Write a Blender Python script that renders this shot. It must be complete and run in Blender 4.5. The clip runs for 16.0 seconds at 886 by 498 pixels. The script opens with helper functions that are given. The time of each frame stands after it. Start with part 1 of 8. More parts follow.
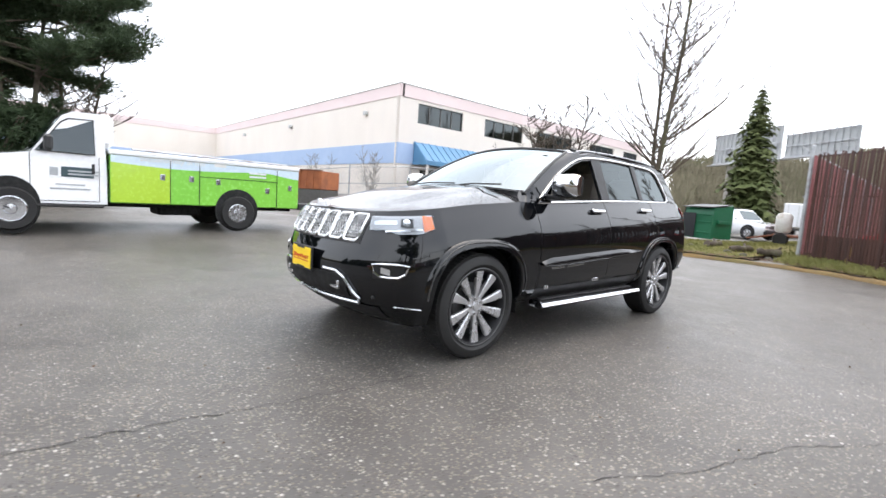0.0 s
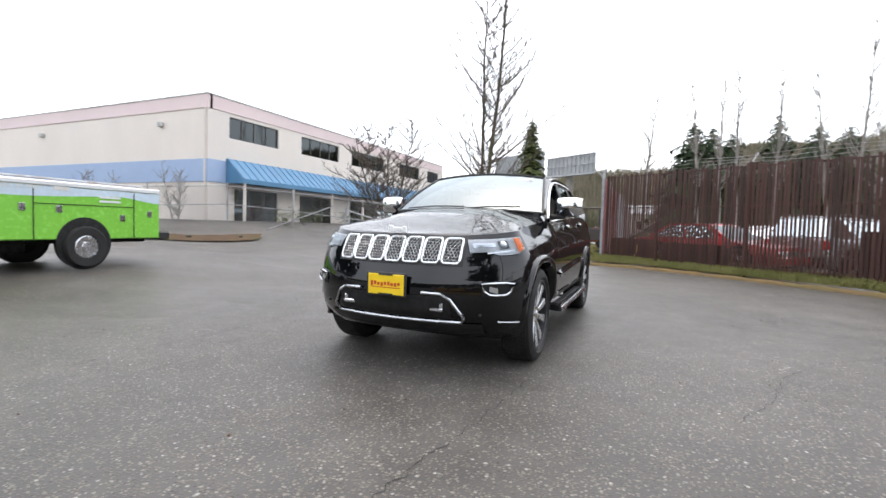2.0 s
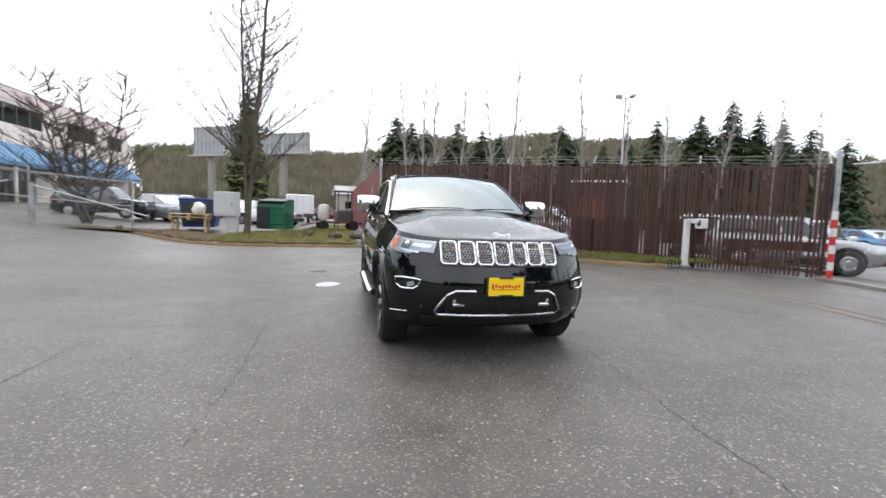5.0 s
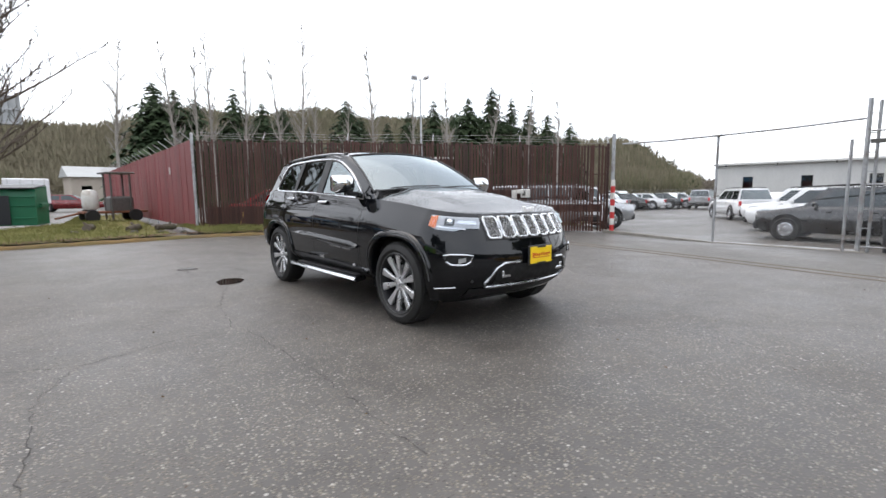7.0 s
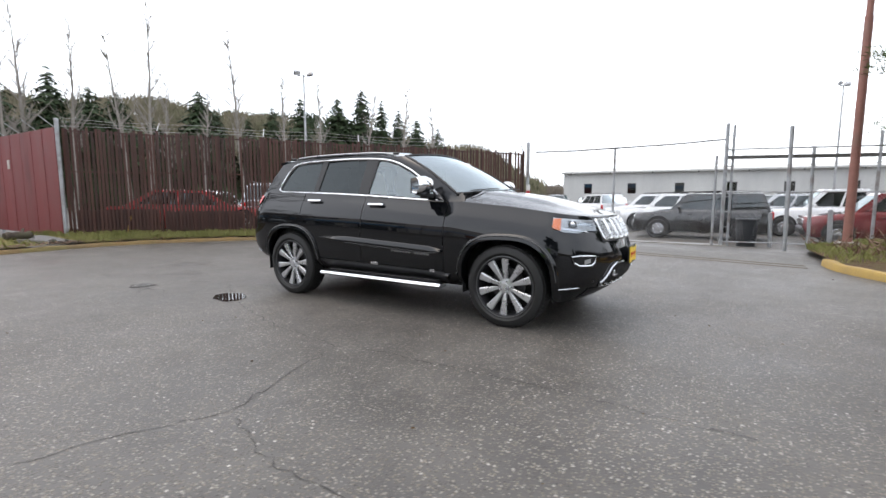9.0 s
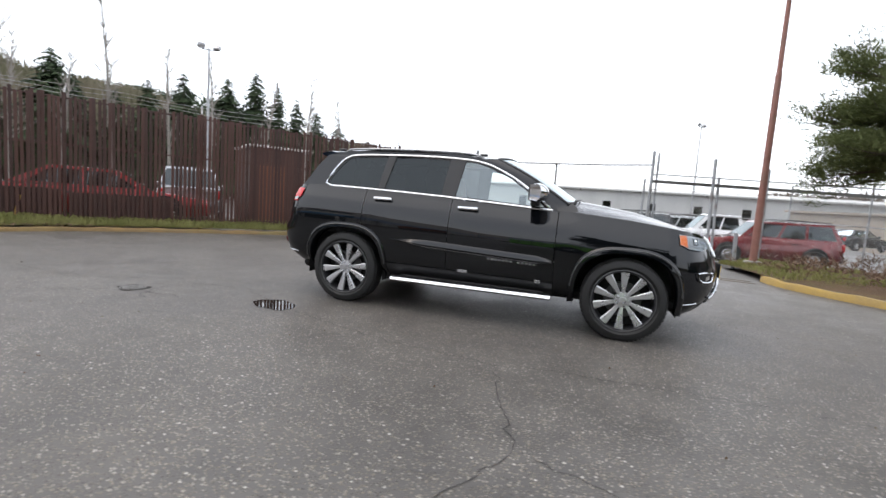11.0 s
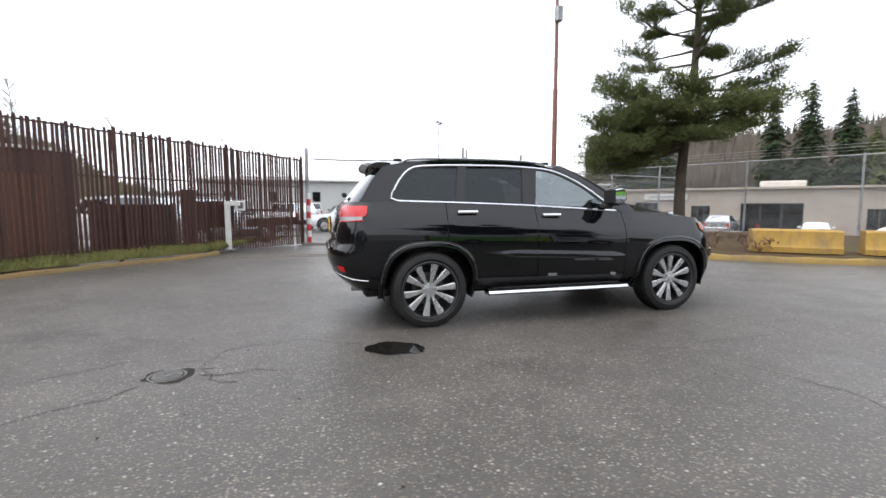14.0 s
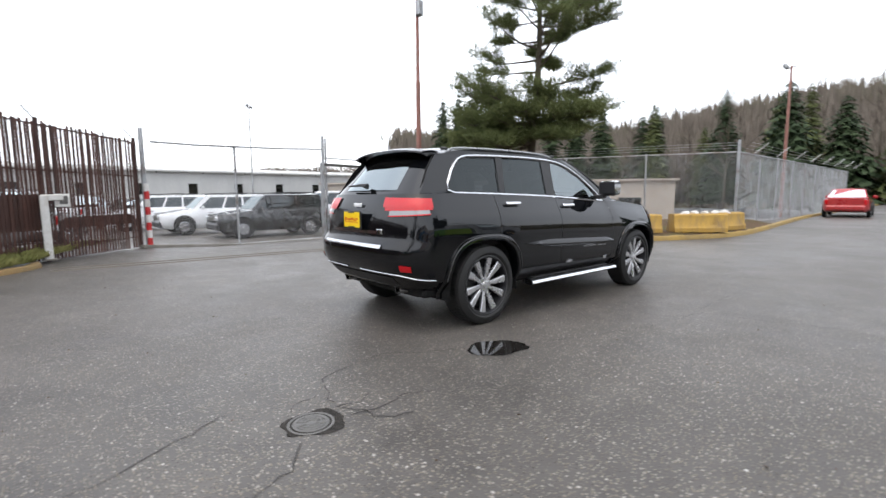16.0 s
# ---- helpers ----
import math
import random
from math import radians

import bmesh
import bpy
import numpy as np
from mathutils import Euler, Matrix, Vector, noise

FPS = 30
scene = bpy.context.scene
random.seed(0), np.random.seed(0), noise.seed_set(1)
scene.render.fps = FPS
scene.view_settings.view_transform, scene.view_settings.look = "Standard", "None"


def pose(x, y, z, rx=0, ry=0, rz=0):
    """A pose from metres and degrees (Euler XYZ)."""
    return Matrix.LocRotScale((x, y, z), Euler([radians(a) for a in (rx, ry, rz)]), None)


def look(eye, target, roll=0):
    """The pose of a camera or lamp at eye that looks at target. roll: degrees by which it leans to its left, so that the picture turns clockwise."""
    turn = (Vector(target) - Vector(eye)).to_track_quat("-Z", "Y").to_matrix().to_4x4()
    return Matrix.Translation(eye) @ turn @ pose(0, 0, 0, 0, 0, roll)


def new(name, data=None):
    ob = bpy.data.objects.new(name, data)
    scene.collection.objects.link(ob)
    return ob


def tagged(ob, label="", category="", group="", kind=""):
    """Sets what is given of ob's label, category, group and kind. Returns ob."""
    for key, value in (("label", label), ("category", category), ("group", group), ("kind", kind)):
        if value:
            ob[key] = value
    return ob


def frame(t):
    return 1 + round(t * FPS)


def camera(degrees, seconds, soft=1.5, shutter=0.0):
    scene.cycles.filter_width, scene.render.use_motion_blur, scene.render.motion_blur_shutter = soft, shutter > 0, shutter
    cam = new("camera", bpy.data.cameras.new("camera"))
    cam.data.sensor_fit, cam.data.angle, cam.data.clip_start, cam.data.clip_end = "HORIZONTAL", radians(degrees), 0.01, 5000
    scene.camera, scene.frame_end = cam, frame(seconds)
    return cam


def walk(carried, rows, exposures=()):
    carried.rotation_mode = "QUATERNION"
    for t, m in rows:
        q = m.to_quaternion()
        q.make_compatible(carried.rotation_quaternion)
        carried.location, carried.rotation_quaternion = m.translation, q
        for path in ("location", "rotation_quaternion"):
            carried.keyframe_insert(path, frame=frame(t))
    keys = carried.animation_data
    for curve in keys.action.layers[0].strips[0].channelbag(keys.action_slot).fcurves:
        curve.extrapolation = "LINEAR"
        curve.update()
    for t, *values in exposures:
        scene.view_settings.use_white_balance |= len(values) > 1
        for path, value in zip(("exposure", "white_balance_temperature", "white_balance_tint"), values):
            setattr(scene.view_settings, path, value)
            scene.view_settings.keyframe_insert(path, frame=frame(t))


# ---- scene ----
cam = camera(87.5, 16.0, 1.5, 0.35)
PATH = [
    (0, (3.227, -3.869, 1.154), (1.736, -2.553, 0.938), 3.8),
    (0.5, (2.913, -4.31, 1.129), (1.552, -2.856, 0.942), 1.3),
    (1, (2.563, -4.73, 1.137), (1.372, -3.13, 1.001), 1.5),
    (1.5, (2.178, -5.042, 1.118), (1.162, -3.326, 0.96), 0.9),
    (2, (1.741, -5.307, 1.104), (0.928, -3.483, 1.003), 1.7),
    (2.5, (1.281, -5.485, 1.076), (0.681, -3.581, 0.948), 0.6),
    (3, (0.835, -5.606, 1.077), (0.403, -3.664, 0.871), 0.9),
    (3.2, (0.658, -5.672, 1.115), (0.389, -3.697, 0.926), 0.6),
    (5.3, (-1.698, -5.913, 1.244), (-1.072, -4.018, 1.106), 1.6),
    (5.5, (-1.928, -5.852, 1.236), (-1.156, -4.01, 1.133), 0.9),
    (6, (-2.427, -5.629, 1.232), (-1.452, -3.888, 1.098), -0.1),
    (6.5, (-2.897, -5.338, 1.231), (-1.739, -3.716, 1.063), -0.0),
    (7, (-3.347, -5.011, 1.218), (-2.069, -3.491, 0.98), -0.5),
    (7.5, (-3.73, -4.59, 1.228), (-2.357, -3.159, 0.974), 0.8),
    (8, (-4.115, -4.148, 1.235), (-2.659, -2.802, 0.977), 0.1),
    (8.5, (-4.464, -3.697, 1.237), (-2.909, -2.461, 1.003), 0.3),
    (9, (-4.813, -3.218, 1.226), (-3.128, -2.165, 0.998), 0.0),
    (9.2, (-4.915, -3.008, 1.221), (-3.211, -1.988, 0.988), 0.2),
    (11.3, (-5.571, -0.762, 1.177), (-3.638, -0.287, 0.981), 1.7),
    (11.5, (-5.644, -0.544, 1.176), (-3.689, -0.17, 0.989), -1.2),
    (12, (-5.778, 0.102, 1.183), (-3.792, 0.274, 1.026), -0.1),
    (12.5, (-5.742, 0.717, 1.23), (-3.751, 0.742, 1.049), 0.6),
    (13, (-5.648, 1.348, 1.234), (-3.66, 1.202, 1.08), 1.1),
    (13.5, (-5.547, 1.982, 1.247), (-3.586, 1.617, 1.094), -0.9),
    (14, (-5.375, 2.578, 1.249), (-3.459, 2.039, 1.055), -0.0),
    (14.5, (-5.156, 3.159, 1.252), (-3.292, 2.448, 1.105), 0.8),
    (15, (-4.852, 3.692, 1.278), (-3.052, 2.837, 1.108), -0.3),
    (15.5, (-4.527, 4.222, 1.292), (-2.859, 3.136, 1.092), 1.4),
    (16, (-4.027, 4.65, 1.26), (-2.513, 3.364, 1.027), -0.4),
]
walk(cam, [(t, look(eye, target, roll)) for t, eye, target, roll in PATH],
     [(0.0, 0.86), (0.5, 0.62), (1.5, 0.50), (3, 0.36), (5.5, 0.40), (7, 0.32), (9, 0.34), (11.5, 0.26), (12, 0.27), (13, 0.30), (16, 0.31)])

# ---- light ----
world = bpy.data.worlds.new("overcast")
scene.world = world
world.use_nodes = True
wn, wl = world.node_tree.nodes, world.node_tree.links
wn.clear()
w_out = wn.new("ShaderNodeOutputWorld")
w_bg = wn.new("ShaderNodeBackground")
w_sky = wn.new("ShaderNodeTexSky")
w_sky.sky_type = "NISHITA"
w_sky.sun_disc = False
w_sky.sun_elevation = radians(70)
w_sky.sun_rotation = radians(-15)
w_sky.air_density, w_sky.dust_density = 1.0, 6.0
w_gain = wn.new("ShaderNodeVectorMath")
w_gain.operation = "SCALE"
w_gain.inputs["Scale"].default_value = 0.10
w_co = wn.new("ShaderNodeTexCoord")
w_noise = wn.new("ShaderNodeTexNoise")
w_noise.inputs["Scale"].default_value = 1.6
w_noise.inputs["Detail"].default_value = 4
w_ramp = wn.new("ShaderNodeValToRGB")
w_ramp.color_ramp.elements[0].color = (1.55, 1.62, 1.76, 1)
w_ramp.color_ramp.elements[1].color = (2.05, 2.10, 2.20, 1)
w_ramp.color_ramp.elements[0].position = 0.35
w_ramp.color_ramp.elements[1].position = 0.62
w_add = wn.new("ShaderNodeMixRGB")
w_add.blend_type = "ADD"
w_add.inputs[0].default_value = 1.0
wl.new(w_sky.outputs[0], w_gain.inputs[0])
wl.new(w_co.outputs["Generated"], w_noise.inputs["Vector"])
wl.new(w_noise.outputs[0], w_ramp.inputs[0])
wl.new(w_ramp.outputs[0], w_add.inputs[1])
wl.new(w_gain.outputs[0], w_add.inputs[2])
wl.new(w_add.outputs[0], w_bg.inputs[0])
w_bg.inputs[1].default_value = 0.72
wl.new(w_bg.outputs[0], w_out.inputs[0])

sun_data = bpy.data.lights.new("sun", "SUN")
sun_data.energy, sun_data.angle, sun_data.color = 0.3, radians(70), (1.0, 0.97, 0.93)
sun = new("sun", sun_data)
sun.matrix_world = look((0, 0, 60), (5, -20, 0))

# ---- materials ----


def nodes_of(name):
    m = bpy.data.materials.new(name)
    m.use_nodes = True
    nt = m.node_tree
    return m, nt, nt.nodes["Principled BSDF"]


def noise_node(nt, scale, detail=4, rough=0.6, vec=None):
    n = nt.nodes.new("ShaderNodeTexNoise")
    n.inputs["Scale"].default_value, n.inputs["Detail"].default_value, n.inputs["Roughness"].default_value = scale, detail, rough
    if vec:
        nt.links.new(vec, n.inputs["Vector"])
    return n


def ramp_node(nt, fac, stops):
    r = nt.nodes.new("ShaderNodeValToRGB")
    els = r.color_ramp.elements
    while len(els) < len(stops):
        els.new(0.5)
    for e, (p, c) in zip(els, stops):
        e.position = p
        e.color = (*c, 1) if len(c) == 3 else c
    nt.links.new(fac, r.inputs[0])
    return r


def mix_node(nt, fac, a, b, blend="MIX"):
    m = nt.nodes.new("ShaderNodeMixRGB")
    m.blend_type = blend
    for i, v in enumerate((fac, a, b)):
        if isinstance(v, bpy.types.NodeSocket):
            nt.links.new(v, m.inputs[i])
        elif i == 0:
            m.inputs[0].default_value = v
        else:
            m.inputs[i].default_value = (*v, 1)
    return m


def grey(v):
    return (v, v, v)


def surface(name, c1, c2, scale=6.0, rough=(0.5, 0.7), metal=0.0, fine=60.0, bump=0.15, depth=0.004, coat=0.0, vary=0.0, stain=None, streak=0.0):
    """A worn surface: two colours mixed by a coarse and a fine noise, roughness that varies, a fine bump, stains and a shade of its own for each piece."""
    m, nt, p = nodes_of(name)
    co = nt.nodes.new("ShaderNodeTexCoord").outputs["Object"]
    if streak:
        mp = nt.nodes.new("ShaderNodeMapping")
        mp.inputs["Scale"].default_value = (1, 1, streak)
        nt.links.new(co, mp.inputs[0])
        co = mp.outputs[0]
    big, small = noise_node(nt, scale, 5, vec=co), noise_node(nt, fine, 3, vec=co)
    mixed = mix_node(nt, 0.35, big.outputs[0], small.outputs[0])
    col = ramp_node(nt, mixed.outputs[0], [(0.33, c1), (0.66, c2)]).outputs[0]
    if stain:
        far = noise_node(nt, scale * 0.35, 6, 0.7, co)
        col = mix_node(nt, ramp_node(nt, far.outputs[0], [(0.5, grey(0)), (0.68, grey(0.8))]).outputs[0], col, stain).outputs[0]
    if vary:
        info = nt.nodes.new("ShaderNodeObjectInfo")
        rv = ramp_node(nt, info.outputs["Random"], [(0, grey(1 - vary)), (1, grey(1 + vary))])
        col = mix_node(nt, 1.0, col, rv.outputs[0], "MULTIPLY").outputs[0]
    nt.links.new(col, p.inputs["Base Color"])
    rr = ramp_node(nt, big.outputs[0], [(0.3, grey(rough[0])), (0.7, grey(rough[1]))])
    nt.links.new(rr.outputs[0], p.inputs["Roughness"])
    p.inputs["Metallic"].default_value = metal
    p.inputs["Coat Weight"].default_value = coat
    p.inputs["Coat Roughness"].default_value = 0.03
    if bump:
        b = nt.nodes.new("ShaderNodeBump")
        b.inputs["Strength"].default_value, b.inputs["Distance"].default_value = bump, depth
        nt.links.new(small.outputs[0], b.inputs["Height"])
        nt.links.new(b.outputs[0], p.inputs["Normal"])
    return m


def plain(name, c, rough=0.4, metal=0.0, emit=0.0, coat=0.0):
    m, nt, p = nodes_of(name)
    co = nt.nodes.new("ShaderNodeTexCoord").outputs["Object"]
    n = noise_node(nt, 14, 4, vec=co)
    a = tuple(v * 0.95 for v in c)
    b = tuple(min(1, v * 1.04) for v in c)
    nt.links.new(ramp_node(nt, n.outputs[0], [(0.35, a), (0.65, b)]).outputs[0], p.inputs["Base Color"])
    nt.links.new(ramp_node(nt, n.outputs[0], [(0.3, grey(max(0.02, rough * 0.8))), (0.7, grey(min(1, rough * 1.2)))]).outputs[0], p.inputs["Roughness"])
    p.inputs["Metallic"].default_value, p.inputs["Coat Weight"].default_value = metal, coat
    if emit:
        p.inputs["Emission Color"].default_value = (*c, 1)
        p.inputs["Emission Strength"].default_value = emit
    return m


def glass(name, tint, ior=1.52, rough=0.0, base=0.0):
    """Thin sheet glass: what shines through it is tinted, and it mirrors more at a glance."""
    m = bpy.data.materials.new(name)
    m.use_nodes = True
    nt = m.node_tree
    nt.nodes.clear()
    out, mix = nt.nodes.new("ShaderNodeOutputMaterial"), nt.nodes.new("ShaderNodeMixShader")
    clear, gloss, fres = nt.nodes.new("ShaderNodeBsdfTransparent"), nt.nodes.new("ShaderNodeBsdfGlossy"), nt.nodes.new("ShaderNodeFresnel")
    clear.inputs[0].default_value = (*tint, 1)
    gloss.inputs["Roughness"].default_value = rough
    gloss.inputs["Color"].default_value = (0.76, 0.84, 0.86, 1)
    fres.inputs[0].default_value = ior
    more = nt.nodes.new("ShaderNodeMath")
    more.operation = "ADD"
    more.use_clamp = True
    more.inputs[1].default_value = base
    nt.links.new(fres.outputs[0], more.inputs[0])
    nt.links.new(more.outputs[0], mix.inputs[0])
    nt.links.new(clear.outputs[0], mix.inputs[1])
    nt.links.new(gloss.outputs[0], mix.inputs[2])
    nt.links.new(mix.outputs[0], out.inputs[0])
    return m


def asphalt_material():
    """Damp worn asphalt: pale and brown stones of several sizes showing through dark binder, wetter and drier patches."""
    m, nt, p = nodes_of("wet_asphalt")
    co = nt.nodes.new("ShaderNodeTexCoord").outputs["Object"]
    damp, blotch = noise_node(nt, 0.22, 5, 0.55, co), noise_node(nt, 1.7, 5, 0.65, co)
    col = ramp_node(nt, blotch.outputs[0], [(0.3, (0.054, 0.050, 0.046)), (0.7, (0.092, 0.086, 0.079))]).outputs[0]
    heights = []
    for scale, lo, size, tones in (
            (62, 0.10, 0.50, [(0.0, (0.035, 0.032, 0.029)), (0.4, (0.085, 0.075, 0.062)), (0.75, (0.15, 0.128, 0.10)), (1.0, (0.24, 0.225, 0.20))]),
            (36, 0.60, 0.38, [(0.0, (0.08, 0.070, 0.057)), (0.5, (0.16, 0.142, 0.115)), (0.85, (0.23, 0.215, 0.19)), (1.0, (0.38, 0.36, 0.33))]),
            (22, 0.93, 0.26, [(0.0, (0.14, 0.12, 0.10)), (0.6, (0.24, 0.225, 0.20)), (1.0, (0.46, 0.45, 0.42))])):
        vor = nt.nodes.new("ShaderNodeTexVoronoi")
        vor.inputs["Scale"].default_value = scale
        nt.links.new(co, vor.inputs["Vector"])
        sep = nt.nodes.new("ShaderNodeSeparateColor")
        nt.links.new(vor.outputs["Color"], sep.inputs[0])
        stone = ramp_node(nt, vor.outputs["Distance"], [(size * 0.55, grey(1)), (size, grey(0))])
        pick = ramp_node(nt, sep.outputs[0], [(lo, grey(0)), (min(0.99, lo + 0.06), grey(1))])
        both = mix_node(nt, 1.0, stone.outputs[0], pick.outputs[0], "MULTIPLY")
        tone = ramp_node(nt, sep.outputs[1], tones)
        col = mix_node(nt, both.outputs[0], col, tone.outputs[0]).outputs[0]
        heights.append(both.outputs[0])
    tone = mix_node(nt, 0.35, noise_node(nt, 0.55, 4, 0.6, co).outputs[0], noise_node(nt, 4.5, 3, 0.6, co).outputs[0])
    col = mix_node(nt, 1.0, col, ramp_node(nt, tone.outputs[0], [(0.36, grey(0.86)), (0.64, grey(1.24))]).outputs[0], "MULTIPLY").outputs[0]
    nt.links.new(col, p.inputs["Base Color"])
    wet = mix_node(nt, 0.4, damp.outputs[0], blotch.outputs[0])
    rr = ramp_node(nt, wet.outputs[0], [(0.38, grey(0.36)), (0.62, grey(0.58))])
    nt.links.new(rr.outputs[0], p.inputs["Roughness"])
    p.inputs["IOR"].default_value = 1.36
    b = nt.nodes.new("ShaderNodeBump")
    b.inputs["Strength"].default_value, b.inputs["Distance"].default_value = 0.6, 0.006
    hmix = mix_node(nt, 0.5, heights[0], heights[1])
    nt.links.new(hmix.outputs[0], b.inputs["Height"])
    nt.links.new(b.outputs[0], p.inputs["Normal"])
    return m


M = {}
M["asphalt"] = asphalt_material()
M["paint"] = surface("black_car_paint", (0.0025, 0.003, 0.004), (0.0035, 0.004, 0.005), 3, (0.16, 0.22), 0.0, 900, 0.0, coat=1.0)
M["paint"].node_tree.nodes["Principled BSDF"].inputs["Coat Roughness"].default_value = 0.02
M["paint"].node_tree.nodes["Principled BSDF"].inputs["Coat IOR"].default_value = 1.5
M["paint"].node_tree.nodes["Principled BSDF"].inputs["Specular IOR Level"].default_value = 0.15
M["paint"].node_tree.nodes["Principled BSDF"].inputs["Specular IOR Level"].default_value = 0.0


def rain_drops(m):
    """Rain standing in drops on the level panels: relief in the clear coat where the surface faces up."""
    nt = m.node_tree
    p = nt.nodes["Principled BSDF"]
    co = nt.nodes.new("ShaderNodeTexCoord").outputs["Object"]
    level = nt.nodes.new("ShaderNodeSeparateXYZ")
    nt.links.new(nt.nodes.new("ShaderNodeNewGeometry").outputs["Normal"], level.inputs[0])
    up = ramp_node(nt, level.outputs[2], [(0.72, grey(0)), (0.92, grey(1))])
    vor = nt.nodes.new("ShaderNodeTexVoronoi")
    vor.inputs["Scale"].default_value = 70
    nt.links.new(co, vor.inputs["Vector"])
    drop = ramp_node(nt, vor.outputs["Distance"], [(0.05, grey(1)), (0.42, grey(0))])
    both = mix_node(nt, 1.0, drop.outputs[0], up.outputs[0], "MULTIPLY")
    b = nt.nodes.new("ShaderNodeBump")
    b.inputs["Strength"].default_value, b.inputs["Distance"].default_value = 0.7, 0.004
    nt.links.new(both.outputs[0], b.inputs["Height"])
    nt.links.new(b.outputs[0], p.inputs["Coat Normal"])


rain_drops(M["paint"])
M["chrome"] = plain("chrome", (0.66, 0.67, 0.69), 0.08, 1.0)
M["grille_chrome"] = plain("grille_chrome", (0.74, 0.75, 0.76), 0.26, 0.85)
M["satin"] = plain("satin_chrome", (0.55, 0.56, 0.58), 0.25, 1.0)
M["roof_rail"] = plain("grey_roof_rail", (0.34, 0.345, 0.35), 0.3, 0.8)
M["dark_chrome"] = plain("dark_chrome", (0.36, 0.365, 0.375), 0.2, 1.0)
M["black_plastic"] = surface("black_plastic", (0.010, 0.010, 0.011), (0.018, 0.018, 0.019), 12, (0.45, 0.6), fine=300, bump=0.1, depth=0.001)
M["dark"] = plain("dark_cavity", (0.006, 0.006, 0.006), 0.8)
M["rubber"] = surface("tyre_rubber", (0.007, 0.007, 0.007), (0.015, 0.0145, 0.014), 9, (0.6, 0.8), fine=120, bump=0.2, depth=0.002)
M["alloy"] = surface("machined_alloy", (0.46, 0.465, 0.475), (0.60, 0.60, 0.61), 6, (0.22, 0.34), 0.75, 200, 0.03, 0.0005)
M["alloy_dark"] = plain("dark_alloy", (0.016, 0.016, 0.018), 0.5, 0.3)
M["badge"] = plain("bright_badge", (0.85, 0.855, 0.86), 0.3)
M["disc"] = plain("brake_disc_steel", (0.09, 0.09, 0.09), 0.45, 0.7)
M["glass_clear"] = glass("window_glass", (0.80, 0.90, 0.88), 1.6, base=0.14)
M["glass_screen"] = glass("windscreen_glass", (0.17, 0.215, 0.225), 1.5, base=0.19)
M["glass_tint"] = glass("tinted_glass", (0.045, 0.05, 0.055), 1.54)
M["glass_rear"] = glass("rear_screen_glass", (0.05, 0.055, 0.06), 1.7, base=0.24)
M["glass_lamp"] = glass("lamp_lens", (0.85, 0.87, 0.9), 1.5)
M["glass_house"] = glass("house_window_glass", (0.05, 0.06, 0.065), 1.8)
M["amber"] = plain("amber_lens", (0.85, 0.20, 0.02), 0.15, coat=1.0)
M["red_lens"] = plain("red_lens", (0.50, 0.006, 0.011), 0.22, coat=0.15)
M["lamp_white"] = plain("lamp_reflector", (0.75, 0.77, 0.80), 0.15, 0.6)
M["yellow_plate"] = plain("yellow_plate", (0.90, 0.62, 0.015), 0.35)
M["lamp_silver"] = plain("lamp_silver", (0.44, 0.445, 0.45), 0.34, 0.55)
M["lens_clear"] = plain("clear_reversing_lens", (0.26, 0.265, 0.27), 0.2, 0.2, coat=0.5)
M["seam"] = surface("weathered_seam", (0.075, 0.065, 0.050), (0.13, 0.11, 0.085), 4, (0.6, 0.8), 0.0, 60, 0.3, 0.004)
M["ink_red"] = plain("orange_red_ink", (0.55, 0.07, 0.01), 0.5)
M["leather"] = plain("light_leather", (0.30, 0.27, 0.23), 0.6)
M["interior"] = plain("dark_interior", (0.02, 0.02, 0.02), 0.7)
M["steel"] = surface("galvanised_steel", (0.30, 0.31, 0.32), (0.46, 0.47, 0.48), 5, (0.42, 0.6), 0.7, 90, 0.05, 0.001, stain=(0.16, 0.11, 0.08))
M["slat"] = surface("brown_fence_slat", (0.038, 0.0150, 0.0105), (0.078, 0.031, 0.021), 3, (0.5, 0.75), 0.0, 40, 0.2, 0.003, vary=0.35, stain=(0.028, 0.017, 0.012), streak=0.12)
M["slat_red"] = surface("red_fence_panel", (0.165, 0.032, 0.034), (0.225, 0.050, 0.050), 1.2, (0.4, 0.6), 0.0, 30, 0.1, 0.003, vary=0.1, stain=(0.09, 0.02, 0.02), streak=0.2)
M["rust_pole"] = surface("rust_red_pole", (0.20, 0.085, 0.065), (0.30, 0.14, 0.11), 4, (0.55, 0.75), 0.0, 40, 0.2, 0.003, stain=(0.20, 0.13, 0.10))
M["concrete"] = surface("weathered_concrete", (0.17, 0.155, 0.13), (0.30, 0.28, 0.25), 3, (0.7, 0.9), 0.0, 50, 0.4, 0.006, stain=(0.10, 0.10, 0.06))
M["kerb_yellow"] = surface("worn_yellow_kerb_paint", (0.23, 0.155, 0.05), (0.36, 0.24, 0.06), 2.5, (0.6, 0.85), 0.0, 40, 0.4, 0.006, stain=(0.15, 0.11, 0.05))
M["block_yellow"] = surface("chipped_yellow_block_paint", (0.31, 0.19, 0.045), (0.47, 0.29, 0.055), 5, (0.55, 0.8), 0.0, 30, 0.3, 0.006, stain=(0.17, 0.12, 0.07), streak=0.4)
M["kerb_mossy"] = surface("mossy_old_kerb", (0.125, 0.082, 0.034), (0.235, 0.150, 0.055), 2.0, (0.7, 0.9), 0.0, 35, 0.5, 0.01, stain=(0.13, 0.12, 0.04))
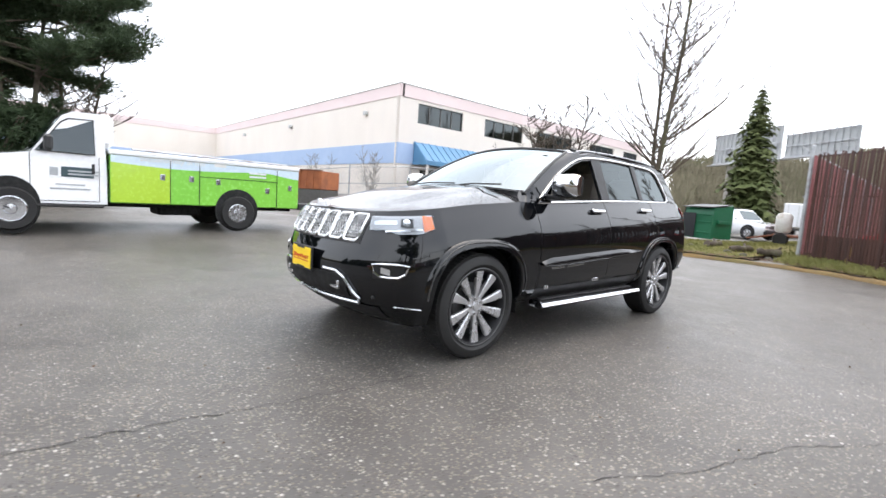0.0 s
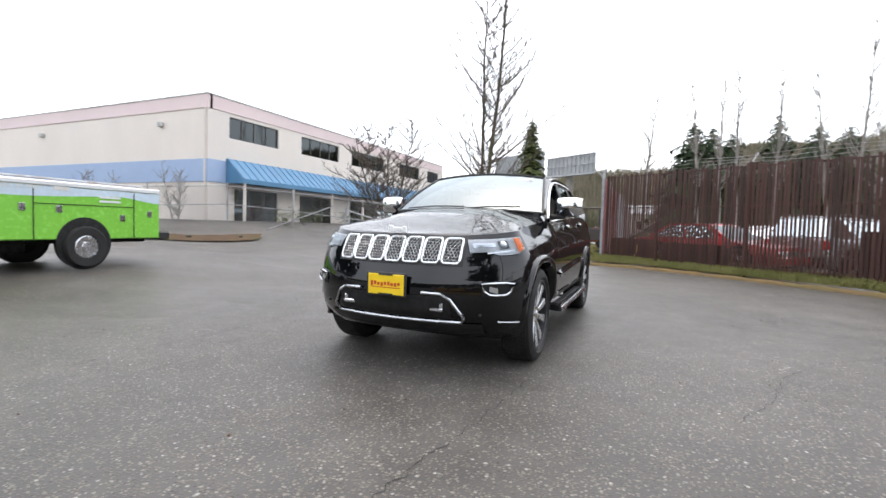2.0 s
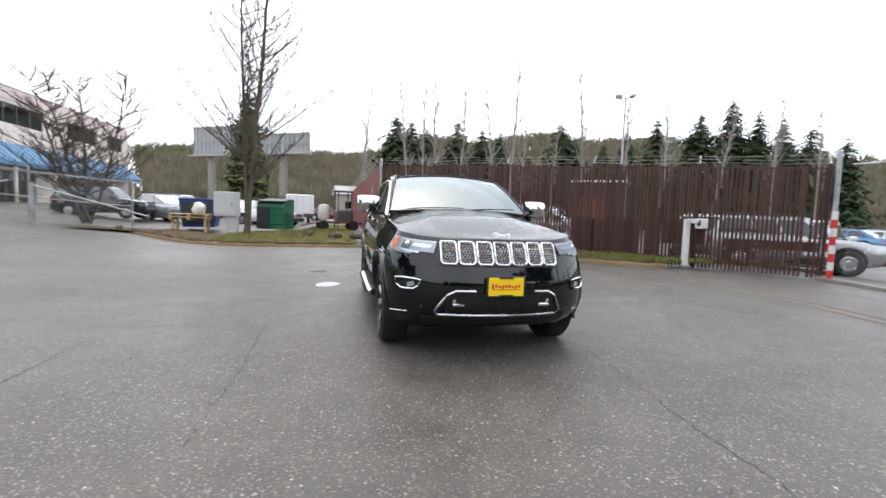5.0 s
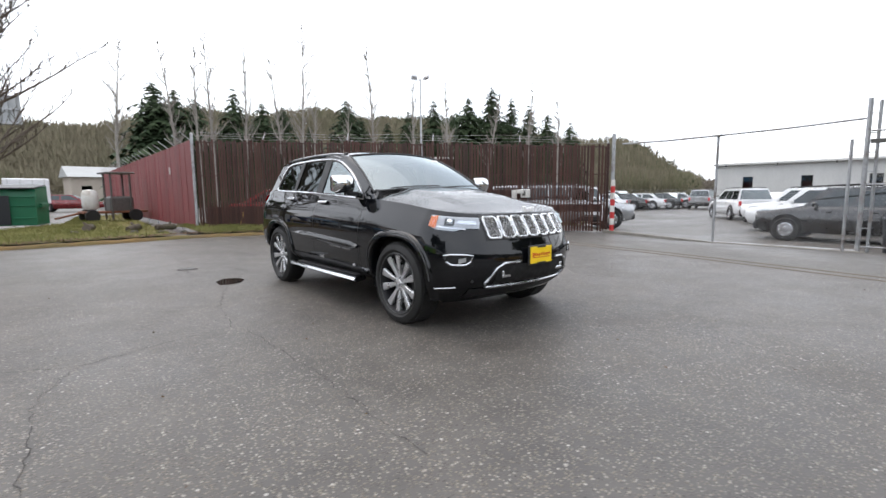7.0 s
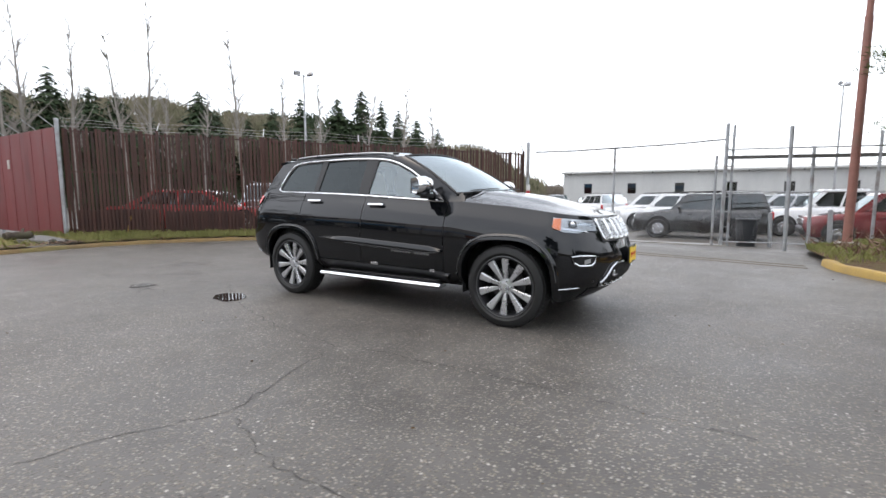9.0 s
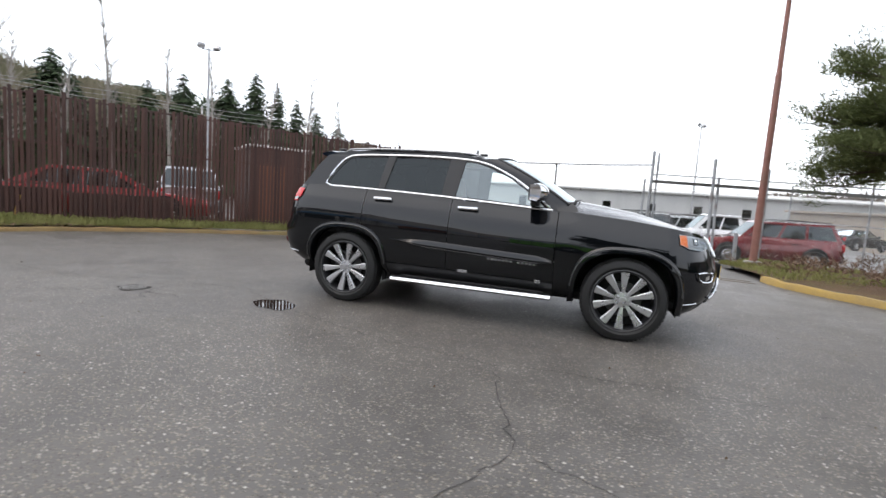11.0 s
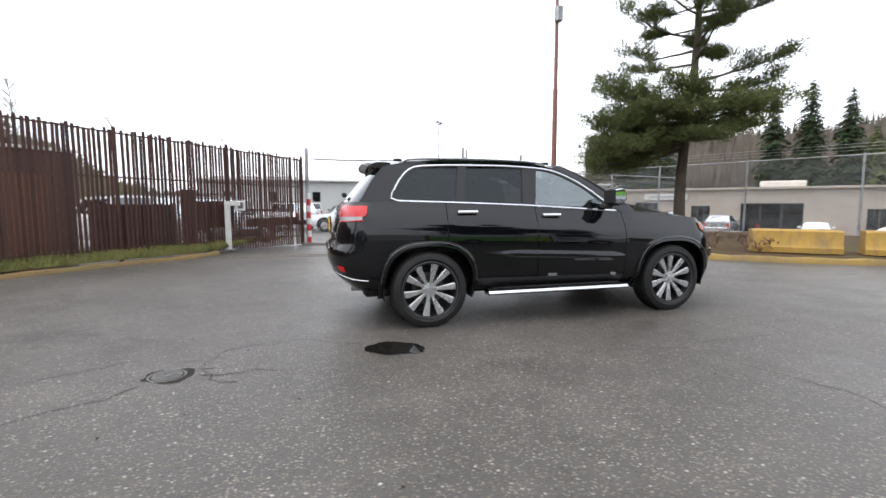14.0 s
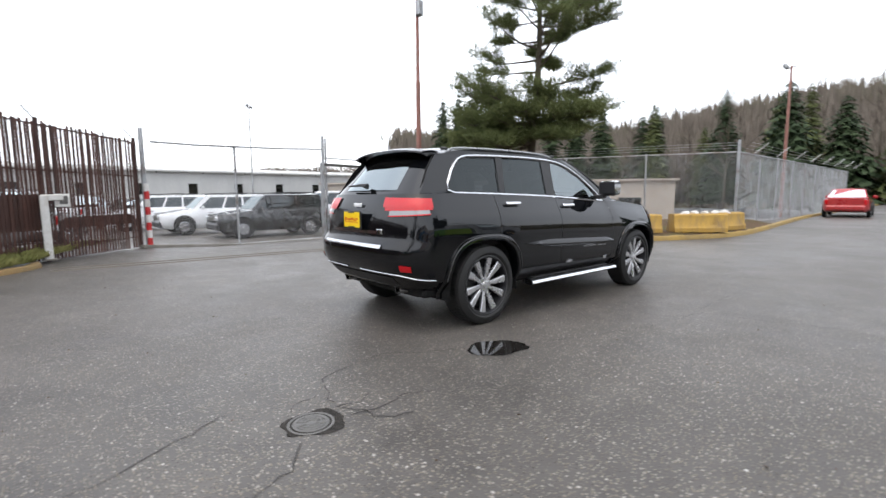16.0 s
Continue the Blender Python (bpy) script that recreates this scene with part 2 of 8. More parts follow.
M["soil"] = surface("leaf_littered_soil", (0.055, 0.035, 0.022), (0.13, 0.085, 0.05), 3, (0.8, 0.95), 0.0, 45, 0.8, 0.03, stain=(0.09, 0.10, 0.03))
M["turf"] = surface("mossy_turf", (0.10, 0.095, 0.030), (0.19, 0.17, 0.06), 1.6, (0.8, 0.95), 0.0, 60, 0.8, 0.03, stain=(0.20, 0.15, 0.07))
M["blade"] = surface("grass_blade", (0.12, 0.135, 0.04), (0.25, 0.235, 0.09), 1.2, (0.6, 0.8), 0.0, 30, 0.0)
M["wall_white"] = surface("painted_tilt_up_wall", (0.68, 0.62, 0.55), (0.76, 0.70, 0.63), 0.35, (0.7, 0.9), 0.0, 20, 0.1, 0.004, stain=(0.68, 0.63, 0.58), streak=0.4)
M["wall_pink"] = surface("faded_pink_wall", (0.66, 0.54, 0.53), (0.74, 0.62, 0.60), 0.35, (0.7, 0.9), 0.0, 20, 0.1, 0.004)
M["wall_blue"] = surface("faded_blue_wall", (0.30, 0.40, 0.58), (0.38, 0.48, 0.64), 0.4, (0.7, 0.9), 0.0, 20, 0.1, 0.004)
M["awning_blue"] = surface("blue_metal_awning", (0.07, 0.19, 0.33), (0.11, 0.26, 0.42), 1.0, (0.4, 0.6), 0.0, 20, 0.05, 0.003)
M["wall_beige"] = surface("beige_block_wall", (0.36, 0.31, 0.26), (0.44, 0.39, 0.33), 0.4, (0.75, 0.9), 0.0, 15, 0.1, 0.004)
M["wall_grey"] = surface("pale_grey_wall", (0.42, 0.42, 0.41), (0.54, 0.54, 0.52), 0.5, (0.7, 0.9), 0.0, 15, 0.1, 0.004, streak=0.3)
M["truck_white"] = plain("white_vehicle_paint", (0.72, 0.73, 0.74), 0.18, coat=1.0)
M["truck_green"] = plain("lime_green_wrap", (0.22, 0.56, 0.07), 0.25, coat=0.6)
M["truck_lime"] = plain("yellow_green_wrap", (0.40, 0.60, 0.05), 0.25, coat=0.6)
M["truck_sky"] = plain("pale_blue_wrap", (0.55, 0.66, 0.74), 0.25, coat=0.6)
M["sign_dark"] = plain("dark_teal_print", (0.03, 0.06, 0.07), 0.4)
M["sign_grey"] = plain("grey_print", (0.35, 0.37, 0.38), 0.4)
M["bark"] = surface("tree_bark", (0.055, 0.045, 0.035), (0.12, 0.10, 0.08), 6, (0.8, 0.95), 0.0, 60, 0.8, 0.02, stain=(0.10, 0.11, 0.05), streak=0.3)
# pale bark, its colour lightened further for the haze over the far alders
M["bark_pale_hazed"] = surface("pale_hazed_bark", (0.195, 0.179, 0.159), (0.325, 0.299, 0.267), 5, (0.8, 0.95), 0.0, 40, 0.4, 0.01, streak=0.5)
M["twig"] = plain("bare_twigs", (0.10, 0.082, 0.066), 0.85)
M["needle"] = surface("pine_needles", (0.055, 0.074, 0.027), (0.155, 0.175, 0.070), 0.9, (0.6, 0.8), 0.0, 25, 0.0)
M["needle_olive"] = surface("olive_conifer_needles", (0.045, 0.060, 0.022), (0.115, 0.13, 0.05), 0.9, (0.6, 0.8), 0.0, 25, 0.0)
M["needle_dark"] = surface("dark_fir_needles", (0.022, 0.037, 0.019), (0.050, 0.071, 0.034), 0.7, (0.6, 0.8), 0.0, 20, 0.0)
# brown-green woods with distance haze put into the colour as a lighter tone
M["wood_far"] = surface("far_hazed_bare_woods", (0.13, 0.115, 0.078), (0.23, 0.205, 0.145), 0.25, (0.9, 1.0), 0.0, 5, 0.0, stain=(0.10, 0.11, 0.055))
M["wood_pale"] = surface("far_pale_bare_woods", (0.125, 0.105, 0.086), (0.22, 0.19, 0.16), 0.25, (0.9, 1.0), 0.0, 5, 0.0, stain=(0.15, 0.14, 0.10))
for key in ("needle", "needle_olive", "needle_dark", "wood_far", "wood_pale", "turf", "soil", "bark", "bark_pale_hazed", "twig", "blade"):
    M[key].node_tree.nodes["Principled BSDF"].inputs["Specular IOR Level"].default_value = 0.12
M["bin_green"] = plain("green_dumpster_paint", (0.008, 0.12, 0.055), 0.45)
M["bin_black"] = plain("black_dumpster_lid", (0.02, 0.022, 0.025), 0.5)
M["cabinet_grey"] = plain("grey_cabinet_steel", (0.50, 0.51, 0.50), 0.5)
M["tarp_blue"] = plain("blue_container", (0.012, 0.035, 0.17), 0.5)
M["pallet"] = surface("pale_pallet_wood", (0.36, 0.25, 0.13), (0.52, 0.38, 0.22), 6, (0.7, 0.9), 0.0, 40, 0.2, 0.003)
M["rust"] = surface("rusty_steel", (0.12, 0.045, 0.025), (0.22, 0.085, 0.045), 4, (0.7, 0.9), 0.1, 30, 0.3, 0.004)
M["rust_orange"] = surface("orange_rusted_paint", (0.24, 0.075, 0.028), (0.40, 0.14, 0.055), 2, (0.7, 0.9), 0.0, 30, 0.3, 0.004, stain=(0.16, 0.06, 0.03))
M["post_white"] = surface("white_steel_post", (0.55, 0.54, 0.51), (0.70, 0.69, 0.66), 5, (0.5, 0.7), 0.0, 40, 0.1, 0.002, stain=(0.35, 0.28, 0.2))
M["red_paint"] = plain("red_band_paint", (0.50, 0.03, 0.03), 0.5)
M["sign_board"] = surface("grey_sign_back", (0.30, 0.31, 0.31), (0.38, 0.39, 0.39), 1.2, (0.6, 0.8), 0.0, 10, 0.0)
M["iron"] = surface("cast_iron", (0.085, 0.082, 0.078), (0.16, 0.155, 0.145), 10, (0.35, 0.55), 0.5, 80, 0.4, 0.003)
M["water"] = plain("puddle_water", (0.012, 0.011, 0.010), 0.01)
M["crack"] = plain("crack_filler", (0.026, 0.024, 0.022), 0.7)
M["damp_patch"] = surface("damp_broken_asphalt", (0.005, 0.0045, 0.004), (0.045, 0.041, 0.036), 22, (0.8, 0.95), 0.0, 60, 0.9, 0.012)
M["damp_patch"].node_tree.nodes["Principled BSDF"].inputs["Specular IOR Level"].default_value = 0.2
M["dead_leaf"] = surface("dead_brown_foliage", (0.07, 0.038, 0.022), (0.16, 0.095, 0.055), 4, (0.7, 0.9), 0.0, 30, 0.0)
M["stone"] = surface("mossy_rock", (0.035, 0.030, 0.024), (0.085, 0.075, 0.06), 3, (0.8, 0.95), 0.0, 30, 0.6, 0.02, stain=(0.08, 0.09, 0.03))
M["cone"] = plain("maroon_cone", (0.18, 0.03, 0.03), 0.6)

# ---- building helpers ----


def thing(name, label, category, group="", at=(0, 0, 0), turn=0.0, kind=""):
    ob = new(name)
    ob.empty_display_size = 0.2
    ob.matrix_basis = pose(*at, 0, 0, turn)
    return tagged(ob, label, category, group, kind)


def part(name, bm, material, parent=None, label="", smooth=0.0, at=None):
    """Links a bmesh as one mesh object under a thing or a part."""
    me = bpy.data.meshes.new(name)
    bm.to_mesh(me)
    bm.free()
    me.materials.append(material)
    if smooth:
        me.shade_smooth()
        me.set_sharp_from_angle(angle=radians(smooth))
    ob = new(name, me)
    if parent:
        ob.parent = parent
    if at is not None:
        ob.matrix_basis = at
    if label:
        ob["label"] = label
    return ob


def share(name, mesh, parent, m):
    ob = new(name, mesh)
    ob.parent = parent
    ob.matrix_basis = m
    return ob


def B():
    return bmesh.new()


def tf(m, p):
    return m @ Vector(p) if m is not None else Vector(p)


def add_box(bm, c, s, bev=0.0, m=None):
    """A box with centre c and size s; bev chamfers its edges."""
    hx, hy, hz = (v / 2 for v in s)
    if bev <= 0:
        vs = [bm.verts.new(tf(m, (c[0] + a * hx, c[1] + b * hy, c[2] + d * hz))) for a in (-1, 1) for b in (-1, 1) for d in (-1, 1)]
        for f in ((0, 1, 3, 2), (4, 6, 7, 5), (0, 4, 5, 1), (2, 3, 7, 6), (0, 2, 6, 4), (1, 5, 7, 3)):
            bm.faces.new([vs[i] for i in f])
        return bm
    bev = min(bev, hx * 0.98, hy * 0.98, hz * 0.98)
    v = {}
    for a in (-1, 1):
        for b in (-1, 1):
            for d in (-1, 1):
                for k in range(3):
                    p = [a * hx, b * hy, d * hz]
                    for j, sg in enumerate((a, b, d)):
                        if j != k:
                            p[j] -= sg * bev
                    v[a, b, d, k] = bm.verts.new(tf(m, (c[0] + p[0], c[1] + p[1], c[2] + p[2])))
    sgn = (-1, 1)
    order = ((-1, -1), (1, -1), (1, 1), (-1, 1))

    def key(k, s0, i, si, j, sj):
        t = [0, 0, 0]
        t[k], t[i], t[j] = s0, si, sj
        return tuple(t)
    for k in range(3):
        i, j = (k + 1) % 3, (k + 2) % 3
        for s0 in sgn:
            f = [v[(*key(k, s0, i, a, j, b), k)] for a, b in order]
            bm.faces.new(f if s0 > 0 else f[::-1])
    for k in range(3):
        i, j = (k + 1) % 3, (k + 2) % 3
        for a in sgn:
            for b in sgn:
                p0, p1 = key(k, -1, i, a, j, b), key(k, 1, i, a, j, b)
                f = [v[(*p0, i)], v[(*p1, i)], v[(*p1, j)], v[(*p0, j)]]
                bm.faces.new(f if a * b < 0 else f[::-1])
    for a in sgn:
        for b in sgn:
            for d in sgn:
                f = [v[a, b, d, 0], v[a, b, d, 1], v[a, b, d, 2]]
                bm.faces.new(f if a * b * d > 0 else f[::-1])
    return bm


def frame_of(d):
    d = Vector(d).normalized()
    up = Vector((0, 0, 1)) if abs(d.z) < 0.95 else Vector((1, 0, 0))
    a = d.cross(up).normalized()
    return a, d.cross(a).normalized()


def add_tube(bm, pts, r, n=8, caps=True, closed=False, m=None):
    """A tube along points; r is one radius or one for each point."""
    pts = [tf(m, p) for p in pts]
    k = len(pts)
    rs = r if isinstance(r, (list, tuple)) else [r] * k
    rings = []
    for i, p in enumerate(pts):
        if closed:
            d = pts[(i + 1) % k] - pts[i - 1]
        else:
            d = pts[min(i + 1, k - 1)] - pts[max(i - 1, 0)]
        a, b = frame_of(d)
        rings.append([bm.verts.new(p + (a * math.cos(2 * math.pi * j / n) + b * math.sin(2 * math.pi * j / n)) * rs[i]) for j in range(n)])
    for i in range(k if closed else k - 1):
        q, w = rings[i], rings[(i + 1) % k]
        for j in range(n):
            bm.faces.new((q[j], q[(j + 1) % n], w[(j + 1) % n], w[j]))
    if caps and not closed:
        bm.faces.new(rings[0][::-1])
        bm.faces.new(rings[-1])
    return bm


def add_lathe(bm, prof, n=32, m=None, close=False):
    """Turns a profile of (radius, height) round the z axis."""
    rings = []
    for r, z in prof:
        rings.append([bm.verts.new(tf(m, (r * math.cos(2 * math.pi * j / n), r * math.sin(2 * math.pi * j / n), z))) for j in range(n)])
    ends = len(prof) if close else len(prof) - 1
    for i in range(ends):
        q, w = rings[i], rings[(i + 1) % len(prof)]
        for j in range(n):
            bm.faces.new((q[j], q[(j + 1) % n], w[(j + 1) % n], w[j]))
    if not close:
        for ring, flip in ((rings[0], True), (rings[-1], False)):
            if (ring[0].co - ring[n // 2].co).length > 1e-4:
                bm.faces.new(ring[::-1] if flip else ring)
    return bm


def add_prism(bm, poly, d0, d1, put):
    """A polygon in (u, v) pushed from depth d0 to d1; put(u, v, d) gives the place."""
    a = [bm.verts.new(put(u, v, d0)) for u, v in poly]
    b = [bm.verts.new(put(u, v, d1)) for u, v in poly]
    n = len(poly)
    bm.faces.new(a[::-1])
    bm.faces.new(b)
    for i in range(n):
        bm.faces.new((a[i], a[(i + 1) % n], b[(i + 1) % n], b[i]))
    return bm


def add_grid(bm, rows, flip=False):
    """Quads over a grid of places."""
    vs = [[bm.verts.new(p) for p in row] for row in rows]
    for i in range(len(vs) - 1):
        for j in range(len(vs[0]) - 1):
            f = (vs[i][j], vs[i][j + 1], vs[i + 1][j + 1], vs[i + 1][j])
            bm.faces.new(f[::-1] if flip else f)
    return bm


def fixed(bm):
    bmesh.ops.recalc_face_normals(bm, faces=bm.faces)
    return bm


def lerp(a, b, f):
    return a + (b - a) * f


def curve_at(x, pts):
    """Smooth value at x on a line of (x, value)."""
    if x <= pts[0][0]:
        return pts[0][1]
    for (a, va), (b, vb) in zip(pts, pts[1:]):
        if x <= b:
            f = (x - a) / (b - a)
            return lerp(va, vb, f)
    return pts[-1][1]


def soft_curve(x, pts, w=0.06):
    return (curve_at(x - w, pts) + 2 * curve_at(x, pts) + curve_at(x + w, pts)) / 4


def smooth_step(a, b, x):
    f = min(1, max(0, (x - a) / (b - a)))
    return f * f * (3 - 2 * f)


def along(poly, step):
    """Even places along a polyline, with their headings."""
    out, left = [], 0.0
    for (x0, y0), (x1, y1) in zip(poly, poly[1:]):
        d = math.hypot(x1 - x0, y1 - y0)
        while left <= d:
            f = left / d
            out.append((lerp(x0, x1, f), lerp(y0, y1, f), math.degrees(math.atan2(y1 - y0, x1 - x0))))
            left += step
        left -= d
    return out


def rounded(poly, times=2):
    for _ in range(times):
        q = [poly[0]]
        for (x0, y0), (x1, y1) in zip(poly, poly[1:]):
            q += [(lerp(x0, x1, 0.25), lerp(y0, y1, 0.25)), (lerp(x0, x1, 0.75), lerp(y0, y1, 0.75))]
        poly = q + [poly[-1]]
    return poly

# ---- ground and kerbs ----


def ground_z(x, y):
    """The lot falls gently beyond the gate and the south fence, and rises a little to the west."""
    z = -0.32 * smooth_step(6.5, 13, x) * smooth_step(-14, -9, y) * (1 - 0.8 * smooth_step(0.5, 3.5, y) * (1 - smooth_step(10, 16, x)))
    z += 0.12 * smooth_step(-5, -8, x) + 0.13 * smooth_step(-4.6, -6.4, x) * smooth_step(5, 2, y)
    z += -1.5 * smooth_step(-15, -34, y) * smooth_step(2.6, 6.0, x)
    z += 0.9 * smooth_step(-9, -21, x) * smooth_step(7, 13, y)
    return z


def build_ground():
    bm = B()
    xs = [-900, -300, -120, -70, -45, -30] + [-22 + 1.0 * i for i in range(60)] + [42, 55, 75, 120, 300, 900]
    ys = [-900, -300, -140, -90, -60, -48] + [-40 + 1.0 * i for i in range(76)] + [42, 60, 90, 140, 300, 900]
    add_grid(bm, [[(x, y, ground_z(x, y)) for x in xs] for y in ys])
    g = part("ground", fixed(bm), M["asphalt"], smooth=60)
    tagged(g, "wet dark worn asphalt with pale aggregate", "ground", kind="structure")


build_ground()

NORTH_KERB = rounded([(-8.8, 13.4), (-7.9, 12.0), (-7.0, 10.8), (-6.0, 10.0), (-4.7, 9.6), (-2.5, 9.6), (0, 9.9), (1.9, 9.2), (3.8, 7.6), (5.2, 6.4), (6.3, 5.2), (7.0, 4.75), (7.6, 4.9)])
SOUTH_KERB = rounded([(10.5, -4.9), (7.5, -4.45), (5.8, -4.58), (4.9, -4.65), (4.1, -5.05), (2.9, -6.0), (1.9, -7.2), (1.05, -8.6), (0.65, -10.2), (0.60, -12), (1.2, -18), (1.8, -24), (3.2, -60)])
CORNER, GATE_END = (0.30, 11.62), (10.1, 2.85)


def build_kerb(name, line, material, label, inward, h=0.14, w=0.15):
    bm = B()
    rows = []
    n = len(line)
    for i, (x, y) in enumerate(line):
        x0, y0 = line[max(0, i - 1)]
        x1, y1 = line[min(n - 1, i + 1)]
        d = math.hypot(x1 - x0, y1 - y0)
        nx, ny = -(y1 - y0) / d * inward, (x1 - x0) / d * inward
        j = 0.012 * math.sin(i * 2.3)
        prof = ((0, -0.05), (0.012, h * 0.75 + j), (0.035, h + j), (w, h + j), (w + 0.01, -0.05))
        rows.append([(x + nx * u, y + ny * u, v + ground_z(x, y)) for u, v in prof])
    add_grid(bm, rows)
    k = part(name, fixed(bm), material, smooth=50)
    return tagged(k, label, "kerb", kind="structure")


def densify(line, step=0.35):
    return [(x, y) for x, y, a in along(line, step)]


build_kerb("kerb_north", densify(NORTH_KERB), M["kerb_mossy"], "mossy ochre concrete kerb beside the grass strip", 1, 0.085)
build_kerb("kerb_south", [p for p in densify(SOUTH_KERB) if p[0] < 5.75], M["kerb_yellow"], "worn yellow painted concrete kerb", 1, 0.12)


def bank(name, poly_a, poly_b, z0, z1, material, label, category, n=8):
    """A strip of earth between two lines, rising from the first to the second."""
    a, b = along(poly_a, 0.5), along(poly_b, 0.5)
    rows = []
    for i in range(80):
        f = i / 79
        p, q = (Vector(c[min(len(c) - 2, int(f * (len(c) - 1)))][:2]).lerp(Vector(c[min(len(c) - 2, int(f * (len(c) - 1))) + 1][:2]), f * (len(c) - 1) - min(len(c) - 2, int(f * (len(c) - 1)))) for c in (a, b))
        row = []
        for j in range(n + 1):
            t = j / n
            x, y = lerp(p[0], q[0], t), lerp(p[1], q[1], t)
            z = lerp(z0, z1, smooth_step(0, 0.6, t)) + 0.035 * noise.noise(Vector((x * 1.3, y * 1.3, 0))) * min(1, t * 4)
            row.append((x, y, z + ground_z(x, y)))
        rows.append(row)
    ob = part(name, fixed(add_grid(B(), rows)), material, smooth=60)
    tagged(ob, label, category, kind="structure")
    return rows


north_inner = [(x + 0.0, y + 0.14) for x, y in densify(NORTH_KERB)]
turf_a = [p for p in north_inner if p[0] > -0.2]
turf_rows = bank("grass_strip", turf_a, [(-0.2, 13.0), (0.8, 12.3), (5, 8.3), (9.9, 3.6), (10.2, 3.1)], 0.12, 0.20, M["turf"], "mossy yellow-green grass strip under the fence", "grass")
turf_b = [p for p in north_inner if -5.3 < p[0] <= -0.1]
north_rows = bank("grass_plot", turf_b, [(-5.4, 13.6), (-4.6, 16.2), (-2.9, 19), (-2.2, 28), (0.1, 28)], 0.12, 0.15, M["turf"], "patchy wet grass plot with leaf litter", "grass", 14)
litter_a = [p for p in north_inner if p[0] <= -5.2]
bank("litter_strip", litter_a, [(-11.9, 14.4), (-10.6, 15.4), (-8.0, 15.2), (-5.4, 13.7)], 0.10, 0.09, M["soil"], "brown leaf litter between the kerb and the fence", "flower bed", 8)
bank("litter_verge", [(-13.9, 10.0), (-13.4, 9.2), (-14.0, 8.2), (-15.4, 7.6), (-17.2, 7.5), (-21.0, 6.6), (-27.0, 4.8)], [(-14.4, 10.6), (-14.9, 10.2), (-15.4, 9.4), (-16.4, 8.9), (-17.6, 8.7), (-21.4, 7.7), (-27.0, 6.0)], 0.06, 0.12, M["soil"], "low verge of brown leaf litter beside the driveway", "flower bed", 6)
south_inner = [(x + 0.12, y - 0.1) for x, y in densify(SOUTH_KERB)]
south_rows = bank("planter_bed", [p for p in south_inner if p[1] > -16], [(13, -7.0), (12, -9), (9.5, -11), (7, -12.4), (4.5, -13.6), (2.6, -15.2), (2.2, -16)], 0.12, 0.26, M["soil"], "brown leaf-littered planting bed", "flower bed", 12)


def grass_blades(name, rows, count, height, material, label, seed, keep=None):
    rnd = random.Random(seed)
    bm = B()
    for _ in range(count):
        i, j = rnd.randrange(len(rows) - 1), rnd.randrange(len(rows[0]) - 1)
        u, v = rnd.random(), rnd.random()
        c = Vector(rows[i][j]).lerp(Vector(rows[i][j + 1]), u).lerp(Vector(rows[i + 1][j]).lerp(Vector(rows[i + 1][j + 1]), u), v) - Vector((0, 0, 0.01))
        if keep and not keep(c):
            continue
        a = rnd.random() * 6.28
        h = height * (0.4 + rnd.random())
        d = Vector((math.cos(a), math.sin(a), 0))
        w = Vector((-d.y, d.x, 0)) * 0.006
        bend = d * h * rnd.uniform(0.2, 0.9)
        v = [bm.verts.new(c - w), bm.verts.new(c + w), bm.verts.new(c + bend * 0.5 + Vector((0, 0, h * 0.8)) + w * 0.7), bm.verts.new(c + bend + Vector((0, 0, h)))]
        bm.faces.new((v[0], v[1], v[2]))
        bm.faces.new((v[0], v[2], v[3]))
    ob = part(name, bm, material)
    tagged(ob, label, "grass", kind="stuff")


def leaf_litter(name, line, count, wide, label, seed):
    """Fallen leaves lying along a line."""
    rnd = random.Random(seed)
    bm = B()
    for _ in range(count):
        x, y = line[rnd.randrange(len(line))]
        x, y = x + rnd.gauss(0, 0.2), y + rnd.gauss(0.15, wide)
        c = Vector((x, y, ground_z(x, y) + rnd.uniform(0.125, 0.15)))
        s = rnd.uniform(0.015, 0.05)
        a = rnd.random() * 6.28
        u = Vector((math.cos(a), math.sin(a), rnd.uniform(-0.3, 0.5))) * s
        w = Vector((-math.sin(a), math.cos(a), rnd.uniform(-0.3, 0.5))) * s * 0.6
        bm.faces.new([bm.verts.new(c + q) for q in (-u, w, u, -w)])
    tagged(part(name, bm, M["dead_leaf"]), label, "leaves", kind="stuff")


leaf_litter("fallen_leaves", [(x, y + 0.12) for x, y in north_inner if x < 2.2], 2600, 0.20, "brown fallen leaves along the kerb", 81)
grass_blades("grass", turf_rows, 16000, 0.10, M["blade"], "short mossy grass tufts", 3)
grass_blades("grass", north_rows, 12000, 0.08, M["blade"], "short patchy grass tufts", 4)

grass_blades("grass", south_rows, 26000, 0.10, M["blade"], "short green grass at the end of the planting bed", 6, lambda c: 5.2 < c.x < 12 and c.y > -6.9 + 0.4 * math.sin(c.x * 2.2))

# ---- the black SUV ----
HUB_Y, HUB_Z, TYRE_R = 1.4575, 0.385, 0.386
Z_TOP = [(-2.45, 0.985), (-2.2, 1.025), (-1.9, 1.075), (-1.5, 1.125), (-0.9, 1.175), (-0.72, 1.165), (0.27, 1.225), (1.15, 1.255), (1.83, 1.275), (2.45, 1.265)]
Z_LOW = [(-2.45, 0.31), (-1.9, 0.25), (-0.95, 0.34), (0.95, 0.35), (1.9, 0.37), (2.45, 0.43)]
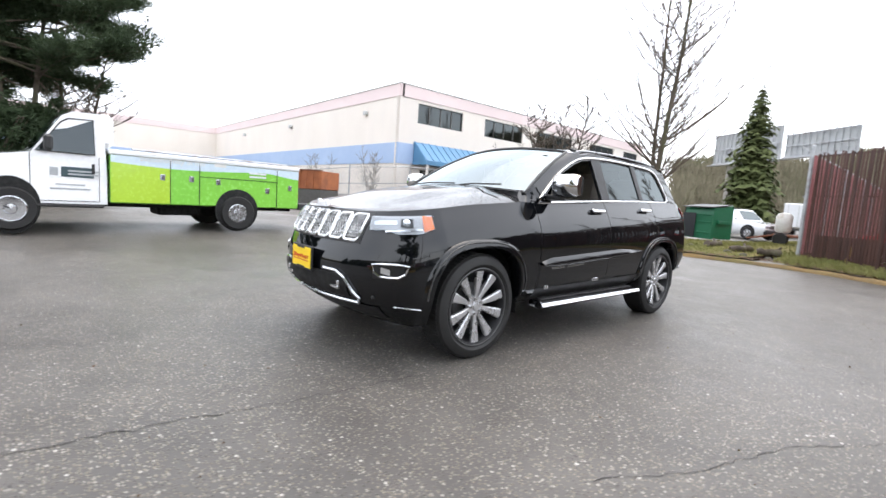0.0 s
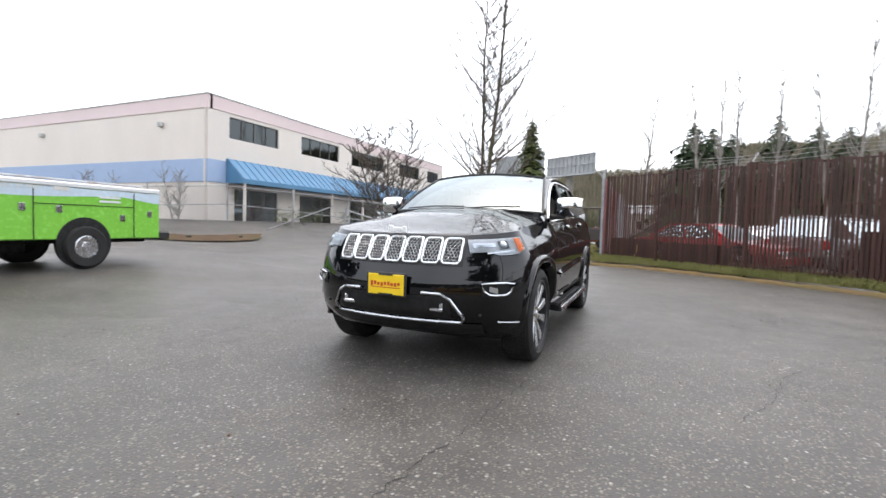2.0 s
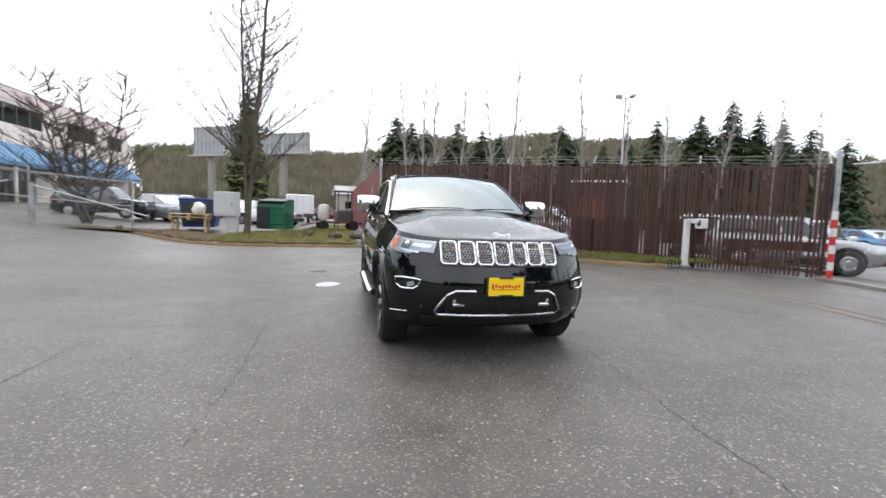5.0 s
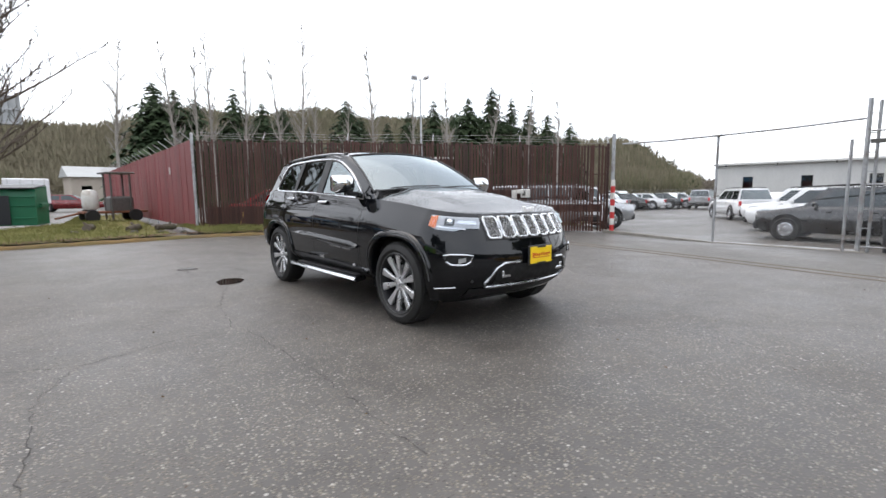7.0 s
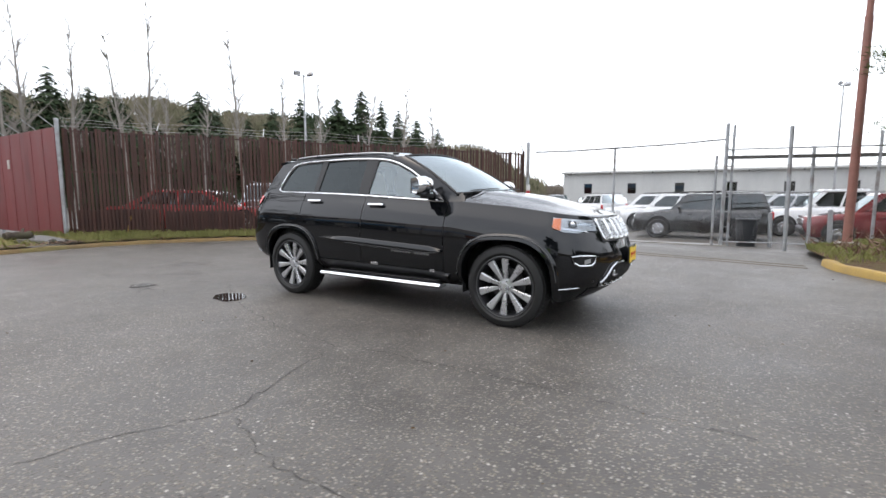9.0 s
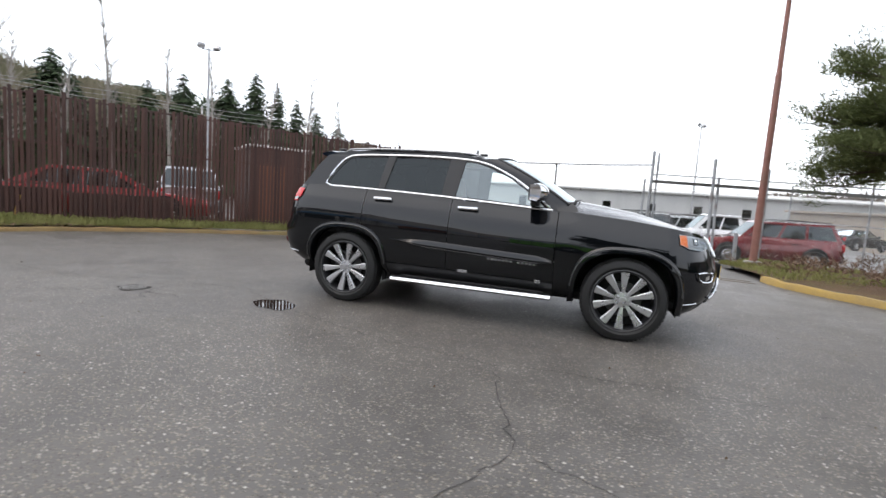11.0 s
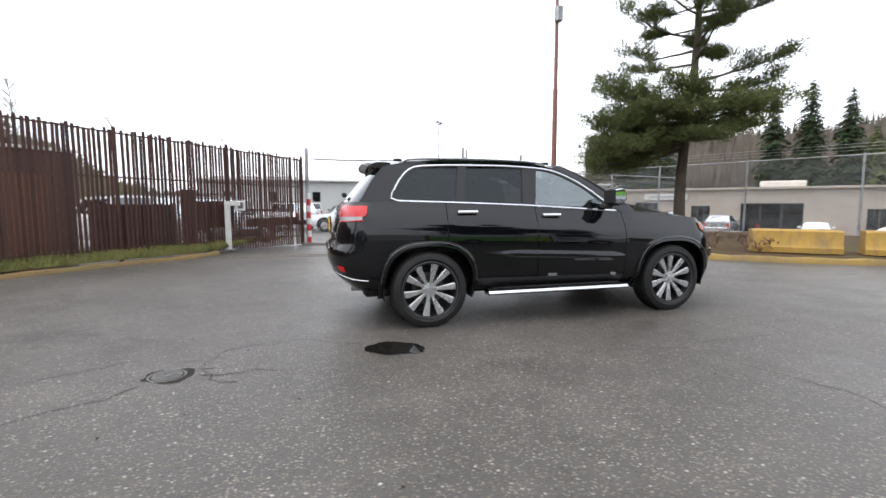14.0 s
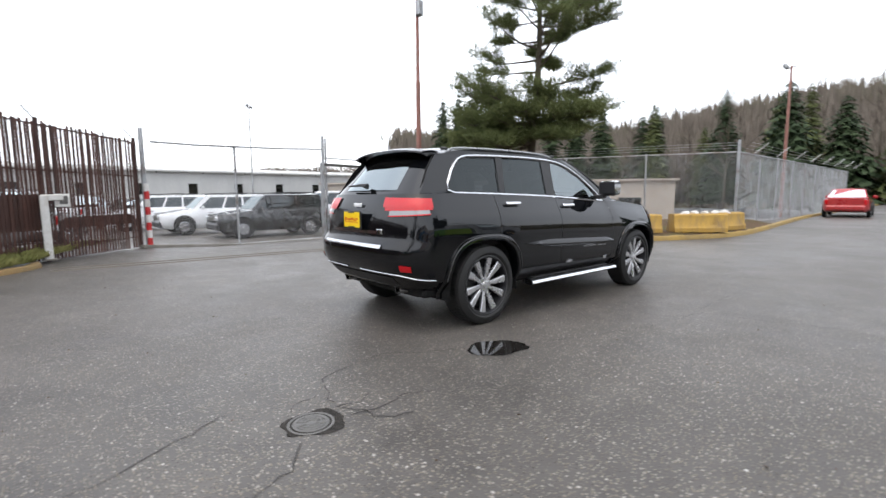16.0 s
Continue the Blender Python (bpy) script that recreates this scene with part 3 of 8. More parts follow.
HALF = [(0, 0.78), (0.05, 0.87), (0.12, 0.92), (0.25, 0.945), (0.42, 0.953), (0.58, 0.957), (0.70, 0.948), (0.80, 0.922), (0.90, 0.878), (1.0, 0.828)]
NOSE = [(0, -2.10), (0.1, -2.24), (0.25, -2.35), (0.4, -2.375), (0.55, -2.372), (0.7, -2.335), (0.85, -2.29), (0.95, -2.25), (1.0, -2.19)]
TAIL = [(0, 2.24), (0.12, 2.36), (0.25, 2.43), (0.45, 2.43), (0.5, 2.37), (0.7, 2.345), (0.9, 2.30), (1.0, 2.25)]
Y_FRONT, Y_REAR = -1.80, 1.95


def z_at(y, v):
    return lerp(curve_at(y, Z_LOW), soft_curve(y, Z_TOP), v)


def v_at(y, z):
    a, b = curve_at(y, Z_LOW), soft_curve(y, Z_TOP)
    return min(1, max(0, (z - a) / (b - a)))


def half_width(y, v):
    w = soft_curve(v, HALF, 0.03)
    return w * (1 - 0.022 * smooth_step(-0.9, -1.8, y) * v - 0.035 * smooth_step(0.9, 2.0, y))


def end_point(v, f, front):
    """A point of the plan's front or rear end: f from 0 at the middle to 1 where the side begins."""
    y0 = Y_FRONT if front else Y_REAR
    w = half_width(y0, v)
    tip = soft_curve(v, NOSE if front else TAIL, 0.03)
    n = 2.05 if front else 3.4
    q = abs(math.sin(f * math.pi / 2)) ** (0.8 if front else 2 / n)
    return w * q, y0 + (tip - y0) * max(0, 1 - q ** n) ** (1 / n)


def body_x(y, z):
    v = v_at(y, z)
    if y < Y_FRONT or y > Y_REAR:
        front = y < Y_FRONT
        y0 = Y_FRONT if front else Y_REAR
        tip = soft_curve(v, NOSE if front else TAIL, 0.03)
        n = 2.05 if front else 3.4
        q = min(1, (y - y0) / (tip - y0))
        return half_width(y0, v) * (1 - q ** n) ** (1 / n)
    return half_width(y, v)


def nose_y(x, z, front=True):
    """The y of the front or rear end at that x and height."""
    y = -2.3 if front else 2.3
    for _ in range(3):
        v = v_at(y, z)
        y0 = Y_FRONT if front else Y_REAR
        tip = soft_curve(v, NOSE if front else TAIL, 0.03)
        n = 2.05 if front else 3.4
        q = min(1, abs(x) / half_width(y0, v))
        y = y0 + (tip - y0) * (1 - q ** n) ** (1 / n)
    return y


def in_arch(y, z, grow=0.0):
    r = 0.462 + grow
    return any((abs(y - h) / r) ** 2.7 + (abs(z - HUB_Z) / (r - 0.01)) ** 2.7 < 1 and True for h in (-HUB_Y, HUB_Y))


def shell(y_cut=None, v0=0.0, v1=1.0, side=None, front=False, rear=False, rows=22):
    """A piece of the body's skin: a stretch of the side, or an end."""
    bm = B()
    vs = [lerp(v0, v1, i / rows) for i in range(rows + 1)]
    if y_cut:
        n = max(2, round((y_cut[1] - y_cut[0]) / 0.035))
        ys = [lerp(y_cut[0], y_cut[1], i / n) for i in range(n + 1)]
        grid = [[Vector((side * half_width(y, v), y, z_at(y, v))) for y in ys] for v in vs]
    else:
        fs = [i / 16 for i in range(-16, 17)]
        grid = []
        for v in vs:
            row = []
            for f in fs:
                x, y = end_point(v, abs(f), front)
                row.append(Vector((math.copysign(x, f) if f else 0, y, z_at(y, v))))
            grid.append(row)
    verts = [[bm.verts.new(p) for p in row] for row in grid]
    for i in range(len(verts) - 1):
        for j in range(len(verts[0]) - 1):
            q = (verts[i][j], verts[i][j + 1], verts[i + 1][j + 1], verts[i + 1][j])
            c = sum((w.co for w in q), Vector()) / 4
            if not in_arch(c.y, c.z):
                bm.faces.new(q)
    loose = [w for w in bm.verts if not w.link_faces]
    bmesh.ops.delete(bm, geom=loose, context="VERTS")
    return bm


def cabin_x(y, z):
    return 0.838 - 0.34 * (z - 1.2) - 0.045 * ((y - 0.4) / 1.5) ** 2


BELT = [(-0.86, 1.165), (-0.72, 1.168), (-0.3, 1.192), (0.27, 1.225), (0.7, 1.243), (1.15, 1.257), (1.83, 1.277), (2.14, 1.272)]
RAIL = [(2.10, 1.32), (1.99, 1.50), (1.88, 1.63), (1.6, 1.685), (1.2, 1.705), (0.7, 1.71), (0.25, 1.692), (-0.05, 1.635), (-0.35, 1.50), (-0.65, 1.305)]
WIN_FRONT = [(-0.66, 1.195), (-0.3, 1.215), (0.26, 1.246), (0.235, 1.44), (0.20, 1.615), (0.06, 1.60), (-0.08, 1.555), (-0.30, 1.455), (-0.5, 1.325)]
WIN_REAR = [(0.42, 1.252), (0.75, 1.265), (1.075, 1.277), (1.055, 1.46), (1.00, 1.625), (0.7, 1.632), (0.37, 1.622), (0.40, 1.44)]
WIN_QUARTER = [(1.16, 1.28), (1.5, 1.289), (1.80, 1.298), (1.76, 1.38), (1.68, 1.50), (1.585, 1.595), (1.45, 1.615), (1.10, 1.622), (1.14, 1.45)]
DLO = [(-0.74, 1.172), (-0.3, 1.196), (0.27, 1.228), (0.7, 1.246), (1.15, 1.26), (1.5, 1.27), (1.835, 1.278), (1.79, 1.39), (1.70, 1.53), (1.60, 1.618), (1.45, 1.642), (1.06, 1.652), (0.6, 1.655), (0.25, 1.642), (0.05, 1.622), (-0.12, 1.572), (-0.36, 1.455), (-0.58, 1.30)]


def cabin_fill(bm, loops, side, off=0.0):
    """Fills loops of (y, z) on the cabin's side, the later ones as holes."""
    from mathutils.geometry import tessellate_polygon
    flat = [p for lp in loops for p in lp]
    vs = [bm.verts.new((side * (cabin_x(y, z) + off), y, z)) for y, z in flat]
    for t in tessellate_polygon([[Vector((y, z, 0)) for y, z in lp] for lp in loops]):
        bm.faces.new([vs[i] for i in t])
    return bm


def wheel_parts(parent, m, tyre_r=TYRE_R, rim_r=0.283, width=0.255, spokes=True):
    """A tyre, a rim with five pairs of spokes, a cap and nuts. Its axle is z, the outside up."""
    bm = B()
    w, t = width / 2, tyre_r
    prof = [(rim_r - 0.01, -w * 0.8), (rim_r + 0.02, -w), (t - 0.045, -w), (t - 0.012, -w * 0.86), (t, -w * 0.6), (t, w * 0.6), (t - 0.012, w * 0.86), (t - 0.04, w * 0.99), (t - 0.07, w * 1.03), (rim_r + 0.025, w * 0.98), (rim_r + 0.006, w * 0.84), (rim_r - 0.02, w * 0.5)]
    add_lathe(bm, prof, 56, m, close=True)
    tyre = part("tyre", fixed(bm), M["rubber"], parent, smooth=35)
    bm = B()
    for i in range(64):
        a = 2 * math.pi * i / 64
        for z, h in ((-w * 0.42, 0.075), (0.0, 0.05), (w * 0.42, 0.075)):
            mm = m @ pose(0, 0, z, 0, 0, math.degrees(a) + (2.8 if z == 0 else 0)) @ pose(t + 0.0015, 0, 0)
            add_box(bm, (0, 0, 0), (0.007, 0.026, h), 0, mm)
    tread = part("tread", bm, M["rubber"], tyre)
    bm = B()
    add_lathe(bm, [(rim_r - 0.006, w * 0.80), (rim_r + 0.008, w * 0.86), (rim_r + 0.004, w * 0.93), (rim_r - 0.012, w * 0.90), (rim_r - 0.022, w * 0.70), (rim_r - 0.035, -w * 0.8), (rim_r - 0.02, -w * 0.8), (rim_r - 0.008, w * 0.6)], 56, m, close=True)
    rim = part("rim", fixed(bm), M["alloy_dark"], parent, smooth=35)
    part("rim_lip", fixed(add_lathe(B(), [(rim_r - 0.006, w * 0.895), (rim_r + 0.001, w * 0.94), (rim_r + 0.008, w * 0.92), (rim_r + 0.004, w * 0.86)], 56, m, close=True)), M["disc"], rim, smooth=35)
    bm = B()
    add_lathe(bm, [(0.0, -w * 0.3), (rim_r - 0.03, -w * 0.3), (rim_r - 0.03, -w * 0.25), (0.0, -w * 0.25)], 40, m)
    part("wheel_barrel", fixed(bm), M["dark"], rim)
    bm = B()
    add_lathe(bm, [(0.06, w * 0.10), (0.168, w * 0.10), (0.168, w * 0.0), (0.06, w * 0.0)], 40, m, close=True)
    add_box(bm, (0.12, 0.0, w * 0.08), (0.10, 0.15, 0.05), 0.012, m)
    part("brake_disc", fixed(bm), M["disc"], rim, smooth=35)
    if spokes:
        top = w * 0.86
        for i in range(5):
            for sgn in (-1, 1):
                bm = B()
                a0 = 2 * math.pi * i / 5 + sgn * 0.27
                a1 = 2 * math.pi * i / 5 + sgn * 0.292
                rings = []
                for f in (0, 0.3, 0.65, 1.0):
                    r = lerp(0.058, rim_r - 0.008, f)
                    a = lerp(a0, a1, min(1, f * 1.05)) if f else 2 * math.pi * i / 5 + sgn * 0.30
                    wd = lerp(0.026, 0.078, f)
                    zt = lerp(top - 0.030, top - 0.004, f ** 0.7)
                    c, s = math.cos(a), math.sin(a)
                    quad = []
                    for q, dz, k in ((-0.5, -0.028, 1.0), (-0.5, -0.006, 1.0), (-0.36, 0, 1), (0.36, 0, 1), (0.5, -0.006, 1.0), (0.5, -0.028, 1.0)):
                        quad.append(bm.verts.new(tf(m, (r * c - s * q * wd, r * s + c * q * wd, zt + dz))))
                    rings.append(quad)
                for q, u in zip(rings, rings[1:]):
                    for j in range(6):
                        bm.faces.new((q[j], q[(j + 1) % 6], u[(j + 1) % 6], u[j]))
                part("spoke", fixed(bm), M["alloy"], rim)
        bm = B()
        add_lathe(bm, [(0.0, top - 0.012), (0.028, top - 0.014), (0.034, top - 0.024), (0.075, top - 0.030), (0.080, top - 0.05), (0.0, top - 0.05)], 32, m)
        part("centre_cap", fixed(bm), M["alloy"], rim, smooth=30)
        for i in range(5):
            a = 2 * math.pi * (i + 0.5) / 5
            bm = B()
            add_lathe(bm, [(0.0, 0.016), (0.009, 0.014), (0.012, 0.0), (0.012, -0.02), (0.0, -0.02)], 8, m @ pose(0.055 * math.cos(a), 0.055 * math.sin(a), top - 0.028))
            part("wheel_nut", bm, M["chrome"], rim)
    return tyre


def ring_tube(parent, name, pts, r, material, closed=True, n=6, label=""):
    return part(name, fixed(add_tube(B(), pts, r, n, closed=closed)), material, parent, label, smooth=50)


def build_suv():
    car = thing("suv", "glossy black SUV with chrome trim and yellow dealer plates", "car")
    paint, chrome, dark = M["paint"], M["chrome"], M["dark"]
    body = new("body")
    body.parent = car

    front = part("front_fascia", fixed(shell(front=True, v0=0.0, v1=1.0)), paint, body, smooth=40)
    part("rear_fascia", fixed(shell(front=False, v0=0.0)), paint, body, smooth=40)
    for s in (-1, 1):
        part("front_fender", fixed(shell((Y_FRONT, -0.804), side=s)), paint, body, smooth=40)
        part("rear_fender", fixed(shell((1.274, Y_REAR), side=s)), paint, body, smooth=40)
        part("sill", fixed(shell((-0.804, 1.274), 0.0, 0.155, s, rows=5)), M["black_plastic"], body, smooth=40)
        fd = part("front_door", fixed(shell((-0.797, 0.277), 0.165, 1.0, s)), paint, car, smooth=40)
        rd = part("rear_door", fixed(shell((0.284, 1.267), 0.165, 1.0, s)), paint, car, smooth=40)
        for door, y in ((fd, 0.10), (rd, 1.05)):
            z = 1.135 if y < 0.5 else 1.17
            x = s * (body_x(y, z) + 0.030)
            bm = add_box(B(), (0, 0, 0), (0.020, 0.215, 0.036), 0.009, pose(x, y, z, 0, -s * 24, 0))
            for e in (-1, 1):
                add_box(bm, (x - s * 0.018, y + e * 0.085, z), (0.03, 0.03, 0.026), 0.004)
            part("door_handle", bm, chrome, door, "chrome door handle")
            part("handle_cup", add_box(B(), (s * (body_x(y, z - 0.01) + 0.001), y, z - 0.008), (0.004, 0.14, 0.05), 0.001), M["dark"], door)
        # moulding along the doors
        bm = B()
        rows = []
        for i in range(24):
            y = lerp(-0.78, 0.90, i / 23)
            z = lerp(0.68, 0.75, i / 23)
            h = 0.046 * min(1, (23 - i) / 6 + 0.1) * min(1, i / 3 + 0.35)
            X = body_x(y, z)
            rows.append([(s * (X - 0.004), y, z - h), (s * (X + 0.030), y, z - h * 0.55), (s * (X + 0.034), y, z - h * 0.15), (s * (X - 0.004), y, z + h)])
        part("side_moulding", fixed(add_grid(bm, rows)), paint, body, smooth=60)
        # nameplate bars on the front door
        for word in (range(5), range(6, 13)):
            bm = B()
            for k in word:
                y = -0.62 + k * 0.038
                z = lerp(0.635, 0.650, k / 12)
                add_box(bm, (s * (body_x(y, z) + 0.003), y, z), (0.004, 0.028, 0.019), 0.001)
            part("nameplate", bm, M["dark_chrome"], fd, "satin raised lettering bars")
        # small badges low on the doors
        for y, z in ((0.10, 0.49), (-0.66, 0.47)):
            part("door_badge", add_box(B(), (s * (body_x(y, z) + 0.004), y, z), (0.006, 0.10 if y > 0 else 0.06, 0.030), 0.002), M["satin"], fd)
        # arch mouldings and liners
        for h in (-HUB_Y, HUB_Y):
            rows = []
            for i in range(49):
                a = radians(lerp(-6, 186, i / 48))
                ring = []
                for r, off in ((0.512, -0.002), (0.508, 0.012), (0.490, 0.020), (0.455, 0.022), (0.447, 0.012), (0.447, -0.10)):
                    c, q = math.cos(a), math.sin(a)
                    y = h + r * math.copysign(abs(c) ** (2 / 2.7), c)
                    z = HUB_Z + (r - 0.012) * math.copysign(abs(q) ** (2 / 2.7), q)
                    yc = min(2.2, max(-2.12, y))
                    ring.append((s * (body_x(yc, max(z, 0.33)) + off), y, z))
                rows.append(ring)
            part("arch_moulding", fixed(add_grid(B(), rows)), paint, body, smooth=50)
            # added grey metal tube that stands in for the sky's glint on the arch edge
            ring_tube(body, "arch_trim", [(r[2][0] + s * 0.002, r[2][1], r[2][2]) for r in rows[3:-3]], 0.0055, M["disc"], closed=False, n=5)
            rows = []
            for i in range(25):
                a = radians(lerp(-8, 188, i / 24))
                c, q = math.cos(a), math.sin(a)
                y = h + 0.46 * math.copysign(abs(c) ** (2 / 2.7), c)
                z = HUB_Z + 0.45 * math.copysign(abs(q) ** (2 / 2.7), q)
                rows.append([(s * 0.90, y, z), (s * 0.52, y, z)])
            lin = add_grid(B(), rows)
            lin.faces.new([lin.verts.new((s * 0.52, r[1][1], r[1][2])) for r in rows])
            part("wheel_liner", fixed(lin), dark, body)
        # running board
        bm = B()
        prof = [(-0.075, 0.0), (-0.06, 0.026), (0.018, 0.030), (0.058, 0.012), (0.074, -0.012), (0.045, -0.034), (-0.06, -0.03)]
        add_prism(bm, prof, -0.80, 0.86, lambda u, v, d: (s * (0.945 + u), d, 0.345 + v))
        board = part("running_board", fixed(bm), chrome, car, "polished running board", smooth=30)
        part("tread_strip", add_box(B(), (s * 0.918, 0.03, 0.376), (0.060, 1.50, 0.006), 0.002), M["black_plastic"], board)
        for y in (-0.6, 0.05, 0.68):
            part("bracket", add_box(B(), (s * 0.82, y, 0.35), (0.22, 0.05, 0.02), 0.004), dark, board)
        # cabin side with window holes, glass and chrome surround
        loop = BELT + RAIL
        part("cabin_side", fixed(cabin_fill(B(), [loop, WIN_FRONT, WIN_REAR, WIN_QUARTER], s)), paint, body)
        inner = fixed(cabin_fill(B(), [[(y, z) for y, z in loop], WIN_FRONT, WIN_REAR, WIN_QUARTER], s, -0.03))
        part("inner_cabin_side", inner, M["interior"], body)
        part("pillar_cover", fixed(cabin_fill(B(), [[(0.265, 1.235), (0.415, 1.242), (0.37, 1.645), (0.20, 1.638)]], s, 0.003)), M["black_plastic"], body)
        part("pillar_cover", fixed(cabin_fill(B(), [[(1.08, 1.262), (1.155, 1.265), (1.10, 1.648), (1.0, 1.648)]], s, 0.003)), M["black_plastic"], body)
        panes = [(WIN_REAR, "glass_tint", rd), (WIN_QUARTER, "glass_tint", body)]
        if s < 0:
            panes.append((WIN_FRONT, "glass_clear", fd))
        for win, g, owner in panes:
            pane = part("window_pane", fixed(cabin_fill(B(), [win], s, -0.006)), M[g], owner)
            pane.visible_shadow = False
        ring_tube(body, "window_trim", [(s * (cabin_x(y, z) + 0.004), y, z) for y, z in rounded(DLO + DLO[:1], 1)[:-1]], 0.0125, chrome, label="chrome window surround")
        # mirrors
        mir = part("door_mirror", add_box(B(), (s * 1.00, -0.585, 1.272), (0.20, 0.12, 0.085), 0.035), M["black_plastic"], car, smooth=40)
        bm = B()
        rows = []
        for i in range(9):
            a = lerp(-1, 1, i / 8)
            rows.append([Vector((s * (1.005 + 0.122 * a), -0.60 - 0.105 * math.sqrt(max(0, 1 - 0.85 * abs(a) ** 2.2)) * math.sqrt(max(0, 1 - abs(b) ** 2.0 * 0.97)), 1.328 + 0.090 * b * (1 - 0.12 * abs(a) ** 3))) for b in [lerp(-1, 1, j / 8) for j in range(9)]])
        rows = [[p for p in r] for r in rows]
        add_grid(bm, rows)
        rim_pts = [r[0] for r in rows] + rows[-1][1:] + [r[-1] for r in rows[::-1]][1:] + rows[0][::-1][1:-1]
        back = [bm.verts.new((0.80 * p.x + 0.20 * s * 1.005, -0.535, 0.85 * p.z + 0.15 * 1.328)) for p in rim_pts]
        edge = [bm.verts.new(p) for p in rim_pts]
        for i in range(len(back)):
            j = (i + 1) % len(back)
            bm.faces.new((back[i], back[j], edge[j], edge[i]))
        part("mirror_cap", fixed(bm), chrome, mir, "chrome mirror cap", smooth=50)
        part("mirror_glass", add_box(B(), (s * 1.005, -0.530, 1.328), (0.205, 0.012, 0.145), 0.005), M["alloy_dark"], mir)
        part("mirror_arm", add_box(B(), (s * 0.885, -0.575, 1.225), (0.15, 0.085, 0.045), 0.01), M["black_plastic"], mir)
        # roof rails
        pts = [(s * 0.60, lerp(-0.02, 1.80, i / 20), 1.708 + 0.018 * math.sin(math.pi * i / 20) - 0.05 * (abs(i - 10) / 10) ** 8) for i in range(21)]
        pts = [(x, y, z - (0.045 if y < 0.05 else 0.028 if y > 1.7 else 0)) for x, y, z in pts]
        rail = ring_tube(car, "roof_rail", pts, 0.012, M["roof_rail"], closed=False, n=8)
        for y in (0.04, 0.88, 1.72):
            part("rail_foot", add_box(B(), (s * 0.60, y, 1.700), (0.026, 0.09, 0.030), 0.010), M["black_plastic"], rail)

    # hood: from the nose edge back to the cowl
    rows = []
    edge = [end_point(1.0, i / 16, True) for i in range(1, 17)]
    edge = [(x, y) for x, y in edge] + [(half_width(y, 1.0), y) for y in [lerp(Y_FRONT, -0.90, (i + 1) / 12) for i in range(12)]]
    for x, y in edge:
        f = smooth_step(-2.19, -1.5, y)
        row = []
        for j in range(25):
            t = lerp(-1, 1, j / 24)
            bulge = 0.016 * smooth_step(0.62, 0.50, abs(t)) * smooth_step(-2.1, -1.6, y)
            row.append(Vector((x * t, y, z_at(y, 1.0) + 0.012 * (1 - abs(t) ** 4) + 0.030 * f * (1 - t * t) + 0.062 * smooth_step(-2.15, -0.95, y) * (1 - abs(t) ** 3.5) + bulge)))
        rows.append(row)
    part("hood", fixed(add_grid(B(), rows)), paint, car, smooth=40)
    bm = B()
    rows = []
    for j in range(25):
        t = lerp(-1, 1, j / 24)
        yb = -0.90 - 0.0
        rows.append([(0.82 * t, -0.91 - 0.07 * (1 - t * t), 1.165 + 0.062 * (1 - abs(t) ** 3.5) + 0.045 * (1 - t * t)), (0.79 * t, -0.86 - 0.07 * (1 - t * t), 1.235 + 0.035 * (1 - t * t))])
    part("cowl", fixed(add_grid(bm, rows)), M["black_plastic"], body)
    for y0, x0, x1 in ((-0.955, -0.62, 0.02), (-0.965, -0.02, 0.60)):
        ring_tube(body, "wiper", [(x0, y0 + 0.02, 1.282), (lerp(x0, x1, 0.5), y0 - 0.03, 1.302), (x1, y0 + 0.01, 1.306)], 0.007, M["black_plastic"], closed=False)

    # windscreen, roof, rear screen
    rows = []
    for i in range(13):
        f = i / 12
        row = []
        for j in range(17):
            t = lerp(-1, 1, j / 16)
            xw = lerp(0.795, 0.640, f)
            row.append((xw * t, lerp(-0.875, -0.13, f) - lerp(0.09, 0.07, f) * (1 - t * t), lerp(1.245, 1.662, f) + 0.030 * math.sin(math.pi * f) + lerp(0.035, 0.045, f) * (1 - t * t)))
        rows.append(row)
    pane = part("windscreen", fixed(add_grid(B(), rows)), M["glass_screen"], car, smooth=60)
    pane.visible_shadow = False
    part("screen_sticker", add_box(B(), (0, 0, 0), (0.17, 0.004, 0.035), 0.001, pose(0.46, -0.285, 1.632, -52, 0, 0)), M["post_white"], pane, at=None)
    ring_tube(body, "screen_gasket", rows_edge(rows), 0.014, M["black_plastic"], closed=True)
    # pillars beside the screen
    for s in (-1, 1):
        k = 16 if s > 0 else 0
        strip = []
        for i in range(13):
            p = rows[i][k]
            y, z = p[1], p[2]
            yr = curve_at(z - 0.012, [(1.165, -0.86), (1.305, -0.65), (1.50, -0.35), (1.635, -0.05), (1.692, 0.25)])
            strip.append([Vector(p), Vector((s * (cabin_x(lerp(y, yr, 0.5), z) + 0.002), lerp(y, yr, 0.45), z - 0.002)), Vector((s * (cabin_x(yr, z - 0.012) + 0.001), yr + 0.02, z - 0.012))])
        part("windscreen_pillar", fixed(add_grid(B(), strip)), paint, body, smooth=50)
        # the foot of the pillar, between hood, screen and door
        foot = [(half_width(-0.98, 1.0), -0.98, z_at(-0.98, 1.0) + 0.004), (0.795, -0.965, 1.216), (0.765, -0.915, 1.262), tuple(strip[0][0]), tuple(strip[0][1]), tuple(strip[0][2]), (s * (cabin_x(-0.745, 1.19) + 0.002), -0.745, 1.19), (half_width(-0.80, 1.0) + 0.003, -0.80, z_at(-0.80, 1.0))]
        bm = B()
        ring = [bm.verts.new((s * abs(x), y, z)) for x, y, z in foot]
        hub = bm.verts.new(sum((w.co for w in ring), Vector()) / len(ring))
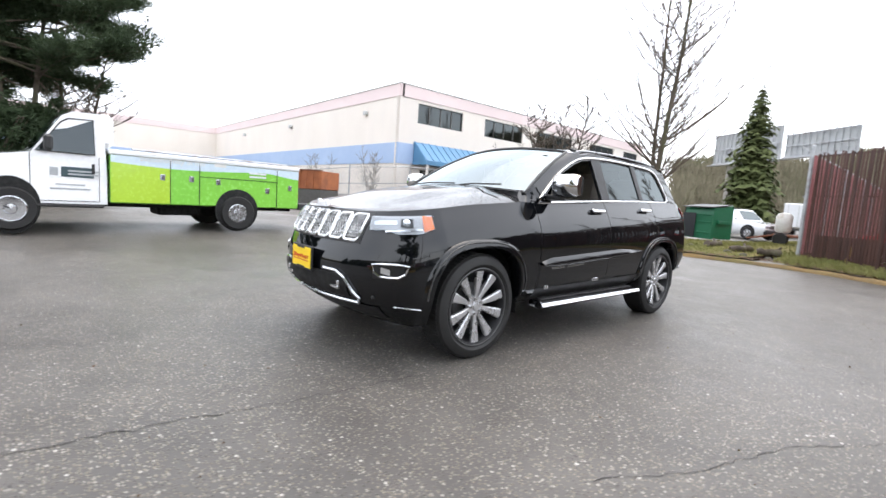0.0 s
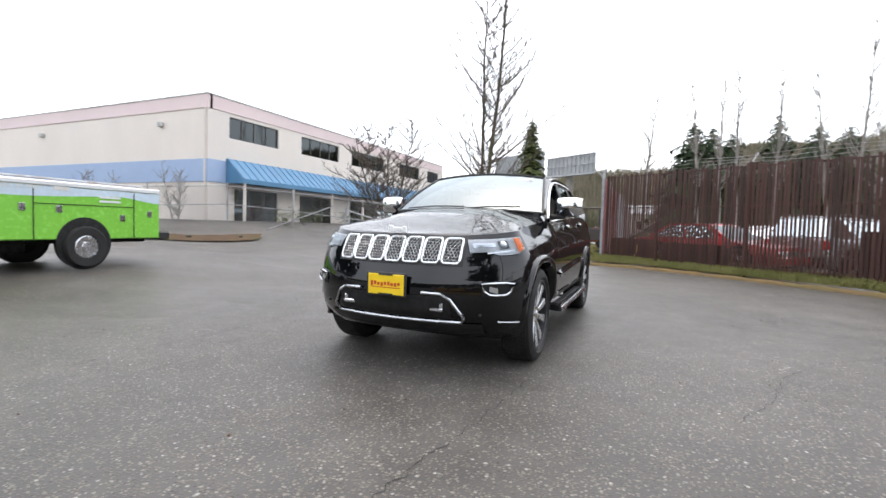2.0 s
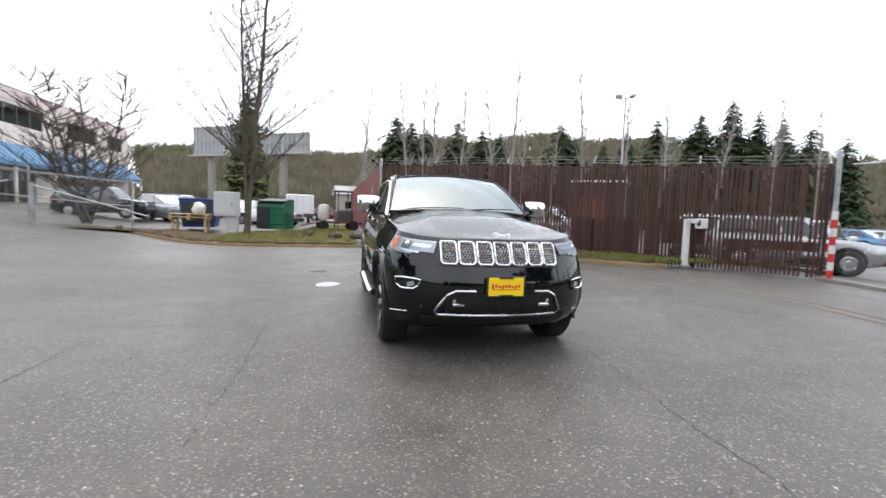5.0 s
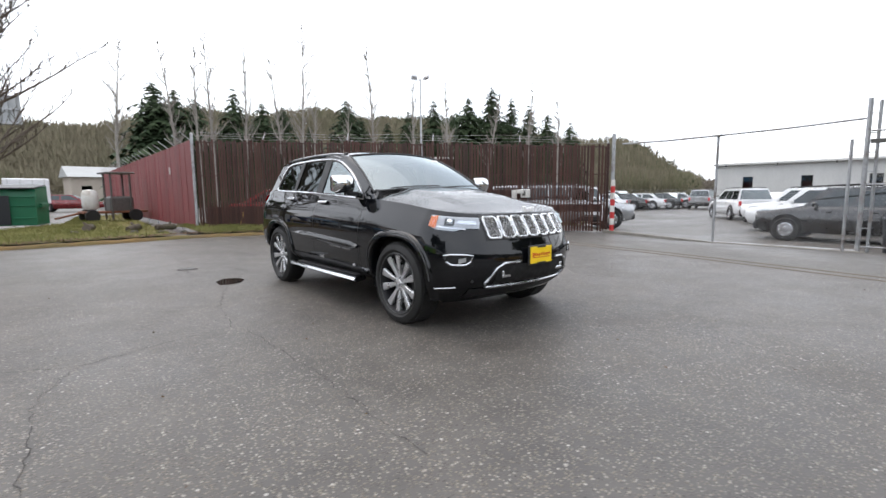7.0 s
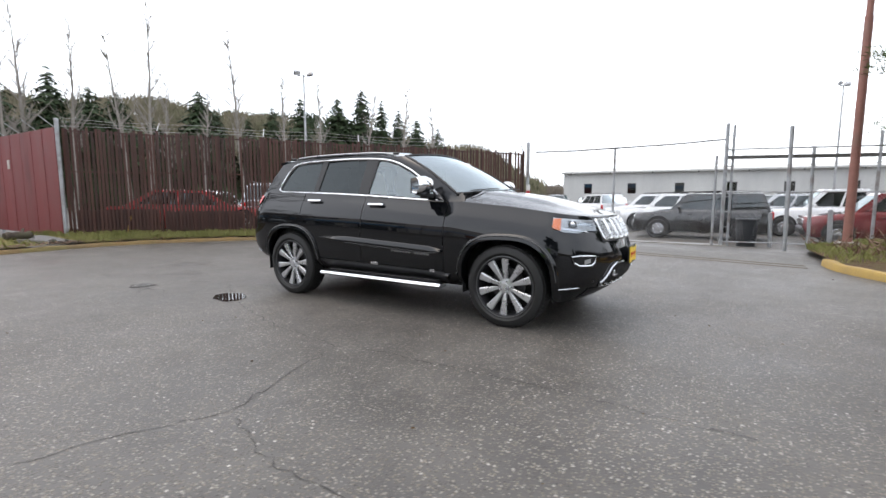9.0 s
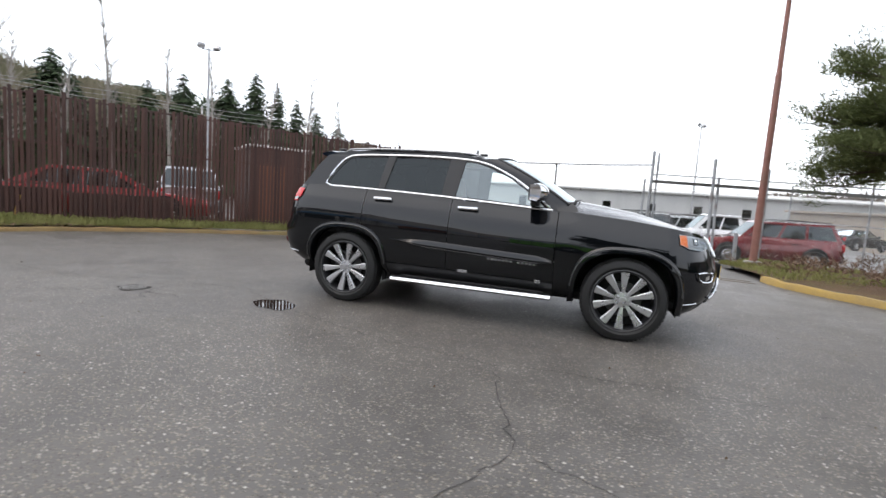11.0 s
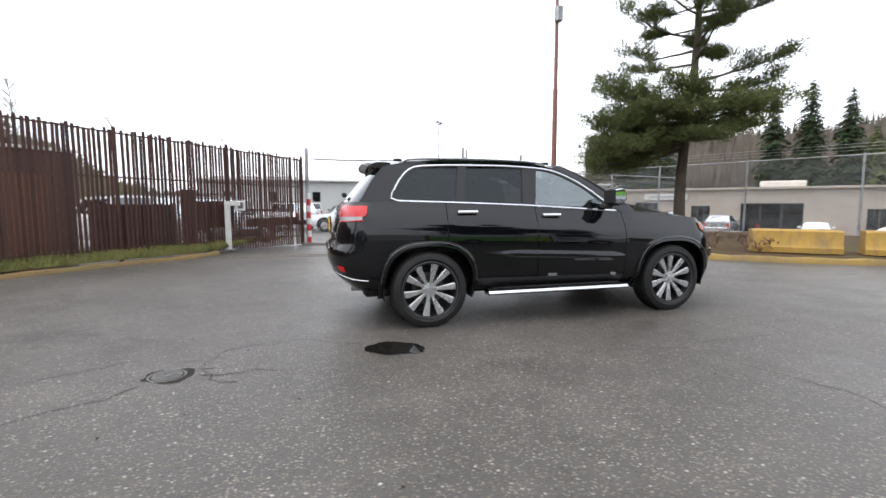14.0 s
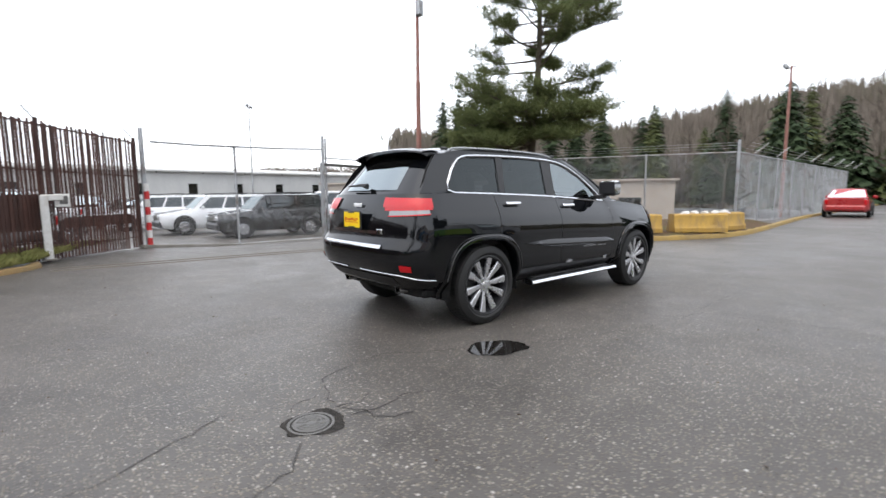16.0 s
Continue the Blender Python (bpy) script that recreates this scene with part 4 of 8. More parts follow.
        for a, b in zip(ring, ring[1:] + ring[:1]):
            bm.faces.new((a, b, hub))
        part("pillar_foot", fixed(bm), paint, body, smooth=25)
        part("cowl_side", add_box(B(), (s * 0.735, -0.77, 1.20), (0.09, 0.26, 0.13), 0.015), M["black_plastic"], body)
    rail_line = sorted([(y, z) for y, z in RAIL if z > 1.6])
    rows = []
    for i in range(21):
        y = lerp(-0.12, 1.90, i / 20)
        zr = soft_curve(y, rail_line, 0.05)
        crown = lerp(0.073, 0.056, smooth_step(-0.1, 0.4, y))
        xw = cabin_x(y, zr)
        rows.append([(xw * t, y - (0.09 * (1 - t * t) if i == 0 else 0), zr + crown * (1 - abs(t) ** 2.6)) for t in [lerp(-1, 1, j / 20) for j in range(21)]])
    part("roof", fixed(add_grid(B(), rows)), paint, body, smooth=50)
    sun = [(r[3:-3]) for r in rows[2:11]]
    part("sunroof", fixed(add_grid(B(), [[(x * 0.9, y, z + 0.004) for x, y, z in r] for r in sun])), M["glass_tint"], body)
    rows = []
    for i in range(9):
        f = i / 8
        y, z = lerp(2.235, 1.885, f), lerp(1.255, 1.655, f)
        xw = cabin_x(min(y, 2.1), z) - 0.004
        rows.append([(xw * t, y - 0.09 * abs(t) ** 4, z + 0.02 * f * (1 - t * t)) for t in [lerp(-1, 1, j / 16) for j in range(17)]])
    gate = part("tailgate", fixed(add_grid(B(), rows)), paint, car, smooth=50)
    part("rear_screen", fixed(add_grid(B(), [[(x * 0.86, y + 0.012, z) for x, y, z in r] for r in rows[1:-1]])), M["glass_rear"], gate, smooth=50)
    bm = B()
    prof = [(1.80, 1.715), (1.90, 1.722), (1.97, 1.716), (2.035, 1.700), (2.04, 1.686), (1.99, 1.668), (1.93, 1.655), (1.86, 1.65)]
    rows = []
    for j in range(15):
        t = lerp(-1, 1, j / 14)
        rows.append([(0.60 * t + 0.0 * v, u - 0.07 * abs(t) ** 3 * (u - 1.75) / 0.45, v - 0.045 * abs(t) ** 2.5) for u, v in prof + prof[:1]])
    add_grid(bm, rows)
    for r in (rows[0], rows[-1]):
        bm.faces.new([bm.verts.new(p) for p in r[:-1]])
    part("spoiler", fixed(bm), paint, gate, smooth=40)
    part("rear_wiper", fixed(add_tube(B(), [(-0.02, 2.225, 1.345), (0.05, 2.24, 1.36), (0.34, 2.225, 1.352)], [0.03, 0.016, 0.008], 8)), M["black_plastic"], gate, smooth=40)

    # wheels
    for sx in (-1, 1):
        for h, nm in ((-HUB_Y, "front"), (HUB_Y, "rear")):
            wheel = new("wheel")
            wheel.parent = car
            m = pose(sx * 0.815, h, HUB_Z, 0, 90 * sx, 0) @ pose(0, 0, 0, 0, 0, 17 if h < 0 else 44)
            wheel_parts(wheel, m)

    # grille: seven framed openings with honeycomb bars
    grille = part("grille_backing", patch_front(-0.53, 0.53, 0.815, 1.032, -0.004), M["black_plastic"], car, smooth=50)
    for k in range(7):
        x = (k - 3) * 0.148
        pts = []
        for u, w in rounded_rect(0.062, 0.089, 0.024):
            xx, z = x + u, 0.923 + w
            pts.append((xx, nose_y(xx, z) - 0.010, z))
        ring_tube(grille, "grille_ring", pts, 0.0105, M["grille_chrome"], label="chrome grille ring")
        bm = B()
        for r in range(8):
            for c in range(4):
                xx = x + (c - 1.5) * 0.026 + (0.0065 if r % 2 else -0.0065)
                z = 0.923 + (r - 3.5) * 0.0205
                if abs(xx - x) < 0.050:
                    y = nose_y(xx, z) - 0.008
                    add_tube(bm, [(xx + 0.0135 * math.cos(math.pi * q / 3 + 0.52), y, z + 0.0120 * math.sin(math.pi * q / 3 + 0.52)) for q in range(6)], 0.0030, 3, closed=True)
        part("honeycomb", bm, M["grille_chrome"], grille)
    # badge on the hood's edge, drawn as plain bars
    bm = B()
    for k in range(4):
        add_box(bm, (-0.057 + k * 0.038, -2.250, 1.066 + (0.006 if k == 0 else 0)), (0.033, 0.024, 0.050 if k in (0, 3) else 0.036), 0.006)
    part("hood_badge", bm, M["badge"], car, "bright raised badge bars")

    for s in (-1, 1):
        lamp = part("headlight", patch_arc(True, s, 0.385, 0.885, lambda f: 0.848 - 0.036 * smooth_step(0.25, 0.42, f) + 0.030 * smooth_step(0.75, 1, f), lambda f: 0.962 - 0.012 * f, 0.006), M["lamp_silver"], car, "clear headlight with amber corner", smooth=50)
        part("lamp_pocket", patch_arc(True, s, 0.61, 0.71, lambda f: 0.862, lambda f: 0.936, 0.009), M["disc"], lamp)
        part("light_bar", patch_arc(True, s, 0.415, 0.585, lambda f: 0.890, lambda f: 0.928, 0.010), M["lamp_white"], lamp)
        bm = B()
        for f in (0.66,):
            x, y = end_point(0.898, f, True)
            z = z_at(y, 0.898)
            add_lathe(bm, [(0.0, 0.01), (0.016, 0.008), (0.026, 0.0), (0.030, -0.01), (0.0, -0.01)], 20, pose(s * x, y - 0.012, z, 90, 0, s * 28))
        part("projector", fixed(bm), M["lamp_white"], lamp, smooth=50)
        part("turn_signal", patch_arc(True, s, 0.79, 0.883, lambda f: 0.826 + 0.02 * f, lambda f: 0.952 - 0.012 * f, 0.013), M["amber"], lamp, "amber side lens", smooth=50)
        pane = part("lamp_lens", patch_arc(True, s, 0.383, 0.887, lambda f: 0.848 - 0.036 * smooth_step(0.25, 0.42, f) + 0.030 * smooth_step(0.75, 1, f), lambda f: 0.964 - 0.012 * f, 0.018), M["glass_lamp"], lamp, smooth=50)
        pane.visible_shadow = False
        # fog lamp and its chrome bezel
        fog = part("fog_lamp_recess", patch_arc(True, s, 0.45, 0.66, lambda f: 0.43 + 0.03 * f, lambda f: 0.55, 0.004), dark, car, smooth=50)
        pts = []
        for f, v in ((0.445, 0.557), (0.465, 0.49), (0.50, 0.455), (0.55, 0.45), (0.62, 0.453), (0.665, 0.485), (0.69, 0.553), (0.62, 0.565), (0.55, 0.566), (0.49, 0.564)):
            x, y = end_point(v, f, True)
            pts.append((s * x * 1.012, y - 0.014, z_at(y, v)))
        ring_tube(fog, "fog_lamp_bezel", pts, 0.0085, chrome, closed=True, label="chrome fog lamp bezel")
        part("fog_lamp", patch_arc(True, s, 0.50, 0.56, lambda f: 0.485 - 0.02 * f, lambda f: 0.535 - 0.02 * f, 0.009), M["lamp_silver"], fog, smooth=50)
        part("lamp_strip", patch_arc(True, s, 0.50, 0.78, lambda f: 0.832 + 0.008 * f, lambda f: 0.846 + 0.008 * f, 0.012), M["lamp_white"], lamp, smooth=50)
        # lower corner strip
        pts = []
        for f in (0.56, 0.66, 0.76, 0.86):
            x, y = end_point(0.16, f, True)
            pts.append((s * x * 1.01, y - 0.008, z_at(y, 0.16) + 0.02))
        ring_tube(body, "lower_strip", pts, 0.006, M["satin"], closed=False)
        part("tow_hook", add_box(add_box(B(), (s * 0.37, nose_y(0.37, 0.505) - 0.006, 0.503), (0.105, 0.03, 0.028), 0.008), (s * 0.405, nose_y(0.40, 0.52) - 0.006, 0.524), (0.030, 0.03, 0.058), 0.008), chrome, car)
        part("parking_sensor", fixed(add_lathe(B(), [(0.0, 0.006), (0.011, 0.004), (0.012, -0.01), (0.0, -0.01)], 12, pose(s * 0.66, nose_y(0.66, 0.47) - 0.004, 0.47, 90, 0, s * 20))), M["black_plastic"], body)
    # lower grille
    part("lower_grille", patch_front(-0.47, 0.47, 0.435, 0.60, -0.006), dark, car, smooth=50)
    shape = [(-0.24, 0.622), (-0.40, 0.618), (-0.47, 0.580), (-0.555, 0.445), (-0.525, 0.405), (0.525, 0.405), (0.555, 0.445), (0.47, 0.580), (0.40, 0.618), (0.24, 0.622)]
    pts = []
    for i in range(len(shape) - 1):
        for q in range(6):
            x, z = lerp(shape[i][0], shape[i + 1][0], q / 6), lerp(shape[i][1], shape[i + 1][1], q / 6)
            pts.append((x, nose_y(x, z) - 0.012, z))
    ring_tube(body, "lower_grille_trim", pts, 0.0115, M["satin"], closed=False, label="chrome lower grille surround")
    part("front_air_dam", patch_front(-0.66, 0.66, 0.30, 0.395, -0.008), M["black_plastic"], body, smooth=50)

    plate_things(car, -2.405, 0.665, -1)
    plate_things(car, 2.395, 1.025, 1)

    # tail lamps, bumper and exhausts
    for s in (-1, 1):
        tail = part("tail_lamp", patch_arc(False, s, 0.20, 0.90, lambda t: 0.862, lambda t: 0.965 - 0.012 * t, 0.014, 26), M["red_lens"], car, "red and clear tail lamp", smooth=50)
        part("lens_band", patch_arc(False, s, 0.22, 0.885, lambda t: 0.826 + 0.012 * t, lambda t: 0.864, 0.012, 26), M["red_lens"], tail, smooth=50)
        part("reversing_lens", patch_arc(False, s, 0.27, 0.84, lambda t: 0.776 + 0.026 * t, lambda t: 0.827 + 0.010 * t, 0.010, 26), M["lens_clear"], tail, "clear reversing lens", smooth=50)
        part("lens_edge", patch_arc(False, s, 0.26, 0.85, lambda t: 0.764 + 0.026 * t, lambda t: 0.776 + 0.026 * t, 0.011, 26), M["red_lens"], tail, smooth=50)
        part("rear_reflector", patch_arc(False, s, 0.47, 0.62, lambda f: 0.20, lambda f: 0.265, 0.008), M["red_lens"], car, smooth=50)
        part("exhaust_tip", fixed(add_lathe(B(), [(0.036, -0.10), (0.044, 0.06), (0.040, 0.06), (0.034, -0.10)], 20, pose(s * 0.48, 2.14, 0.375, -84, 0, 0), close=True)), chrome, car, "chrome exhaust tip", smooth=40)
        pts = []
        for f in (0.02, 0.15, 0.30, 0.45, 0.6, 0.72, 0.84, 0.93):
            v = lerp(0.155, 0.125, smooth_step(0.40, 0.75, f))
            x, y = end_point(v, f, False)
            pts.append((s * x * 1.008, y + 0.006, z_at(y, v)))
        ring_tube(body, "rear_lower_strip", pts, 0.006, M["satin"], closed=False)
    bm = B()
    rows = [[(x, nose_y(x, z, False) + 0.014, z) for x in [lerp(-0.52, 0.52, j / 16) for j in range(17)]] for z in (0.785, 0.795, 0.805, 0.815)]
    part("bumper_trim", fixed(add_grid(bm, rows)), chrome, body, "chrome rear bumper trim", smooth=50)
    rows = [[(x, nose_y(x, z, False) + 0.020, z) for x in [lerp(-0.40, 0.40, j / 16) for j in range(17)]] for z in (0.905, 0.92, 0.935)]
    part("tailgate_trim", fixed(add_grid(B(), rows)), chrome, gate, smooth=50)
    rows = [[(x, nose_y(x, z, False) + 0.008, z) for x in [lerp(-0.58, 0.58, j / 16) for j in range(17)]] for z in (0.43, 0.47, 0.52)]
    part("rear_diffuser", fixed(add_grid(B(), rows)), M["black_plastic"], body, smooth=50)
    bm = B()
    for k in range(4):
        add_box(bm, (0.055 - k * 0.037, 2.325, 1.165), (0.028, 0.012, 0.036), 0.004)
    part("tailgate_badge", bm, M["badge"], gate)
    part("tailgate_badge", add_box(B(), (-0.42, 2.352, 0.925), (0.09, 0.012, 0.05), 0.012), M["satin"], gate)
    # underside and cabin
    bm = add_box(B(), (0, 0.05, 0.36), (1.50, 4.1, 0.10), 0.03)
    add_box(bm, (0, 1.7, 0.34), (0.9, 0.5, 0.2), 0.05)
    add_tube(bm, [(-0.75, HUB_Y, HUB_Z), (0.75, HUB_Y, HUB_Z)], 0.05, 8)
    add_tube(bm, [(-0.75, -HUB_Y, HUB_Z), (0.75, -HUB_Y, HUB_Z)], 0.04, 8)
    part("underbody", bm, dark, body)
    part("cabin_floor", add_box(B(), (0, 0.55, 0.78), (1.55, 2.9, 0.06)), M["interior"], body)
    bm = add_box(B(), (0, -0.60, 1.08), (1.50, 0.42, 0.20), 0.06)
    add_box(bm, (0.38, -0.42, 1.17), (0.34, 0.22, 0.07), 0.03)
    part("dashboard", bm, M["interior"], body)
    ring_tube(body, "steering_wheel", [(0.38 + 0.185 * math.cos(2 * math.pi * i / 24), -0.22 - 0.07 * math.sin(2 * math.pi * i / 24), 1.10 + 0.175 * math.sin(2 * math.pi * i / 24)) for i in range(24)], 0.015, M["interior"])
    for x, y in ((0.38, 0.35), (-0.38, 0.35), (0.40, 1.22), (-0.40, 1.22)):
        seat = part("seat", add_box(B(), (x, y - 0.1, 0.93), (0.50, 0.52, 0.20), 0.07), M["leather"], car, smooth=40)
        part("seat_back", add_box(B(), (0, 0, 0), (0.48, 0.17, 0.62), 0.07, pose(x, y + 0.22, 1.22, -14, 0, 0)), M["leather"], seat, smooth=40)
        part("headrest", add_box(B(), (x, y + 0.33, 1.585), (0.25, 0.11, 0.16), 0.05), M["leather"], seat, smooth=40)
    part("rear_view_mirror", add_box(B(), (0.0, -0.30, 1.56), (0.24, 0.05, 0.07), 0.02), M["interior"], body)
    part("headliner", add_box(B(), (0, 0.85, 1.66), (1.15, 1.75, 0.012)), M["leather"], body)
    return car


def rows_edge(rows):
    return [r[0] for r in rows] + list(rows[-1][1:]) + [r[-1] for r in rows[::-1]][1:] + list(rows[0][::-1])[1:-1]


def rounded_rect(w, h, r):
    pts = []
    for cx, cy, a0 in ((w - r, h - r, 0), (-w + r, h - r, 90), (-w + r, -h + r, 180), (w - r, -h + r, 270)):
        for k in range(4):
            a = radians(a0 + 30 * k)
            pts.append((cx + r * math.cos(a), cy + r * math.sin(a)))
    return pts


def rounded3(pts):
    pts = [Vector(p) for p in pts]
    q = [pts[0]]
    for a, b in zip(pts, pts[1:]):
        q += [a.lerp(b, 0.25), a.lerp(b, 0.75)]
    return q + [pts[-1]]


def patch_front(x0, x1, z0, z1, off, nx=24, nz=8):
    return fixed(add_grid(B(), [[(x, nose_y(x, z) + off, z) for x in [lerp(x0, x1, i / nx) for i in range(nx + 1)]] for z in [lerp(z0, z1, j / nz) for j in range(nz + 1)]]))


def patch_arc(front, s, f0, f1, lo, hi, off, n=20, k=6):
    """A patch laid on the body's front or rear end, from f0 to f1 round the corner, between two heights."""
    rows = []
    for j in range(k + 1):
        row = []
        for i in range(n + 1):
            t = i / n
            f = lerp(f0, f1, t)
            v = lerp(lo(t), hi(t), j / k)
            x, y = end_point(v, f, front)
            x2, y2 = end_point(v, f + 0.01, front)
            dx, dy = x2 - x, y2 - y
            L = math.hypot(dx, dy) or 1
            nx_, ny_ = (dy / L, -dx / L) if front else (-dy / L, dx / L)
            row.append((s * (x + nx_ * off), y + ny_ * off, z_at(y, v)))
        rows.append(row)
    return fixed(add_grid(B(), rows))


def plate_things(car, y, z, s):
    holder = part("plate_holder", add_box(B(), (0, y - s * 0.006, z), (0.335, 0.014, 0.178), 0.008), M["black_plastic"], car)
    part("dealer_plate", add_box(B(), (0, y + s * 0.003, z), (0.300, 0.008, 0.150), 0.004), M["yellow_plate"], holder, "yellow dealer plate with red scrawl")
    bm = B()
    for k in range(9):
        add_box(bm, (-s * (-0.115 + k * 0.028), y + s * 0.008, z + 0.004 + 0.004 * math.sin(k * 1.7)), (0.020, 0.003, 0.040 if k == 0 else 0.022 + 0.006 * (k % 2)), 0.001)
    add_box(bm, (0, y + s * 0.008, z - 0.022), (0.24, 0.003, 0.006), 0.001)
    part("plate_print", bm, M["ink_red"], holder)
    part("plate_frame_tabs", add_box(add_box(B(), (0, y + s * 0.008, z - 0.071), (0.12, 0.006, 0.014), 0.002), (0, y + s * 0.008, z + 0.071), (0.12, 0.006, 0.012), 0.002), M["black_plastic"], holder)


suv = build_suv()

# ---- fences, gate, posts ----


def beam(bm, p, q, w, h):
    """A rectangular bar between two places."""
    p, q = Vector(p), Vector(q)
    d = (q - p).normalized()
    a, b = frame_of(d)
    vs = [[bm.verts.new(e + a * (w / 2 * i) + b * (h / 2 * j)) for i, j in ((-1, -1), (1, -1), (1, 1), (-1, 1))] for e in (p, q)]
    for k in range(4):
        bm.faces.new((vs[0][k], vs[0][(k + 1) % 4], vs[1][(k + 1) % 4], vs[1][k]))
    bm.faces.new(vs[0][::-1])
    bm.faces.new(vs[1])
    return bm


def wire_mesh(bm, p, q, z0, z1, pitch=0.075, r=0.0022):
    """Chain-link: two families of slanting wires between two uprights."""
    p, q = Vector((p[0], p[1], 0)), Vector((q[0], q[1], 0))
    L, H = (q - p).length, z1 - z0
    d = (q - p) / L
    n = int((L + H) / pitch)
    for fam in (1, -1):
        for i in range(n):
            s = i * pitch - (H if fam > 0 else 0)
            a, b = (s, 0.0), (s + fam * H, H)
            pts = []
            for (u0, v0), (u1, v1) in ((a, b), (b, a)):
                if u0 < 0:
                    f = (0 - u0) / (u1 - u0)
                    u0, v0 = 0.0, lerp(v0, v1, f)
                if u0 > L:
                    f = (L - u0) / (u1 - u0)
                    u0, v0 = L, lerp(v0, v1, f)
                pts.append((u0, v0))
            (u0, v0), (u1, v1) = pts
            if abs(v1 - v0) < 0.02 or not (0 <= v0 <= H and 0 <= v1 <= H):
                continue
            add_tube(bm, [p + d * u0 + Vector((0, 0, z0 + v0)), p + d * u1 + Vector((0, 0, z0 + v1))], r, 3, caps=False)
    return bm


def build_slat_fence():
    fence = thing("slat_fence", "tall brown slatted privacy fence above a grass strip", "fence")
    ax, ay = CORNER
    bx, by = GATE_END
    L = math.hypot(bx - ax, by - ay)
    ang = math.degrees(math.atan2(by - ay, bx - ax))

    def spot(d):
        f = d / L
        return lerp(ax, bx, f), lerp(ay, by, f), lerp(0.16, -0.02, f)
    def crest(d):
        return lerp(2.96, 2.67, d / L)
    for i, d in enumerate((2.2, 4.9, 7.62, 10.36, L - 0.05)):
        x, y, z = spot(d)
        post = part("post", add_tube(B(), [(x, y, z - 0.3), (x, y, crest(d) + 0.06)], 0.042, 10), M["slat"], fence, smooth=40)
        part("barb_arm", add_tube(B(), [(x, y, crest(d) + 0.02), (x + 0.17, y + 0.18, crest(d) + 0.30)], 0.016, 5), M["steel"], post)
    x0, y0, _ = spot(0)
    x1, y1, _ = spot(L)
    for za, zb in ((0.34, 0.24), (1.86, 1.78), (crest(0) - 0.05, crest(L) - 0.05)):
        part("rail", add_tube(B(), [(x0 + 0.05, y0 + 0.055, za), (x1 + 0.05, y1 + 0.055, zb)], 0.02, 6), M["slat"], fence)
    rnd = random.Random(11)
    meshes = []
    for k in range(5):
        bm = add_box(B(), (0, 0, 0.5), (0.059 + 0.0025 * k, 0.009, 1.0), 0.002)
        me = bpy.data.meshes.new("slat")
        bm.to_mesh(me)
        bm.free()
        me.materials.append(M["slat"])
        meshes.append(me)
    pitch = 0.090
    for i in range(int(L / pitch)):
        d = 0.05 + i * pitch
        x, y, z = spot(d)
        if rnd.random() < 0.012:
            continue
        h = crest(d) + rnd.uniform(-0.05, 0.05) - z
        share("slat", meshes[rnd.randrange(5)], fence, pose(x, y, z, rnd.uniform(-0.35, 0.35), rnd.uniform(-0.4, 0.4), ang + rnd.uniform(-5, 5)) @ Matrix.Diagonal((1, 1, h, 1)))
    part("chain_link", wire_mesh(B(), (x0 - 0.05, y0 - 0.054), (x1 - 0.05, y1 - 0.054), 0.14, crest(L) - 0.04, 0.085, 0.0018), M["slat"], fence, "brown coated chain-link")
    # loose boards and sheets fixed behind the slats
    for d0, d1, low, top in ((0.2, 2.1, 0.16, 0.86), (2.3, 4.3, 0.15, 0.80), (7.15, 8.98, 0.12, 1.24), (9.12, 9.50, 0.10, 1.60), (9.53, 10.62, 0.62, 1.32), (11.0, L - 0.15, 0.60, 0.84), (10.9, 11.9, 1.04, 1.10)):
        (xa, ya, _), (xb, yb, _) = spot(d0), spot(d1)
        dx, dy = (xb - xa), (yb - ya)
        w = math.hypot(dx, dy)
        mm = pose((xa + xb) / 2 + dy / w * -0.12, (ya + yb) / 2 + dx / w * 0.12, 0, 0, 0, ang)
        part("backing_board", add_box(B(), (0, 0, (low + top) / 2), (w, 0.018, top - low), 0.004, mm), M["slat"], fence)
    for k in range(3):
        bm = add_tube(B(), [(lerp(x0, x1, f / 12) + 0.05 * k + 0.03, lerp(y0, y1, f / 12) + 0.05 * k + 0.03, lerp(3.02, 2.74, f / 12) + 0.10 * k + 0.03 * math.sin(f * 2.1 + k)) for f in range(13)], 0.0045, 3)
        part("barbed_wire", bm, M["steel"], fence)
    # red panel wall going back from the corner
    wall = thing("red_panel_fence", "dark red sheet panel fence with barbed wire arms", "fence")
    p, q = (0.19, 11.66), (-0.05, 39.9)
    L2 = math.hypot(q[0] - p[0], q[1] - p[1])
    ang2 = math.degrees(math.atan2(q[1] - p[1], q[0] - p[0]))
    bm = add_box(B(), (1.17, 0, 1.40), (2.335, 0.02, 2.80), 0.004)
    for u in (0.78, 1.56):
        add_box(bm, (u, 0.014, 1.40), (0.03, 0.012, 2.79), 0.003)
    me = bpy.data.meshes.new("panel")
    fixed(bm).to_mesh(me)
    bm.free()
    me.materials.append(M["slat_red"])
    for k in range(12):
        f = k * 2.35 / L2
        share("panel", me, wall, pose(lerp(p[0], q[0], f), lerp(p[1], q[1], f), 0.18, 0, 0, ang2))
        x, y = lerp(p[0], q[0], f), lerp(p[1], q[1], f)
        if k:
            part("post", add_tube(B(), [(x + 0.08, y, 0), (x + 0.08, y, 3.0)], 0.035, 8), M["steel"], wall)
        for e in range(2):
            g = f + e * 1.17 / L2
            x, y = lerp(p[0], q[0], g), lerp(p[1], q[1], g)
            part("barb_arm", add_tube(B(), [(x + 0.05, y, 2.94), (x - 0.30, y - 0.04, 3.22)], 0.014, 5), M["steel"], wall)
